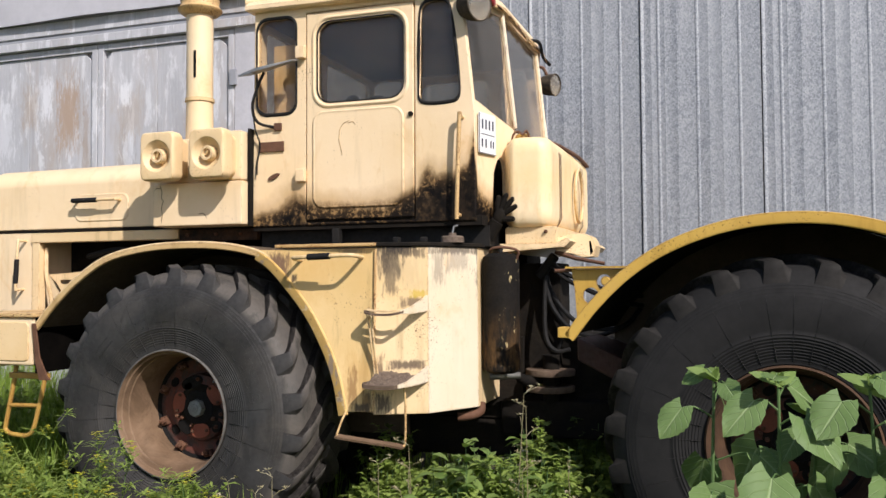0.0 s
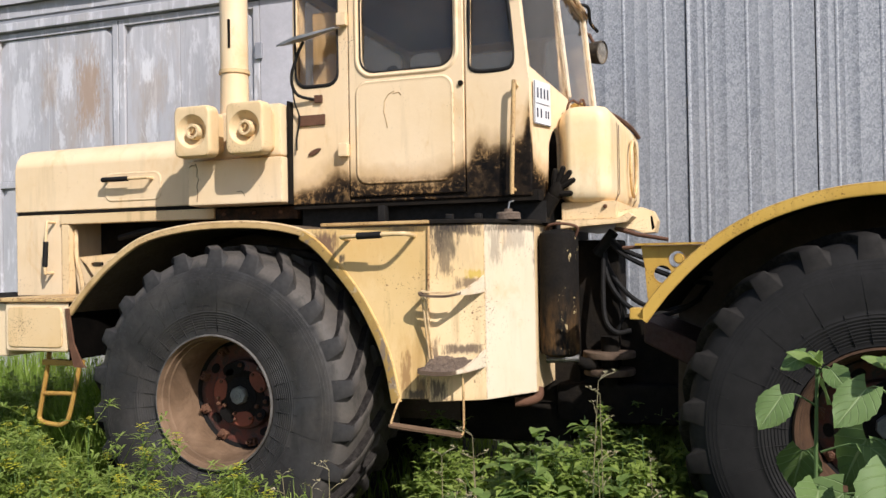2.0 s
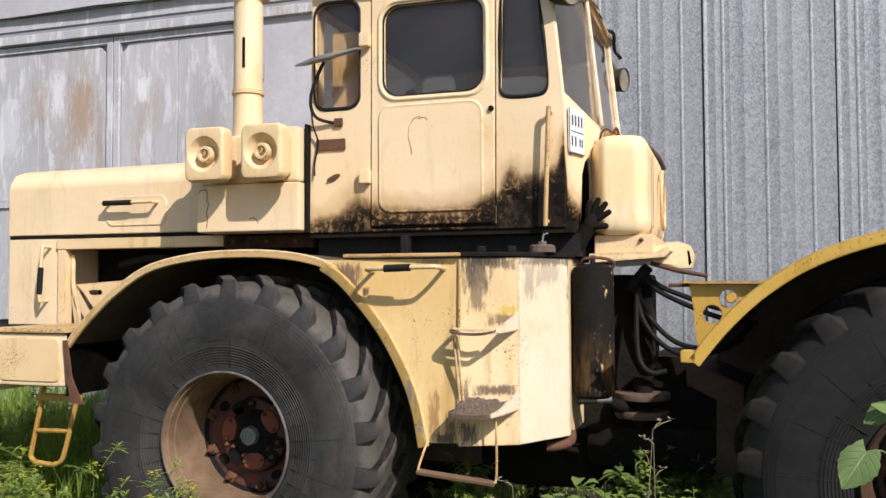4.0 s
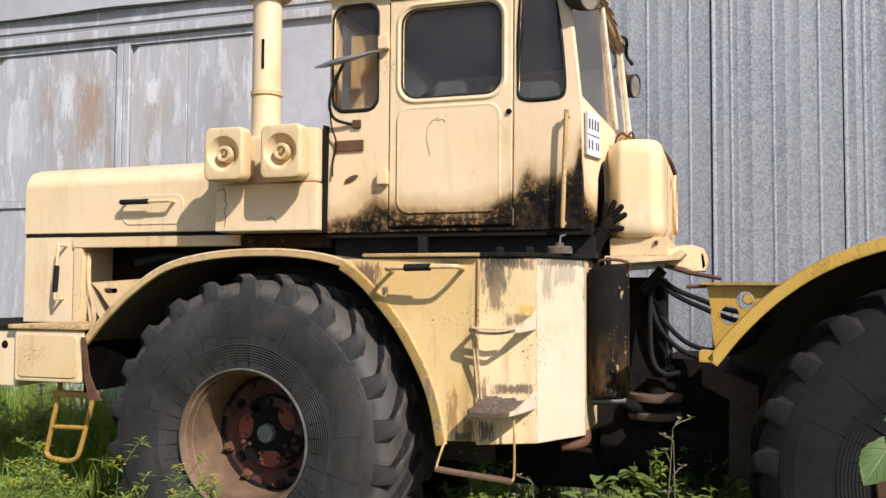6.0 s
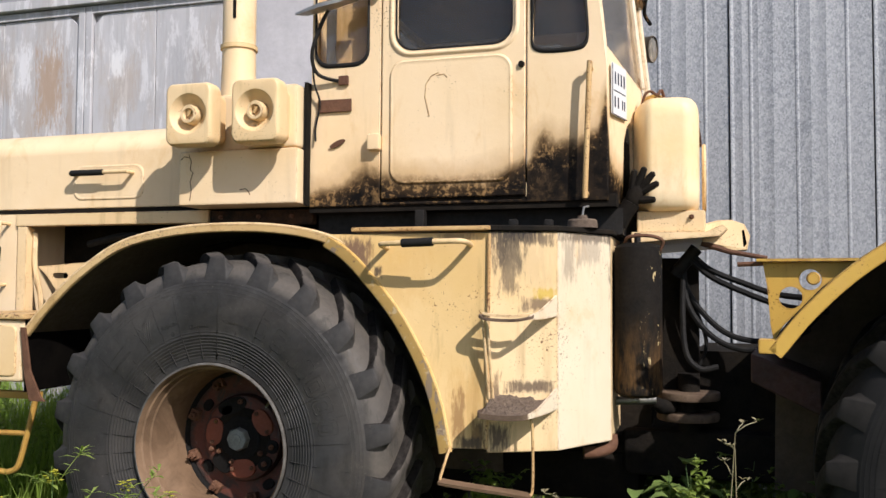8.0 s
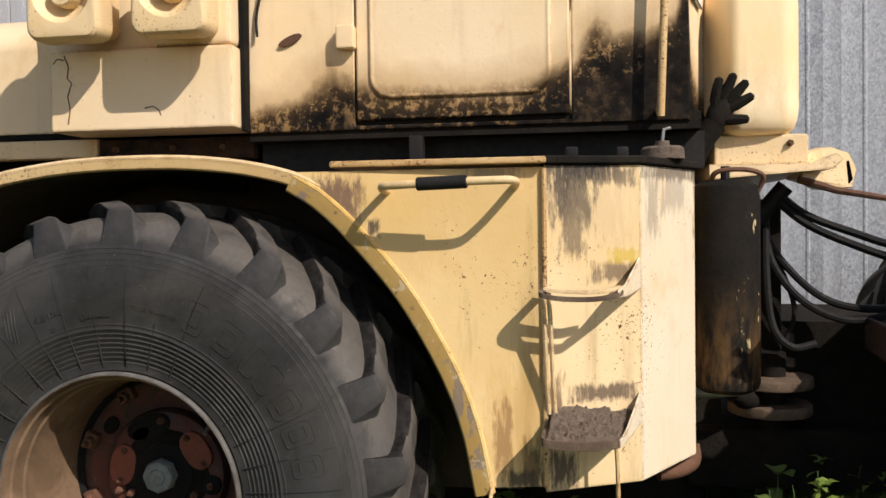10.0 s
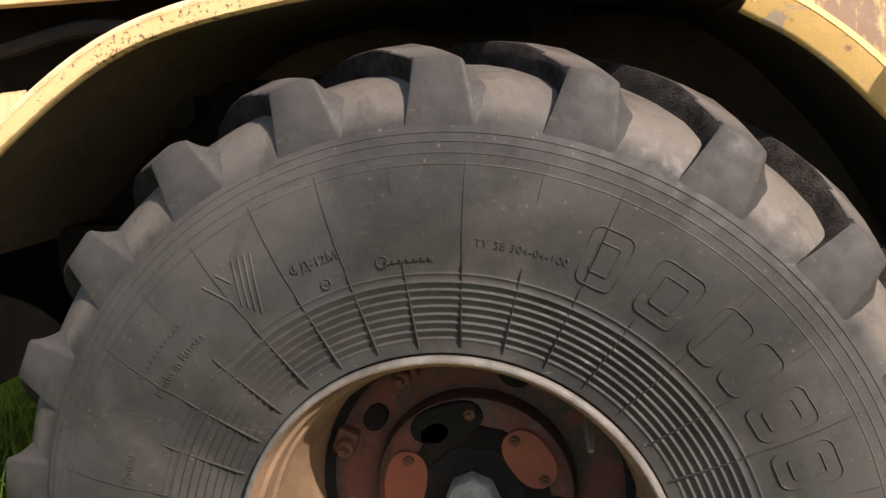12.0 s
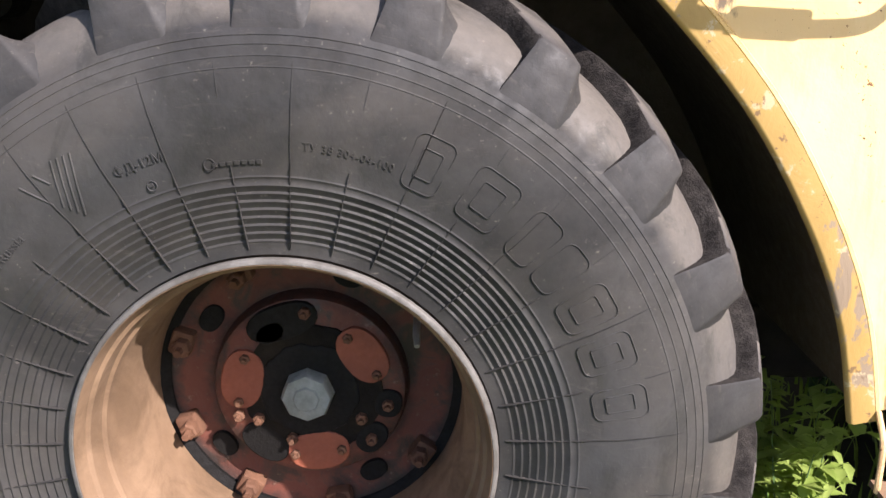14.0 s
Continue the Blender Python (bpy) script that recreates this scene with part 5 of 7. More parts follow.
part("tank_body", loft([[(1.83 + (x - 1.83) * s, 1.40 + (y - 1.40) * (1 - (1 - s) * 0.22), z) for x, y in TANK_PLAN] for s, z in ((0.62, 1.842), (0.80, 1.848), (0.92, 1.866), (0.98, 1.895), (1.0, 1.93), (1.0, 2.262), (0.98, 2.30), (0.92, 2.332), (0.80, 2.352), (0.62, 2.358))]), tank_paint, tank, "pale cream tank behind the cab", sharp=32)
part("tank_cradle", box(1.70, 2.0, 0.80, 2.0, 1.745, 1.845, r=0.01), cream_worn, tank)
part("cradle_bolt", bolt((1.94, 0.80, 1.815), (0, -1, 0), 0.012, 0.012), brown_rust, tank)
part("tank_tray", loft([[(1.68, y, 1.70), (2.06, y - 0.02, 1.725), (2.09, y - 0.02, 1.755), (2.07, y - 0.02, 1.775), (2.0, y, 1.745), (1.68, y, 1.748)] for y in (0.76, 1.4, 2.1)]), cream_worn, tank)

# air receiver
part("air_receiver", spin([(0, 1.02), (0.075, 1.025), (0.098, 1.04), (0.104, 1.06), (0.104, 1.64), (0.098, 1.672), (0.07, 1.69), (0, 1.695)], 28, (1.712, 0.655, 0), "z"), receiver_mat, tractor, "soot-black air receiver with yellow scuffs")

# front box, bumper and ladder
part("front_box", box(-1.51, -1.045, 0.10, 0.62, 1.045, 1.335, r=0.02), cream, tractor, "cream battery box")
part("front_box_lid", box(-1.54, -1.03, 0.085, 0.63, 1.337, 1.362, r=0.006), rusty_cream, tractor)
part("bumper", box(-2.6, -1.515, 0.13, 2.67, 1.01, 1.33, r=0.015), cream, tractor, "cream front bumper beam")
part("bumper_top", box(-2.6, -1.515, 0.12, 2.68, 1.332, 1.352), grease_and_shade_black, tractor)

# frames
part("front_frame", box(-1.0, 1.75, 1.0, 1.8, 0.72, 1.2), grease_and_shade_black, tractor)
part("front_frame", box(-2.4, -1.004, 1.0, 1.8, 1.03, 1.2), grease_and_shade_black, tractor)
# Added sheet; its near-black colour paints the shade inside the arch.
part("arch_end_sheet", box(-1.043, -1.033, 0.115, 1.75, 1.0, 1.335), shade_black, tractor, "near-black sheet added for the shade at the wheel arch end")
part("front_axle", tube([(0, 0.28, HUB_Z), (0, 2.52, HUB_Z)], 0.14, 16), grease_and_shade_black, tractor)
part("rear_frame", box(-1.35, 3.2, 1.05, 1.75, 0.75, 1.2), grease_and_shade_black, tractor, "", REAR)
part("rear_axle", tube([(0, 0.28, HUB_Z), (0, 2.52, HUB_Z)], 0.14, 16), grease_and_shade_black, tractor, "", REAR)

# rear mudguard, in the turned half
rg = holder("rear_mudguard", tractor)
RPTS = [(x, z, -0.02) for x, z in ((-0.975, 1.285), (-0.86, 1.43), (-0.70, 1.583), (-0.50, 1.708), (-0.25, 1.792), (0.0, 1.82), (0.25, 1.797), (0.50, 1.712), (0.72, 1.56), (0.90, 1.36))]
edge, skin = arch(RPTS, 0.95, 0.05)
part("guard_edge", loft(edge), yellow, rg, "yellow rear mudguard lip", REAR, sharp=50)
part("guard_sheet", loft(skin), grease_and_shade_black, rg, "dark rear mudguard sheet", REAR, sharp=50)
part("inner_panel", plate([(-0.99, 0.6), (0.93, 0.6)] + [(x, z - 0.003) for x, z, _ in RPTS[::-1]], [], upright(0.945), 0.01), arch_sheet_brown, rg, "", REAR)
def ring_hole(x, z, r, k=16):
    return [(x + r * math.cos(a), z + r * math.sin(a)) for a in (2 * math.pi * i / k for i in range(k))]


part("bracket", plate([(-1.0, 1.592), (-0.69, 1.592), (-0.80, 1.50), (-0.93, 1.36), (-0.965, 1.30), (-0.975, 1.36), (-0.985, 1.50)], [ring_hole(-0.838, 1.528, 0.038), ring_hole(-0.905, 1.462, 0.040)], upright(0.19), 0.012), yellow, rg, "yellow gusset with two round holes", REAR)
part("bracket_boss", spin([(0, 0.175), (0.020, 0.175), (0.024, 0.180), (0.024, 0.21), (0, 0.21)], 14, (-0.828, 0, 1.532)), yellow, rg, "", REAR)
part("bracket_flange", box(-1.02, -0.68, 0.15, 0.30, 1.594, 1.604), yellow, rg, "", REAR)
part("bracket_pin", tube([(-1.09, 0.21, 1.585), (-0.99, 0.21, 1.588)], 0.009, 8), brown_rust, rg, "", REAR)
part("guard_foot", box(-1.01, -0.945, -0.02, 0.06, 1.268, 1.318, r=0.006), yellow, rg, "", REAR)


# ---- the far side of the front half ----
FAR = Matrix.Translation((0, 2.8, 0)) @ Matrix.Diagonal((1, -1, 1, 1))
far_panel = bpy.data.objects["side_panel"]
part("side_panel", far_panel.data, None, tractor, "", FAR)
part("step_box", step_box.data, None, tractor, "", FAR)
edge, skin = arch(ARCH_FRONT, 0.95, 0.05)
part("guard_sheet", loft(skin), grease_and_shade_black, guard, "", FAR, sharp=50)
edge, skin = arch(ARCH_REAR, 0.95, 0.05)
part("guard_sheet", loft(skin), grease_and_shade_black, guard, "", FAR, sharp=50)
# Added body that blocks the view and keeps the underside dark.
part("belly_pan", box(-0.9, 1.7, 1.0, 1.85, 0.48, 0.72, r=0.04), grease_and_shade_black, tractor, "black body added to fill the dark under the tractor")
part("front_box", box(-1.51, -1.045, 2.18, 2.70, 1.045, 1.335, r=0.02), cream, tractor)

# ---- lettering moulded on the front tyre ----
def arc_text(words, size, r, deg, lift=0.0024, spread=1.0):
    """Raised letters bent round the wheel's axis, centred on an angle."""
    cu = bpy.data.curves.new("words", "FONT")
    cu.body, cu.size, cu.extrude, cu.align_x, cu.space_character = words, size, 0.0, "CENTER", spread
    ob = new("words", cu)
    bpy.context.view_layer.update()
    me = bpy.data.meshes.new_from_object(ob.evaluated_get(bpy.context.evaluated_depsgraph_get()))
    bpy.data.objects.remove(ob)
    bm = bmesh.new()
    bm.from_mesh(me)
    bpy.data.meshes.remove(me)
    made = bmesh.ops.extrude_face_region(bm, geom=list(bm.faces))["geom"]
    top = {v for v in made if isinstance(v, bmesh.types.BMVert)}
    for v in bm.verts:
        u, h, _ = v.co
        v.co = polar(r + h, radians(deg) + u / r, side_y(r + h) - (lift if v in top else -0.003))
    bmesh.ops.recalc_face_normals(bm, faces=bm.faces)
    return bm


def arc_bar(u0, u1, v0, v1, r, deg, lift=0.0018, bm=None):
    """A small raised bar in the same bent coordinates."""
    ring = lambda y: [polar(r + v, radians(deg) + u / r, side_y(r + v) + y) for u, v in ((u0, v0), ((u0 + u1) / 2, v0), (u1, v0), (u1, v1), ((u0 + u1) / 2, v1), (u0, v1))]
    return loft([ring(0.003), ring(-lift)], bm=bm)


FW = pose(-0.006, 0, HUB_Z)
part("moulded_word", arc_text("ФД-12М", 0.0208, 0.537, -19.7, 0.0017), rubber, front_wheel, "raised moulded letters", FW)
part("moulded_word", arc_text("ТУ 38 304-04-100", 0.0165, 0.535, 14.0, 0.0012, 1.12), rubber, front_wheel, "raised moulded letters", FW)
part("moulded_word", arc_text("Made in Russia", 0.022, 0.541, -50.0, 0.0016), rubber, front_wheel, "raised moulded letters", FW)
part("moulded_word", arc_text("Radial", 0.022, 0.546, -71.8, 0.0016), rubber, front_wheel, "raised moulded letters", FW)
for deg, r, rad in ((-8.7, 0.516, 0.0085), (-19.3, 0.506, 0.0075)):
    ring = [polar(r + rad * math.cos(a), radians(deg) + rad * math.sin(a) / r, side_y(r) - 0.001) for a in (2 * math.pi * k / 16 for k in range(17))]
    part("moulded_mark", tube(ring, 0.0009, 5), rubber, front_wheel, "raised ring", FW)
for deg, n, h in ((-49.8, 11, 0.007), (-3.9, 7, 0.006), (-19.3, 1, 0.005)):
    for k in range(n):
        part("moulded_mark", arc_bar((k - n / 2) * 0.011, (k - n / 2) * 0.011 + 0.0075, 0, h, 0.582 if n == 11 else 0.511 if n == 7 else 0.505, deg), rubber, front_wheel, "", FW)
MARK = polar(0.570, radians(-32.6), 0)
for x0, z0, x1, z1 in ((-0.006, 0.038, 0.004, -0.034), (0.004, 0.042, 0.014, -0.038), (0.014, 0.046, 0.024, -0.042), (0.024, 0.050, 0.034, -0.046), (-0.035, 0.015, -0.010, 0.002), (-0.058, -0.004, -0.010, -0.030)):
    ends = []
    for x, z in ((x0, z0), ((x0 + x1) / 2, (z0 + z1) / 2), (x1, z1)):
        q = MARK + Vector((x, 0, z))
        ends.append(Vector((q.x, side_y(math.hypot(q.x, q.z)) - 0.0002, q.z)))
    part("moulded_mark", tube(ends, 0.0018, 6), rubber, front_wheel, "", FW)


def outline_mark(w, h, deg, inner=True):
    """A hollow moulded outline in place of a maker's letter."""
    bm = bmesh.new()
    for s in ((1.0, 0.52) if inner else (1.0,)):
        pts = [polar(0.565 + v * s, radians(deg) + u * s / 0.565, side_y(0.565 + v * s) - 0.0008) for u, v in rounded(-w, w, -h, h, 0.014 * s, 4)]
        tube([*pts, pts[0]], 0.0009, 5, bm, False)
    return bm


for deg, w in ((26, 0.030), (36.5, 0.036), (46, 0.026), (52.5, 0.024), (60.5, 0.030), (69, 0.030), (78, 0.028)):
    part("moulded_mark", outline_mark(w, 0.044, deg, w > 0.027), rubber, front_wheel, "hollow moulded outline", FW)

# ---- cab fittings ----
for z in (2.125, 2.855):
    part("door_hinge", box(0.515, 0.575, 0.468, 0.509, z, z + 0.075, r=0.008), cream, cab, "cream hinge block")
for pts in (((0.80, 2.30), (0.785, 2.36), (0.79, 2.42), (0.815, 2.455), (0.85, 2.47)), ((0.84, 2.455), (0.875, 2.462), (0.89, 2.445)), ((0.80, 2.30), (0.806, 2.27))):
    part("paint_flaw", tube([(x, CAB_Y0 - 0.0092, z) for x, z in pts], 0.0026, 5), rusty_cream, cab, "curved flaked scratch")
part("door_lock", spin([(0, 0.490), (0.011, 0.490), (0.014, 0.494), (0.015, 0.506), (0, 0.506)], 14, (1.232, 0, 2.482)), grease_and_shade_black, cab)
part("maker_plate", box(0.255, 0.425, 0.497, 0.508, 2.315, 2.375, r=0.003), brown_rust, cab, "rusty brown plate")
part("slot_cover", loft([[(0.355 + 0.038 * c + 0.008 * s, y, 2.165 + 0.017 * s + 0.012 * c) for c, s in ((math.cos(2 * math.pi * k / 14), math.sin(2 * math.pi * k / 14)) for k in range(14))] for y in (0.508, 0.500)]), brown_rust, cab, "oval rusty cover")
grab("door_rail", (1.515, 0.509, 1.90), (1.535, 0.509, 2.44), (0, -0.055, 0), rusty_cream, 0.012, None, cab, "upright grab rail, soot at its foot")
# rear-view mirror seen from its edge
mir = holder("mirror", cab)
part("mirror_plate", loft([[(0.20, 0.36, 2.745), (0.20, 0.36, 2.755), (0.20, 0.50, 2.80), (0.20, 0.50, 2.785)], [(0.33, 0.33, 2.762), (0.33, 0.33, 2.782), (0.33, 0.49, 2.82), (0.33, 0.49, 2.80)],
                           [(0.54, 0.38, 2.815), (0.54, 0.38, 2.824), (0.54, 0.47, 2.85), (0.54, 0.47, 2.84)]]), steel, mir, "dull metal mirror back")
part("mirror_arm", tube(smooth_path([(0.34, 0.42, 2.775), (0.30, 0.42, 2.70), (0.255, 0.43, 2.58), (0.27, 0.47, 2.49), (0.385, 0.508, 2.455)], 6), 0.009, 8), black_steel, mir, "thin black arm")
part("arm_foot", box(0.36, 0.41, 0.492, 0.509, 2.44, 2.485, r=0.005), brown_rust, mir)
part("cable", tube(smooth_path([(0.255, 0.43, 2.58), (0.25, 0.47, 2.45), (0.27, 0.49, 2.36), (0.245, 0.50, 2.25), (0.25, 0.49, 2.18)], 6), 0.005, 6), hose_rubber, mir)


def work_lamp(name, c, aim, r, label):
    """A round lamp pot with glass, ring and stalk."""
    lamp = holder(name, cab)
    q = Vector(aim).to_track_quat("Y", "Z").to_matrix().to_4x4()
    m = Matrix.Translation(c) @ q
    part("lamp_pot", spin([(0, -0.11), (r * 0.45, -0.105), (r * 0.8, -0.07), (r * 0.97, -0.02), (r, 0.02), (r * 1.03, 0.026), (r * 1.03, 0.038), (r * 0.97, 0.042), (r * 0.94, 0.03), (r * 0.6, -0.02), (0, -0.045)], 28), lamp_dust, lamp, label, m)
    g = part("lamp_lens", spin([(0, 0.046), (r * 0.6, 0.041), (r * 0.95, 0.033), (r * 0.95, 0.028), (0, 0.038)], 28), lamp_glass, lamp, "", m)
    g.visible_shadow = False
    return lamp


work_lamp("work_lamp", (1.615, 0.50, 3.065), (0.88, -0.46, -0.12), 0.094, "black round work lamp")
part("lamp_stalk", tube([(1.55, 0.55, 3.16), (1.58, 0.54, 3.13), (1.59, 0.52, 3.08)], 0.012, 8), black_steel, cab)
part("marker_lamp", spin([(0, -0.02), (0.026, -0.02), (0.03, 0.0), (0.024, 0.02), (0, 0.026)], 16, (1.665, 0.66, 3.12), "x"), red_lens, cab, "small red marker lamp")
work_lamp("work_lamp", (1.68, 2.22, 2.975), (0.92, -0.3, -0.1), 0.080, "dusty round work lamp")
part("lamp_stalk", tube([(1.56, 2.2, 3.13), (1.63, 2.2, 3.10), (1.66, 2.22, 3.03)], 0.012, 8), brown_rust, cab)
part("gutter_scrap", tube(smooth_path([(1.66, 1.6, 3.15), (1.70, 1.75, 3.165), (1.68, 1.95, 3.12), (1.71, 2.05, 3.08)], 4), 0.012, 6), black_steel, cab)
gut = random.Random(31)
for k in range(11):
    q = k / 10 + gut.uniform(-0.03, 0.03)
    c = Vector((1.565, 0.50, 3.145)).lerp(Vector((1.672, 0.93, 3.140)), q * 2.4) if q < 0.42 else Vector((1.672, 0.93, 3.140)).lerp(Vector((1.672, 1.95, 3.135)), (q - 0.42) / 0.58)
    w, h = gut.uniform(0.02, 0.045), gut.uniform(0.015, 0.05)
    tip = c + Vector((gut.uniform(0.0, 0.03), gut.uniform(-0.02, 0.02), -h))
    part("gutter_flake", loft([[c + Vector((d, -w, 0.012)), c + Vector((d, 0, 0.02)), c + Vector((d, w, 0.008)), tip + Vector((d, w * 0.35, 0)), tip + Vector((d, -w * 0.5, 0.008))] for d in (0.0, 0.004)]), rusty_cream if k % 3 else brown_rust, cab, "bent rusty scrap of gutter")
part("roof_horn", loft([[(0.17 + dx, 0.53 + r * math.cos(a), 3.235 + r * math.sin(a)) for a in (2 * math.pi * k / 12 for k in range(12))] for dx, r in ((0.0, 0.045), (0.01, 0.043), (0.05, 0.022), (0.13, 0.015))]), cream_worn, cab, "small cream horn")

# registration plate with bars for its signs
(ax, ay), (bx, by) = REAR_PLAN[0], REAR_PLAN[1]


def on_bay(u, v, w):
    return (ax + (bx - ax) * u + w * 0.976, ay + (by - ay) * u - w * 0.216, v)


part("number_plate", plate(rounded(0.06, 0.46, 2.245, 2.475, 0.012, 3), [], lambda u, v, w: on_bay(u, v, 0.010 - w), 0.006), white_plate, cab, "white two-line number plate with dark bars")
for u0, u1, v0, v1, h in [(0.125 + 0.082 * k, 0.153 + 0.082 * k, 2.385, 2.438, 0.0125) for k in range(4)] + [(0.115, 0.142, 2.282, 2.330, 0.0125), (0.205, 0.232, 2.282, 2.330, 0.0125), (0.325, 0.347, 2.285, 2.325, 0.0125), (0.385, 0.407, 2.285, 2.325, 0.0125), (0.10, 0.42, 2.354, 2.357, 0.0125), (0.062, 0.458, 2.246, 2.250, 0.0120), (0.060, 0.068, 2.25, 2.47, 0.0120)]:
    part("sign_bar", plate([(u0, v0), (u1, v0), (u1, v1), (u0, v1)], [], lambda u, v, w, h=h: on_bay(u, v, h - w), 0.002), ink, cab)

# ---- panel fittings ----


def step_at(u, v, z, front_y):
    """A point of a step: u along the panel, v from the panel out to the straight front edge."""
    return Vector((1.165 + 0.254 * u, 0.135 + 0.128 * u, z)).lerp(Vector((1.158 + 0.192 * u, front_y, z)), v)


grab("panel_grip", (0.735, 0.175, 1.655), (1.085, 0.175, 1.665), (0.01, -0.165, 0.010), cream_worn, 0.011, (0.28, 0.66), tractor, "bar handle with black sleeve")


def make_step(z, front_y, name, label, filled):
    """A strap frame bent round from the panel, with a pale raised cheek at its rear end."""
    st = holder(name, tractor, label)
    up = Vector((0, 0, 1))
    at = lambda u, v, h=0.0: step_at(u, v, z + h, front_y)

    def strap(path, thick, wide, mat, lab=""):
        rings = []
        for i, p in enumerate(path):
            d = (path[min(i + 1, len(path) - 1)] - path[max(i - 1, 0)]).normalized()
            w = d.cross(up).normalized() * wide
            rings.append([p - w - up * thick, p + w - up * thick, p + w * 1.1, p + w + up * thick, p - w + up * thick, p - w * 1.1])
        return part("strap", loft(rings), mat, st, lab, sharp=40)
    sag = -0.012 if filled else -0.016
    strap(smooth_path([at(0, 0.05), at(0, 0.5), at(0.01, 0.93), at(0.06, 1.0, sag * 0.6), at(0.35, 1.01, sag), at(0.7, 1.0, sag), at(0.95, 0.98, sag * 0.5), at(1.0, 0.90)], 5), 0.010 if filled else 0.006, 0.005 if filled else 0.009, step_brown, "mud-crusted strap edge")
    if filled:
        part("tread", loft([[at(*c, h) for c in ((0, 0.02), (0.98, 0.02), (0.98, 0.95), (0.02, 0.97))] for h in (-0.012, -0.006)]), brown_rust, st, "rusty tread")
    else:
        strap(smooth_path([at(0.02, 0.80, 0.008), at(0.3, 0.85, 0.002), at(0.7, 0.85, 0.0), at(0.97, 0.78, 0.010)], 4), 0.005, 0.010, cream_worn, "worn inner strap")
    cheek = [at(1.0, 0.0, -0.004), at(1.0, 0.0, 0.085), at(1.0, 0.35, 0.050), at(1.0, 0.72, 0.016), at(1.0, 1.0, 0.006), at(1.0, 1.0, -0.012), at(1.0, 0.6, -0.014)]
    part("cheek", loft([cheek, [p + Vector((0.006, 0.003, 0)) for p in cheek]]), pale_paint, st, "pale bent cheek plate")
    return st


make_step(1.385, 0.035, "upper_step", "worn upper step", False)
low = make_step(1.015, 0.0, "lower_step", "lower step filled with dried mud", True)


def make_mud():
    bm = bmesh.new()
    rows = []
    for i in range(57):
        row = []
        for j in range(41):
            u, v = i / 56, j / 40
            p = step_at(0.015 + 0.965 * u, 0.01 + 0.95 * v, 0, 0.0)
            rim = min(1, 0.2 + 14 * min(u, 1 - u), 0.25 + 9 * (1 - v))
            h = rim * (0.012 + 0.050 * (1 - v) ** 1.4 * (1 - 0.5 * u) + 0.009 * noise.noise(p * 26) + 0.008 * noise.noise(p * 75) + 0.007 * noise.noise(p * 170))
            row.append(bm.verts.new(p + Vector((0, 0, 1.009 + max(0.0, h)))))
        rows.append(row)
    for a, b in zip(rows, rows[1:]):
        for j in range(40):
            bm.faces.new((a[j], a[j + 1], b[j + 1], b[j]))
    rim = [r[0] for r in rows] + rows[-1][1:] + [r[-1] for r in rows[-2::-1]] + rows[0][-2:0:-1]
    bm.faces.new(rim[::-1])
    return bm


part("mud", make_mud(), mud, low, "dried grey-brown mud", sharp=25)
# hanging stirrup
part("stirrup_tread", loft([[(x, y - 0.026, z - 0.006), (x, y - 0.030, z + 0.006), (x, y + 0.026, z + 0.010), (x, y + 0.030, z - 0.002)] for x, y, z in ((1.0, 0.03, 0.742), (1.03, 0.03, 0.738), (1.15, 0.05, 0.722), (1.28, 0.075, 0.706), (1.345, 0.09, 0.694))]), rim_tan, tractor, "bent hanging step bar", sharp=60)
part("stirrup_rod", tube(smooth_path([(1.02, 0.10, 0.86), (1.015, 0.06, 0.82), (1.003, 0.035, 0.765), (1.0, 0.03, 0.742)], 4), 0.0055, 8), rusty_cream, tractor)
part("stirrup_rod", tube(smooth_path([(1.325, 0.125, 1.005), (1.345, 0.112, 0.98), (1.350, 0.108, 0.86), (1.350, 0.10, 0.72), (1.338, 0.09, 0.696)], 4), 0.0060, 8), rusty_cream, tractor)
part("drain_elbow", tube(smooth_path([(1.60, 0.62, 0.86), (1.60, 0.60, 0.815), (1.55, 0.56, 0.795), (1.49, 0.54, 0.79)], 4), 0.026, 10), brown_rust, tractor, "dirty rust-brown drain elbow")
# cap and stubs on the box
part("filler_cap", spin([(0, 1.80), (0.02, 1.80), (0.022, 1.785), (0.055, 1.783), (0.062, 1.776), (0.064, 1.746), (0, 1.746)], 24, (1.50, 0.44, 0), "z"), mud, tractor, "dirty round filler cap")
for x, y in ((1.22, 0.26), (1.36, 0.30)):
    part("stub", box(x, x + 0.035, y, y + 0.04, 1.746, 1.775, r=0.006), black_steel, tractor)
part("cab_mount", box(0.72, 0.765, 0.545, 0.60, 1.75, 1.85, r=0.006), black_steel, tractor)
part("cap_rod", tube([(1.50, 0.44, 1.80), (1.505, 0.45, 1.835), (1.525, 0.46, 1.84)], 0.005, 6), steel, tractor)

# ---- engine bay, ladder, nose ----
part("engine_block", box(-1.2, 0.1, 0.78, 1.0, 1.25, 1.62, r=0.02), grease_and_shade_black, hood, "oily black engine block")
for k in range(4):
    part("engine_port", spin([(0, 0.70), (0.045, 0.70), (0.05, 0.72), (0.05, 0.79), (0, 0.79)], 16, (-0.95 + 0.22 * k, 0, 1.56)), black_steel, hood)
part("bay_bracket", plate([(-1.50, 1.60), (-1.12, 1.625), (-1.12, 1.48), (-1.36, 1.45), (-1.44, 1.55)], [rounded(-1.40, -1.30, 1.535, 1.565, 0.014, 3)], upright(0.70), 0.008), cream_worn, hood, "slotted cream bracket")
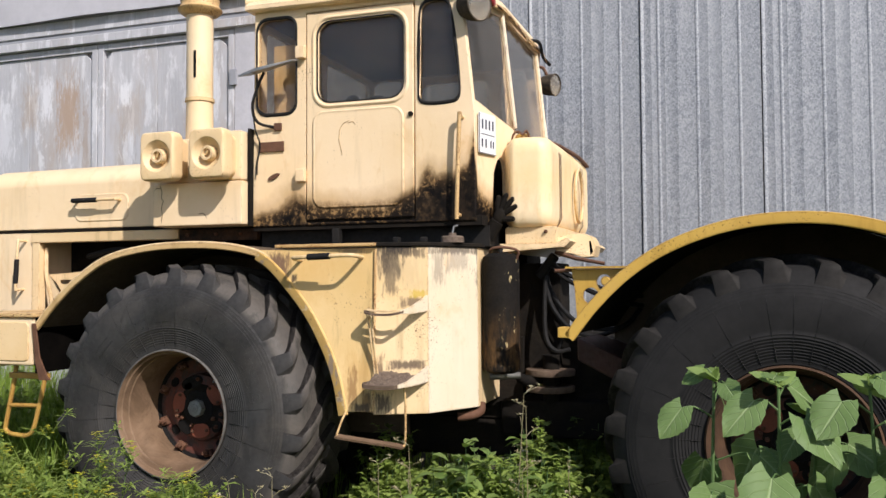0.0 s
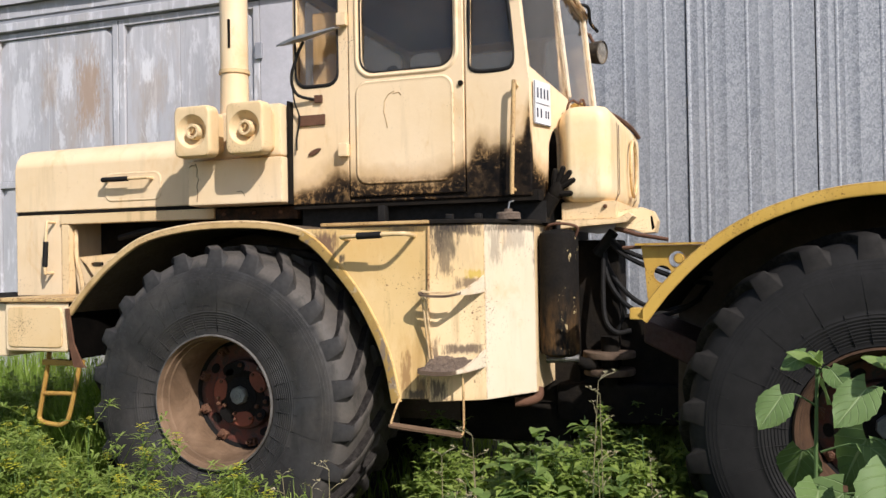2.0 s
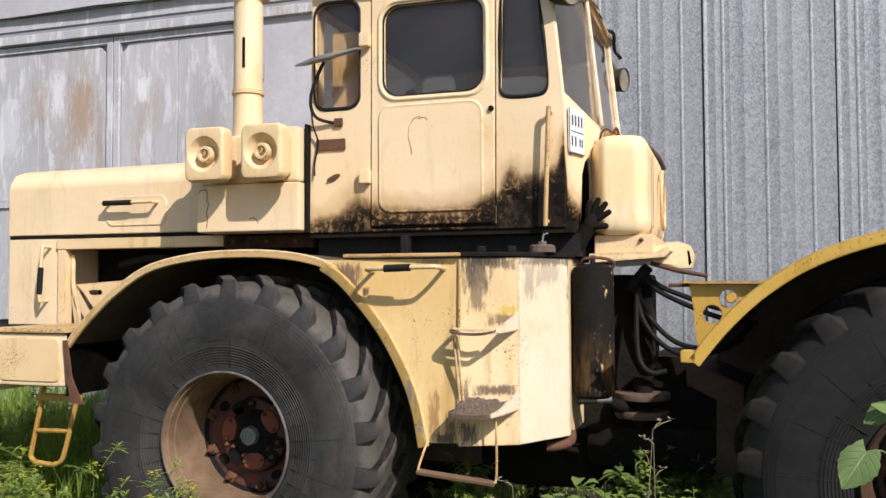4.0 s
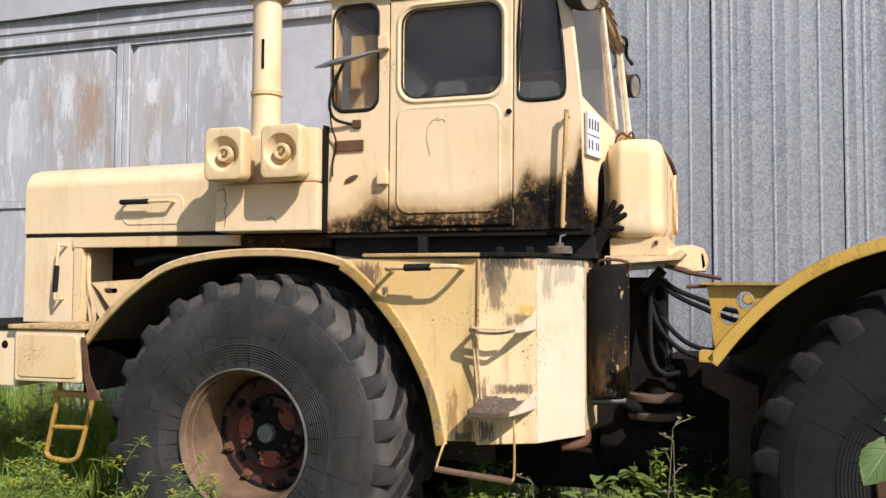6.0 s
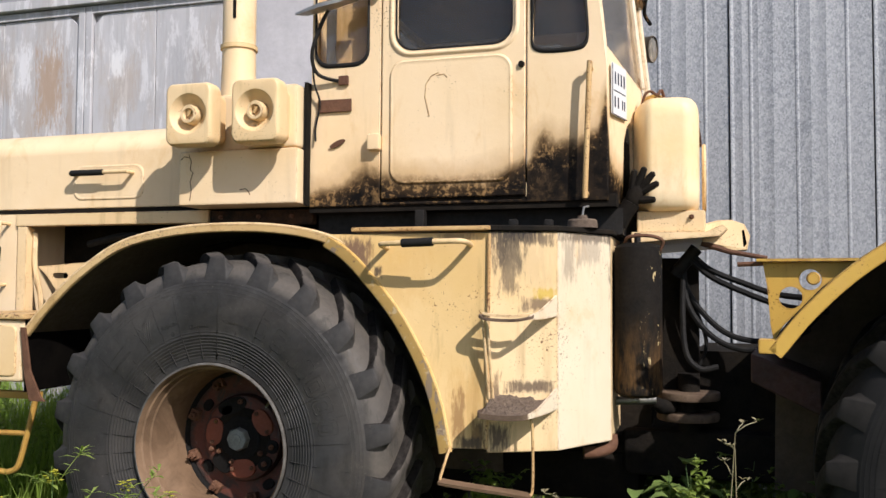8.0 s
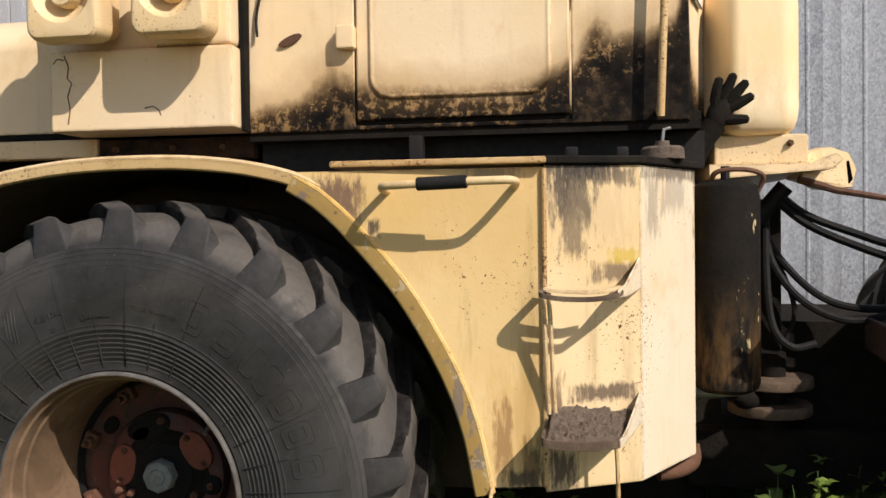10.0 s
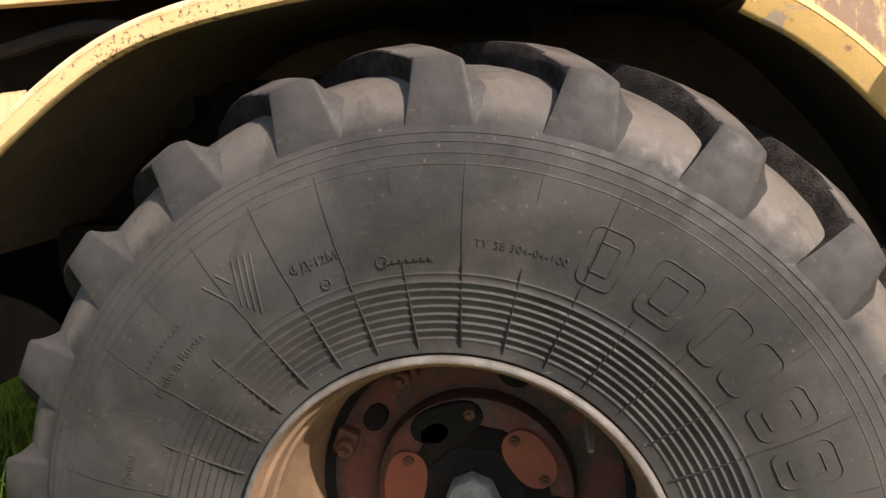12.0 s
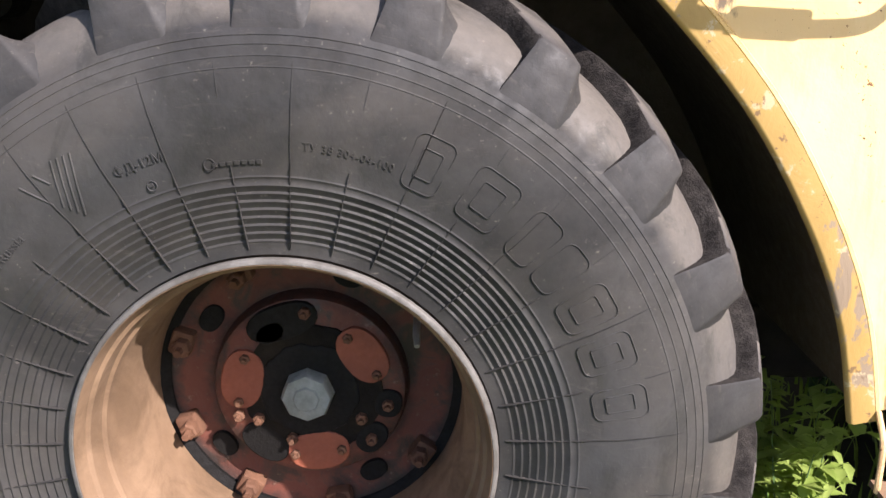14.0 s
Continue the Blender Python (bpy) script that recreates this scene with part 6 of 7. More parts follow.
part("bay_pipe", tube(smooth_path([(-1.50, 0.68, 1.78), (-1.49, 0.67, 1.60), (-1.46, 0.68, 1.45), (-1.47, 0.70, 1.32)], 5), 0.014, 8), cream_worn, hood)
part("bay_hose", tube(smooth_path([(-1.2, 0.74, 1.72), (-0.9, 0.70, 1.76), (-0.6, 0.72, 1.70), (-0.3, 0.74, 1.74), (0.1, 0.74, 1.70)], 5), 0.020, 8), hose_rubber, hood)
part("wheel_arch_end", plate([(-1.045, 1.30), (-1.02, 1.30), (-0.985, 1.10), (-0.925, 0.985), (-0.90, 0.965), (-0.985, 0.965), (-1.015, 1.08)], [], upright(0.085), 0.012), brown_rust, tractor, "rusty mudguard end")
part("box_panel", loft([[(x, y, z) for x, z in rounded(-1.475 - g, -1.08 + g, 1.075 - g, 1.305 + g, 0.03)] for g, y in ((0.006, 0.101), (0.0, 0.094), (-0.004, 0.0925))]), panel_tan, tractor, "pressed tan panel", sharp=20)
part("bumper_hole", spin([(0, 0.128), (0.022, 0.128), (0.024, 0.1305), (0, 0.1305)], 12, (-1.60, 0, 1.245)), grease_and_shade_black, tractor)
lad = holder("ladder", tractor, "yellow tubular boarding ladder")
LY = 0.22
part("rail", tube(smooth_path([(-1.29, LY, 1.03), (-1.31, LY, 0.92), (-1.365, LY, 0.68), (-1.37, LY, 0.635), (-1.33, LY, 0.61), (-1.22, LY, 0.60)], 5), 0.014, 8), ladder_paint, lad)
part("rail", tube(smooth_path([(-1.05, LY, 1.03), (-1.08, LY, 0.90), (-1.14, LY, 0.68), (-1.17, LY, 0.62), (-1.22, LY, 0.60)], 5), 0.014, 8), ladder_paint, lad)
part("rung", tube([(-1.345, LY, 0.785), (-1.115, LY, 0.79)], 0.013, 8), ladder_paint, lad)
part("rung", box(-1.33, -1.04, LY - 0.02, LY + 0.02, 0.955, 0.99, r=0.006), ladder_paint, lad)

# ---- between the halves ----
for z, r in ((1.0, 0.142), (0.905, 0.138)):
    part("hinge_plate", spin([(0, z - 0.018), (r, z - 0.018), (r + 0.004, z - 0.012), (r + 0.004, z + 0.012), (r, z + 0.018), (0, z + 0.018)], 32, (1.915, 1.0, 0), "z"), step_brown, tractor, "rust-red hinge plate")
part("hinge_pin", tube([(1.92, 1.0, 0.70), (1.92, 1.0, 1.10)], 0.05, 16), grease_and_shade_black, tractor)
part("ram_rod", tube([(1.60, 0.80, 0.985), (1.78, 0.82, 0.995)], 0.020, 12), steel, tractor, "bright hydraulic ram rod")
part("ram_body", tube([(1.765, 0.83, 0.985), (1.80, 0.86, 0.96), (1.84, 0.92, 0.95)], [0.026, 0.034, 0.034], 14), grease_and_shade_black, tractor)
part("cross_member", box(1.62, 2.3, 0.95, 1.9, 0.62, 0.84, r=0.03), grease_and_shade_black, tractor)
part("frame_beam", loft([[(-1.06, y, z) for y, z in ((0.48, 1.12), (0.48, 1.235), (0.95, 1.235), (0.95, 1.12))], [(-0.80, y, z) for y, z in ((0.44, 1.0), (0.44, 1.135), (0.95, 1.135), (0.95, 1.0))]]), oxide_shaded, tractor, "rust-red frame beam", REAR, bevel=0.008)
# Valve block, widened to fill the dark behind receiver and hoses.
part("valve_block", box(1.64, 1.97, 1.05, 1.35, 0.92, 1.64, r=0.015), grease_and_shade_black, tractor)
HOSES = [[(1.93, 0.95, 1.66), (2.02, 0.92, 1.58), (2.16, 0.90, 1.52), (2.30, 0.85, 1.47), (2.48, 0.7, 1.45)],
         [(1.92, 0.95, 1.64), (2.02, 0.92, 1.55), (2.16, 0.90, 1.48), (2.32, 0.85, 1.42), (2.48, 0.7, 1.40)],
         [(1.90, 1.0, 1.60), (1.92, 0.98, 1.42), (2.02, 0.95, 1.28), (2.16, 0.92, 1.22), (2.30, 0.9, 1.25), (2.42, 0.8, 1.32)],
         [(1.88, 1.05, 1.62), (1.93, 1.0, 1.46), (2.06, 0.96, 1.31), (2.20, 0.94, 1.26), (2.36, 0.9, 1.28), (2.46, 0.8, 1.38)],
         [(1.90, 0.98, 1.60), (1.895, 0.95, 1.38), (1.91, 0.92, 1.20), (1.97, 0.91, 1.13), (2.05, 0.92, 1.14)],
         [(1.90, 1.05, 1.50), (1.96, 1.0, 1.38), (2.00, 1.0, 1.24), (1.96, 1.0, 1.12)]]
for k, h in enumerate(HOSES):
    part("hydraulic_hose", tube(smooth_path(h, 6), 0.0135 if k < 5 else 0.009, 8), hose_rubber, tractor, "slack black hydraulic hose")
part("hose_rod", tube([(1.98, 0.86, 1.70), (2.10, 0.86, 1.66), (2.26, 0.86, 1.63)], [0.014, 0.012, 0.010], 8), brown_rust, tractor, "rusty rod")
part("hose_union", tube([(1.86, 0.97, 1.56), (1.96, 0.95, 1.68)], 0.03, 10), black_steel, tractor)
part("receiver_bail", tube(smooth_path([(1.66, 0.62, 1.685), (1.68, 0.59, 1.715), (1.76, 0.59, 1.72), (1.82, 0.62, 1.70), (1.805, 0.64, 1.65)], 5), 0.008, 8), brown_rust, tractor)
part("receiver_plug", tube([(1.712, 0.655, 1.69), (1.712, 0.655, 1.735)], 0.014, 8), black_steel, tractor)

# tank strap, flange and cover ring
for y in (1.02, 1.75):
    part("tank_strap", loft([[(1.672, y, 2.27), (1.672, y + 0.03, 2.27)], [(1.73, y, 2.362), (1.73, y + 0.03, 2.362)], [(1.92, y, 2.362), (1.92, y + 0.03, 2.362)], [(1.985, y, 2.28), (1.985, y + 0.03, 2.28)], [(1.985, y, 1.90), (1.985, y + 0.03, 1.90)], [(1.95, y, 1.838), (1.95, y + 0.03, 1.838)]], closed=False, cap=False), brown_rust, tank)
part("tank_cap", spin([(0, 2.392), (0.030, 2.392), (0.042, 2.386), (0.046, 2.374), (0.050, 2.352), (0, 2.352)], 20, (1.775, 0.955, 0.012), "z"), ladder_paint, tank)
part("cap_chain", tube(smooth_path([(1.72, 0.90, 2.352), (1.735, 0.885, 2.395), (1.76, 0.89, 2.412), (1.79, 0.885, 2.392), (1.81, 0.90, 2.415), (1.825, 0.93, 2.36)], 4), 0.007, 6), brown_rust, tank, "rusty twist of wire round the filler cap")
part("gauge_ring", loft([[Vector((2.0 + 0.012 * math.sin(b), 1.55 + (0.13 + 0.012 * math.cos(b)) * math.cos(a), 2.08 + (0.17 + 0.012 * math.cos(b)) * math.sin(a))) for b in (2 * math.pi * k / 6 for k in range(6))] for a in (2 * math.pi * k / 24 for k in range(25))], cap=False), cream_worn, tank, "bent cream guard ring")
part("tank_top_rail", tube(smooth_path([(1.85, 1.05, 2.365), (1.90, 1.15, 2.375), (1.95, 1.35, 2.36), (1.97, 1.7, 2.355), (1.98, 2.0, 2.33)], 4), 0.014, 8), brown_rust, tank)
part("tray_lip", loft([[(2.10 + (x - 2.10) * k, y + d, 1.74 + (z - 1.74) * k) for x, d, z in ((1.985, -0.12, 1.705), (1.99, -0.12, 1.785), (2.05, -0.06, 1.806), (2.115, 0.0, 1.812), (2.172, 0.0, 1.79), (2.196, 0.0, 1.735), (2.182, 0.0, 1.672), (2.12, 0.0, 1.668), (2.06, -0.06, 1.690))] for y, k in ((0.962, 0.97), (0.972, 1.0), (1.10, 1.0), (1.24, 0.86))]), cream_worn, tank, "torn cream tray corner", sharp=30)
# Flat black patch paints the shade inside the torn opening.
part("torn_hole", plate([(2.092, 1.716), (2.128, 1.772), (2.150, 1.758), (2.168, 1.764), (2.180, 1.700), (2.165, 1.680), (2.125, 1.682)], [], upright(0.955), 0.006), shade_black, tank, "black torn hole")


# ---- the glove ----
def make_glove():
    bm = ball((0, 0, 0), 0.055, 12, (0.62, 0.45, 1.0))
    for dx, dz, ln, lean in ((-0.028, 0.04, 0.055, -0.25), (-0.008, 0.05, 0.068, 0.0), (0.014, 0.05, 0.065, 0.3), (0.032, 0.038, 0.055, 0.65), (0.036, -0.005, 0.05, 1.15)):
        d = Vector((math.sin(lean), -0.12, math.cos(lean)))
        p = Vector((dx, -0.005, dz))
        tube([p - d * 0.02, p, p + d * ln * 0.5, p + d * ln * 0.9, p + d * ln], [0.014, 0.0155, 0.0145, 0.012, 0.004], 8, bm)
    tube([(0, 0, -0.03), (-0.01, 0.004, -0.08), (-0.018, 0.006, -0.13)], [0.036, 0.034, 0.040], 10, bm)
    return bm


glove = part("work_glove", make_glove(), grease_and_shade_black)
glove.matrix_basis = pose(1.70, 0.69, 1.905, 0, 24, 0) @ Matrix.Scale(1.12, 4)
tagged(glove, "oily black rubber work glove wedged beside the cream tank", "glove")


# ---- plants ----
def leaf_mesh(bm, root, along, up, length, width, droop=0.35, n=4, fold=0.25, lobed=0.0):
    """One blade: a pointed oval that bends down along its length and folds at the midrib."""
    along, up = along.normalized(), up.normalized()
    side = along.cross(up).normalized()
    rows = []
    for i in range(n + 1):
        t = i / n
        w = width * 0.5 * (math.sin(math.pi * min(1, t * 0.86 + 0.12)) ** 0.8) * (1 if i < n else 0.06)
        if lobed and i == 0:
            w = width * 0.30
        p = root + along * (length * t) - up * (droop * length * t * t)
        back = along * (-lobed * length) if i == 0 else Vector()
        rows.append([bm.verts.new(p - side * w + up * (fold * w) + back), bm.verts.new(p), bm.verts.new(p + side * w + up * (fold * w) + back)])
    for a, b in zip(rows, rows[1:]):
        bm.faces.new((a[0], a[1], b[1], b[0]))
        bm.faces.new((a[1], a[2], b[2], b[1]))


rnd = random.Random(7)


def any_dir(z=0.0):
    a = rnd.uniform(0, 2 * math.pi)
    return Vector((math.cos(a), math.sin(a), z))


def grass_field(spots, name, label, mat, width=0.006):
    """spots: (x0, x1, y0, y1, count, low, high); bent three-part blades, one mesh."""
    verts, faces = [], []
    for x0, x1, y0, y1, count, low, high in spots:
        for _ in range(count):
            x, y = rnd.uniform(x0, x1) + rnd.gauss(0, 0.3), rnd.uniform(y0, y1) + rnd.gauss(0, 0.22)
            y = min(y, 3.36)
            if abs(y - 0.36) < 0.36 and (abs(x) < 0.42 or abs(x - 3.2) < 0.42):
                continue
            patch = 0.78 + 0.6 * noise.noise((x * 1.1, y * 1.1, 5))
            h = rnd.uniform(low, high) * max(0.3, patch)
            d, w = any_dir(), width * rnd.uniform(0.6, 1.3)
            lean = h * rnd.uniform(0.1, 0.55)
            sd = Vector((-d.y, d.x, 0)) * w
            k = len(verts)
            base = Vector((x, y, -0.02))
            mid, tip = base + d * lean * 0.35 + Vector((0, 0, h * 0.6)), base + d * lean + Vector((0, 0, h))
            verts += [base - sd, base + sd, mid + sd * 0.8, mid - sd * 0.8, tip]
            faces += [(k, k + 1, k + 2, k + 3), (k + 3, k + 2, k + 4)]
    me = bpy.data.meshes.new(name)
    me.from_pydata([tuple(v) for v in verts], [], faces)
    me.materials.append(mat)
    return tagged(new(name, me), label, "grass", kind="stuff")


grass_field([(-8, -1.25, -2.6, 3.3, 34000, 0.38, 0.95), (-1.25, 0.9, -1.9, -0.25, 5000, 0.22, 0.55), (1.0, 4.2, -1.9, -0.2, 5200, 0.12, 0.42), (-1.0, 4.6, -0.2, 3.4, 5200, 0.08, 0.30), (4.2, 9, -2, 3.4, 5000, 0.15, 0.5), (-8, 9, -6.5, -1.7, 22000, 0.05, 0.24)],
            "grass", "uneven bright green meadow grass round the tractor", grass_mat)


def weed(at, height, kind_, spread=0.16, seed=0):
    """A branching wild plant: stems, many narrow leaves, blossoms or dry heads."""
    global rnd
    rnd = random.Random(1000 + seed)
    label = {"bloom": "tall green weed with narrow leaves and small yellow flowers", "green": "bushy green weed with many small pointed leaves",
             "broad": "broad-leaved green weed growing beneath the tractor", "dry": "dry straw-coloured weed stalk with seed heads"}[kind_]
    name = {"bloom": "flowering_weed", "green": "bushy_weed", "broad": "broadleaf_weed", "dry": "dry_weed"}[kind_]
    plant = thing(name, (at[0], at[1], 0), label, "weed", "weeds round the tractor")
    leaves, heads = bmesh.new(), bmesh.new()
    base = Vector((at[0], at[1], -0.02))
    n = {"bloom": 8, "green": 8, "broad": 8, "dry": 3}[kind_]
    for i in range(n):
        d = any_dir()
        h = height * (1.0 if i == 0 else rnd.uniform(0.55, 0.95))
        tip = base + d * spread * (0.3 if i == 0 else rnd.uniform(0.4, 1.1)) + Vector((0, 0, h))
        path = smooth_path([base + d * 0.01, base + (tip - base) * 0.5 + any_dir() * 0.02, tip], 4)
        part("stem", tube(path, [0.0045 - 0.0032 * k / (len(path) - 1) for k in range(len(path))], 5), dry_mat if kind_ == "dry" else stem_mat, plant)
        count = {"bloom": 170, "green": 90, "broad": 18, "dry": 5}[kind_]
        twigs = []
        if kind_ in ("bloom", "green"):
            for k in range(9):
                f = rnd.uniform(0.25, 0.97) * (len(path) - 1)
                j = min(int(f), len(path) - 2)
                q = path[j].lerp(path[j + 1], f - j)
                e = q + any_dir(rnd.uniform(0.5, 1.3)) * rnd.uniform(0.05, 0.12)
                tube([q, q.lerp(e, 0.5) + Vector((0, 0, 0.005)), e], [0.0018, 0.0015, 0.001], 3, leaves)
                twigs.append((q, e))
        for k in range(count):
            f = rnd.uniform(0.25, 1.0) * (len(path) - 1)
            j = min(int(f), len(path) - 2)
            q, t = path[j].lerp(path[j + 1], f - j), f / (len(path) - 1)
            if twigs and k % 5:
                q, e = twigs[k % len(twigs)]
                q = q.lerp(e, rnd.uniform(0.2, 1.0))
            a = any_dir(rnd.uniform(0.0, 0.9))
            if kind_ == "bloom":
                leaf_mesh(leaves, q, a, Vector((0, 0, 1)) + a * 0.2, rnd.uniform(0.045, 0.09) * (1.2 - 0.4 * t), rnd.uniform(0.008, 0.014), 0.3, 2)
            elif kind_ == "green":
                leaf_mesh(leaves, q, a, Vector((0, 0, 1)), rnd.uniform(0.035, 0.07), rnd.uniform(0.018, 0.032), 0.4, 2)
            elif kind_ == "broad":
                leaf_mesh(leaves, q, a, Vector((0, 0, 1)), rnd.uniform(0.07, 0.13), rnd.uniform(0.045, 0.075), 0.45, 3)
            else:
                leaf_mesh(leaves, q, a, Vector((0, 0, 1)), rnd.uniform(0.03, 0.06), 0.007, 0.6, 2)
        if kind_ == "bloom" and i < 5:
            for _ in range(16):
                c = tip + Vector((rnd.uniform(-1, 1) * 0.022, rnd.uniform(-1, 1) * 0.022, rnd.uniform(-0.03, 0.012)))
                for j in range(4):
                    leaf_mesh(heads, c, any_dir(0.4), Vector((0, 0, 1)), 0.012, 0.010, 0.2, 2)
        if kind_ == "dry":
            for j in range(5):
                q = path[-1 - j % 4] + any_dir() * 0.004
                e = q + any_dir(0.5) * rnd.uniform(0.03, 0.07)
                tube([q, (q + e) / 2 + Vector((0, 0, 0.006)), e], [0.002, 0.0018, 0.0015], 4, leaves)
                for _ in range(5):
                    leaf_mesh(heads, e + any_dir(0.3) * 0.008, any_dir(0.8), Vector((0, 0, 1)), 0.020, 0.009, 0.2, 2)
    part("foliage", leaves, {"bloom": weed_mat, "green": weed_mat, "broad": broad_mat, "dry": dry_mat}[kind_], plant, sharp=180)
    if len(heads.verts):
        part("blossom", heads, yellow_bloom if kind_ == "bloom" else dry_mat, plant, "", sharp=180)
    else:
        heads.free()
    return plant


WEEDS = [("bloom", 0.06, -0.70, 0.86), ("bloom", 0.34, -0.70, 0.85), ("bloom", -0.39, -0.72, 0.74), ("bloom", -0.14, -0.92, 0.70), ("bloom", 0.22, -0.98, 0.64), ("bloom", 0.52, -0.80, 0.62), ("bloom", -0.71, -0.55, 0.84), ("bloom", -1.00, -0.62, 0.74),
         ("bloom", -0.62, -1.0, 0.66), ("bloom", -1.32, -0.35, 0.78), ("bloom", -1.15, -0.95, 0.66), ("bloom", -1.75, -0.5, 0.72), ("bloom", -0.30, -0.45, 0.62), ("green", -1.55, 0.25, 0.62), ("green", -1.95, 0.1, 0.70), ("green", -2.4, 0.5, 0.72),
         ("green", -0.95, -0.25, 0.66), ("green", -2.9, 0.2, 0.75), ("green", -2.2, -0.6, 0.7), ("green", -3.3, 1.2, 0.8), ("green", -2.7, 1.6, 0.7), ("dry", 0.80, -0.62, 0.66), ("dry", 0.95, -0.58, 0.68), ("green", 0.66, -0.55, 0.55), ("dry", 0.62, -0.9, 0.6),
         ("dry", 1.51, -0.30, 0.80), ("dry", 2.05, -0.32, 1.06), ("dry", 1.40, -0.42, 0.74), ("broad", 1.68, -0.28, 0.78), ("broad", 1.85, -0.30, 0.84), ("broad", 1.58, -0.48, 0.62), ("broad", 1.95, -0.5, 0.62), ("broad", 1.76, -0.6, 0.58), ("green", 1.35, -0.6, 0.52),
         ("broad", 2.12, -0.2, 0.64), ("green", 2.3, 0.35, 0.66), ("green", 2.1, 0.55, 0.62), ("green", 2.25, 1.0, 0.66), ("green", 1.9, 0.25, 0.55), ("dry", 2.3, -0.42, 0.76), ("green", 2.45, 1.9, 0.7), ("green", 1.85, 1.9, 0.66), ("green", 1.2, 1.7, 0.6),
         ("green", 1.02, 0.42, 0.66), ("green", 1.12, 0.6, 0.70), ("green", 1.0, 0.8, 0.62), ("green", 1.3, 0.15, 0.42), ("green", 1.15, -0.35, 0.45), ("dry", 2.5, -0.62, 0.62), ("green", 2.75, -0.8, 0.55), ("green", 3.6, -0.8, 0.7), ("green", 3.0, -1.05, 0.6)]
spread = random.Random(11)
for _ in range(60):
    x, y = spread.uniform(-2.4, 0.72), spread.uniform(-1.3, -0.32)
    WEEDS.append((spread.choice(("bloom", "bloom", "green")), x, y, spread.uniform(0.52, 0.80) - 0.16 * max(0, x + 0.1)))
for _ in range(26):
    WEEDS.append((spread.choice(("green", "broad")), spread.uniform(1.15, 2.6), spread.uniform(-0.75, 0.3), spread.uniform(0.35, 0.6)))
for _ in range(22):
    WEEDS.append((spread.choice(("green", "green", "broad")), spread.uniform(1.65, 2.32), spread.uniform(-0.42, 0.02), spread.uniform(0.58, 0.80)))
for _ in range(14):
    WEEDS.append(("green", spread.uniform(-3.8, -1.3), spread.uniform(-0.2, 2.8), spread.uniform(0.45, 0.75)))
for _ in range(12):
    WEEDS.append(("green", spread.uniform(0.4, 4.2), spread.uniform(2.9, 3.35), spread.uniform(0.5, 0.85)))
for _ in range(18):
    WEEDS.append((spread.choice(("green", "green", "broad")), spread.uniform(1.7, 2.55), spread.uniform(0.3, 2.9), spread.uniform(0.66, 0.86)))
for k, (kind_, x, y, h) in enumerate(WEEDS):
    weed((x - (0.20 if k < 6 else 0.0), y), h * (1.02 if k < 13 else 1.0), kind_, 0.17 if kind_ != "dry" else 0.08, k)


def veined(m):
    """Pale sunken veins fanning from the midrib, laid along the leaf's own length and width."""
    n, l = m.node_tree.nodes, m.node_tree.links
    b = n["Principled BSDF"]
    c = n.new("ShaderNodeTexCoord")
    p = n.new("ShaderNodeSeparateXYZ")
    l.new(c.outputs["UV"], p.inputs[0])
    half = calc(n, l, "ABSOLUTE", calc(n, l, "MULTIPLY", calc(n, l, "SUBTRACT", p.outputs[0], 0.5), 2.0))
    run = calc(n, l, "FRACT", calc(n, l, "MULTIPLY", calc(n, l, "SUBTRACT", p.outputs[1], calc(n, l, "MULTIPLY", half, 0.36)), 5.5))
    away = calc(n, l, "ABSOLUTE", calc(n, l, "SUBTRACT", run, 0.5))
    vein = calc(n, l, "MAXIMUM", ramp(n, l, away, [(0.42, grey(0)), (0.5, grey(0.7))]), ramp(n, l, half, [(0.03, grey(1)), (0.07, grey(0))]))
    col = b.inputs["Base Color"].links[0].from_socket
    l.new(mix(n, l, calc(n, l, "MULTIPLY", vein, 0.45), col, (0.36, 0.44, 0.22)), b.inputs["Base Color"])
    bump(n, l, b, calc(n, l, "SUBTRACT", 1.0, vein), 0.7, 0.004)


veined(sun_leaf)


def big_leaf(root, along, length, width, droop, roll=0.0):
    """A heart-shaped leaf: broad near the stalk, pointed, toothed, folded at the midrib and curling down."""
    bm = bmesh.new()
    uv = bm.loops.layers.uv.new("UVMap")
    along = along.normalized()
    up = Vector((0.25, -0.75, 0.8)) + Vector((roll, 0, 0.3 * roll))
    side = along.cross(up).normalized()
    up = side.cross(along).normalized()
    n, m = 14, 8
    rows = []
    for i in range(n + 1):
        t = i / n
        w = ((t + 0.10) / 0.40) ** 0.55 if t < 0.30 else math.cos((t - 0.30) / 0.70 * math.pi / 2) ** 0.95
        w = width * 0.5 * w + 0.0008
        w *= 1 + 0.035 * (1 if i % 2 else -1) * (0 < i < n)
        row = []
        for j in range(m + 1):
            f = j / (m / 2) - 1
            lobe = -0.20 * length * abs(f) ** 1.3 * max(0.0, 1 - t / 0.45) ** 1.5
            p = root + along * (length * t + lobe) + side * (w * f * (1 - 0.06 * abs(f)))
            wave = 0.05 * width * math.sin(7 * t + 4 * roll + (1.3 if f > 0 else 0)) * f * f
            p += up * (0.22 * w * abs(f) ** 1.4 - 0.16 * w * abs(f) ** 3 - droop * length * t * t + wave + roll * 0.5 * w * f)
            row.append((bm.verts.new(p), (j / m, t)))
        rows.append(row)
    for a, b in zip(rows, rows[1:]):
        for j in range(m):
            q = (a[j], a[j + 1], b[j + 1], b[j])
            for loop, (_, co) in zip(bm.faces.new([v for v, _ in q]).loops, q):
                loop[uv].uv = co
    return bm


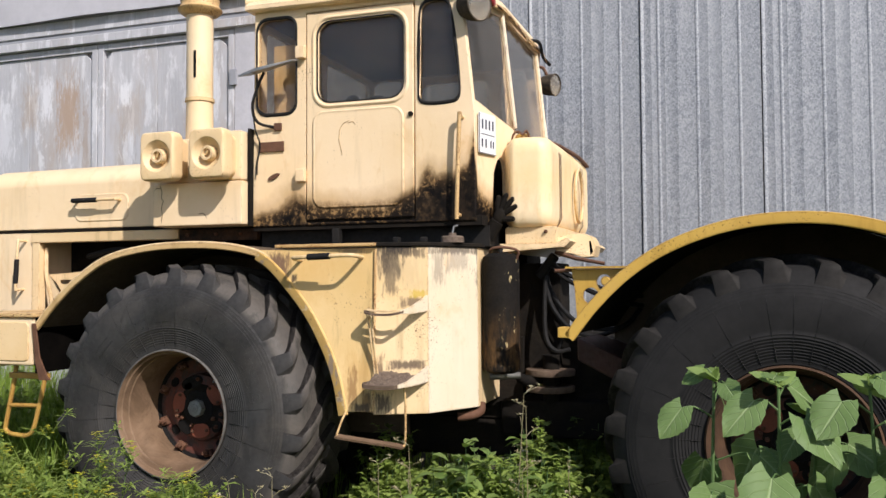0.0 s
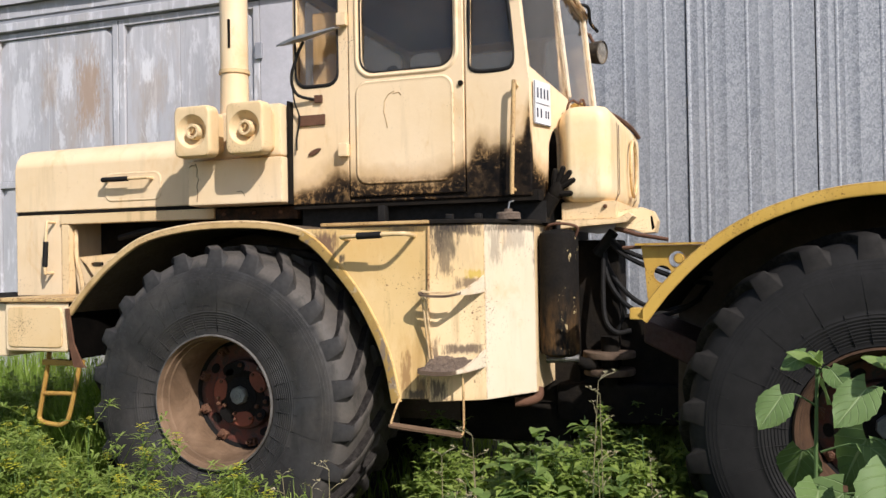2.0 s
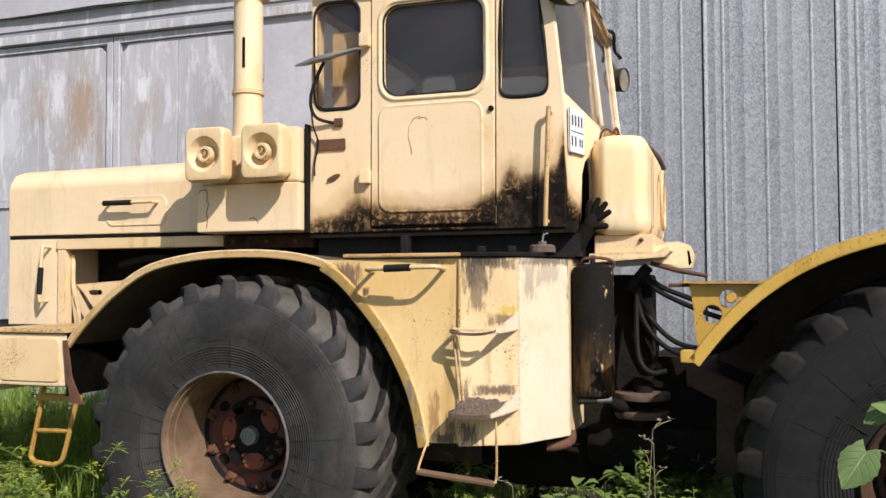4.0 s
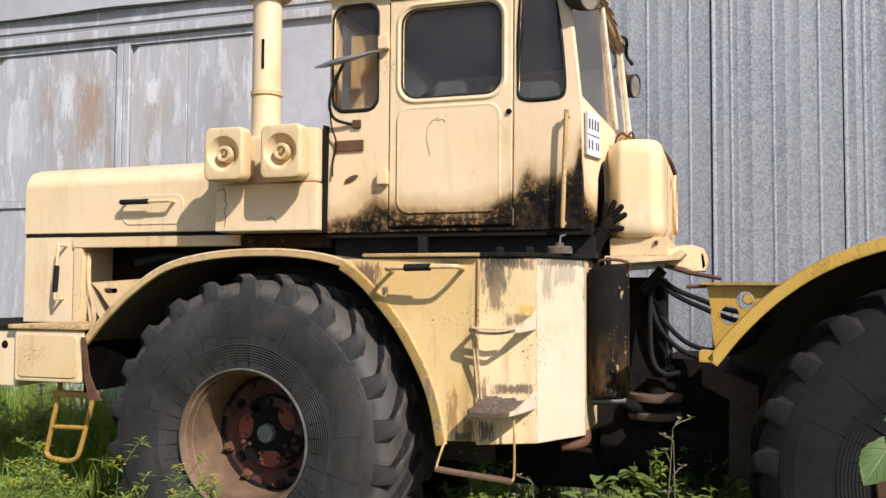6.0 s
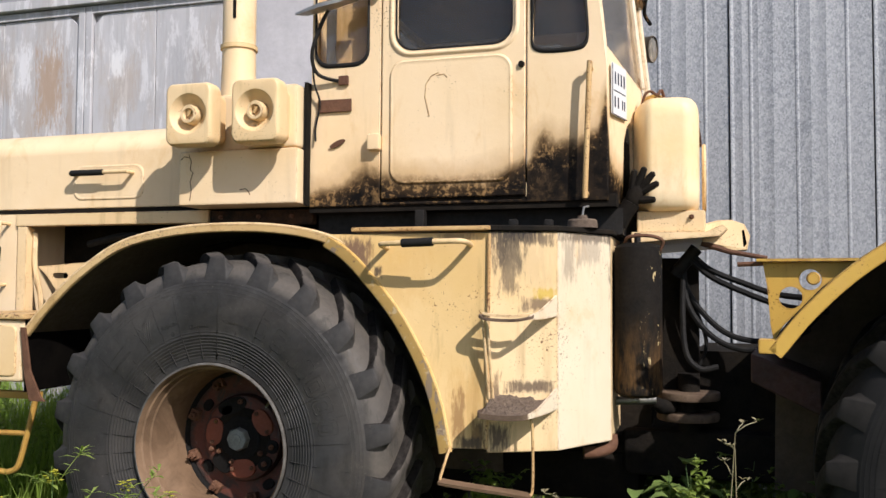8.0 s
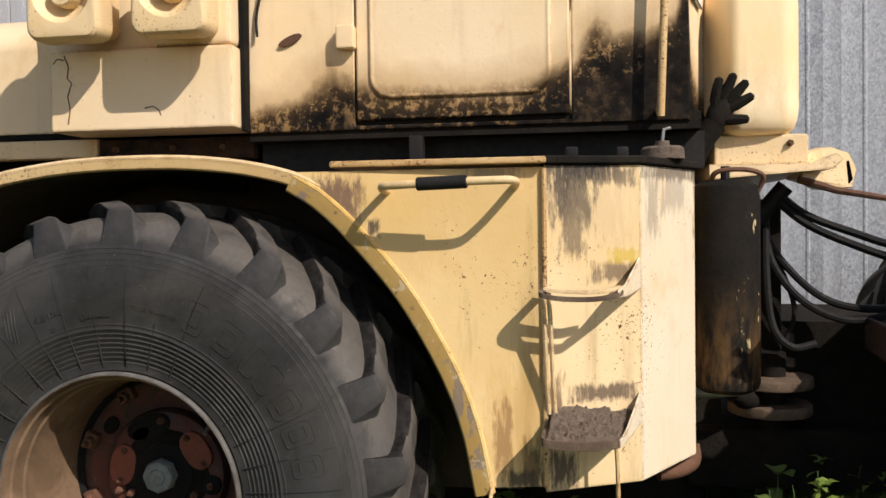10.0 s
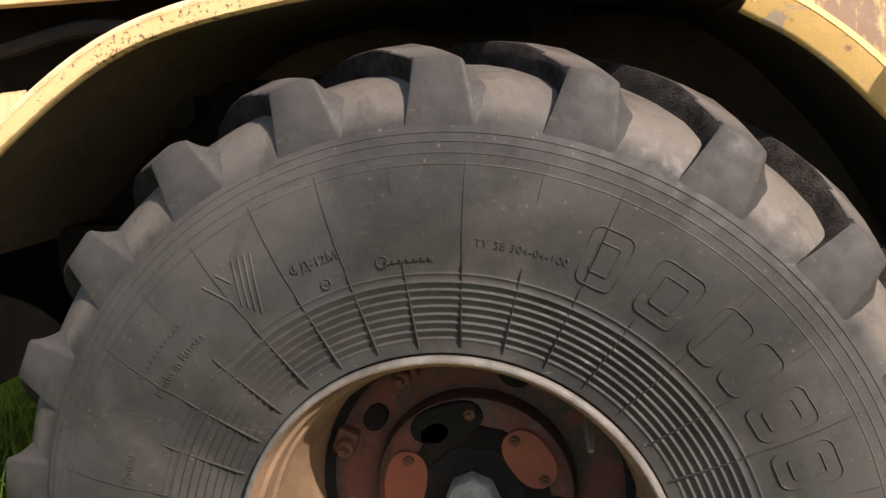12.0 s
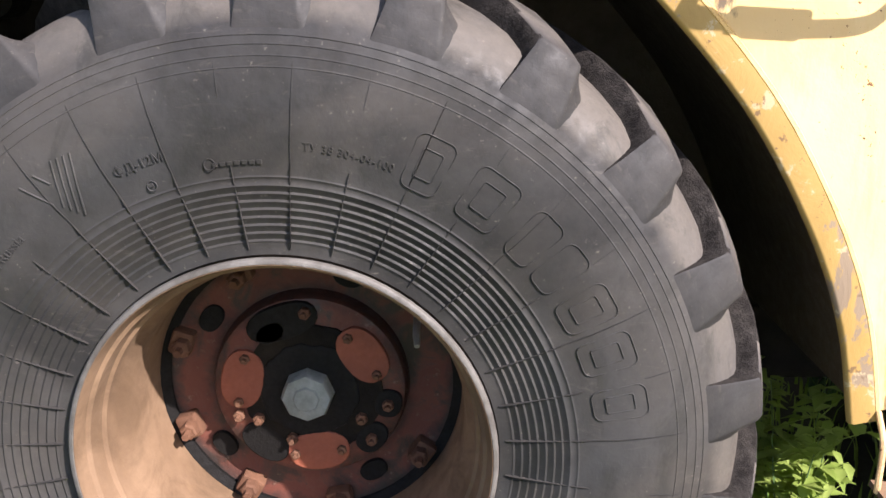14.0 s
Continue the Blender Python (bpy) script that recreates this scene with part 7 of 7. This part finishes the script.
def sunflower(at, height, leaves, seed, size, face=None):
    """A stem with stalked, drooping heart leaves set round it and a tuft of young leaves on top."""
    r = random.Random(seed)
    plant = thing("sunflower_plant", (at[0], at[1], 0), "young sunflower plant with large drooping heart-shaped green leaves", "plant", "sunflowers by the rear wheel")
    base = Vector((at[0], at[1], -0.02))
    top = base + Vector((r.uniform(-0.04, 0.04), r.uniform(-0.04, 0.04), height))
    path = smooth_path([base, base.lerp(top, 0.5) + Vector((r.uniform(-0.03, 0.03), r.uniform(-0.03, 0.03), 0)), top], 6)
    part("stem", tube(path, [0.011 - 0.006 * k / (len(path) - 1) for k in range(len(path))], 8), stem_mat, plant, "pale hairy stem")
    turn = face if face is not None else r.uniform(0, 6.2)
    for k in range(leaves):
        low = min(1, k / 4)
        t = 0.985 - 0.55 * (k / leaves) ** 0.9
        q = path[0].lerp(path[-1], t) if k > 3 else path[-1].lerp(path[-3], 0.25 * k)
        d = Vector((math.cos(turn), math.sin(turn), 0.62 - 0.40 * low))
        reach = (0.045 + 0.085 * low) * r.uniform(0.8, 1.25)
        e = q + d * reach
        part("leaf_stalk", tube(smooth_path([q, q.lerp(e, 0.6) + Vector((0, 0, 0.018)), e], 3), [0.0042 - 0.0003 * i for i in range(7)], 6), stem_mat, plant)
        ln = size * (0.62 + 0.38 * low) * r.uniform(0.8, 1.15)
        part("leaf", big_leaf(e, Vector((d.x, d.y - 0.35, 0.30 - r.uniform(0.8, 2.4) * (0.35 + 0.65 * low))), ln, ln * r.uniform(0.82, 1.0), r.uniform(0.02, 0.22), r.uniform(-0.35, 0.35)), sun_leaf, plant, sharp=180)
        turn += 2.4 + r.uniform(-0.3, 0.3)
    for k in range(7):
        a = k * 0.95 + turn
        up = 2.2 if k > 3 else 0.55
        ln = 0.045 if k > 3 else 0.105
        part("bud_leaf", big_leaf(top, Vector((math.cos(a), math.sin(a), up)), ln, ln * 0.5, 0.25 if k < 4 else -0.05), broad_mat, plant, "bright young bud leaf", sharp=180)
    return plant


FRONT = -1.75
for at, h, n, seed, size, face in (((3.12, -0.74), 1.19, 11, 3, 0.20, FRONT), ((2.90, -0.66), 1.19, 10, 8, 0.17, 3.0), ((3.42, -0.74), 1.19, 11, 21, 0.20, -0.6), ((3.72, -0.70), 1.23, 12, 34, 0.20, FRONT), ((3.26, -0.62), 1.06, 9, 55, 0.19, None), ((3.56, -0.84), 1.04, 10, 71, 0.20, -2.2)):
    sunflower(at, h, n, seed, size, face)
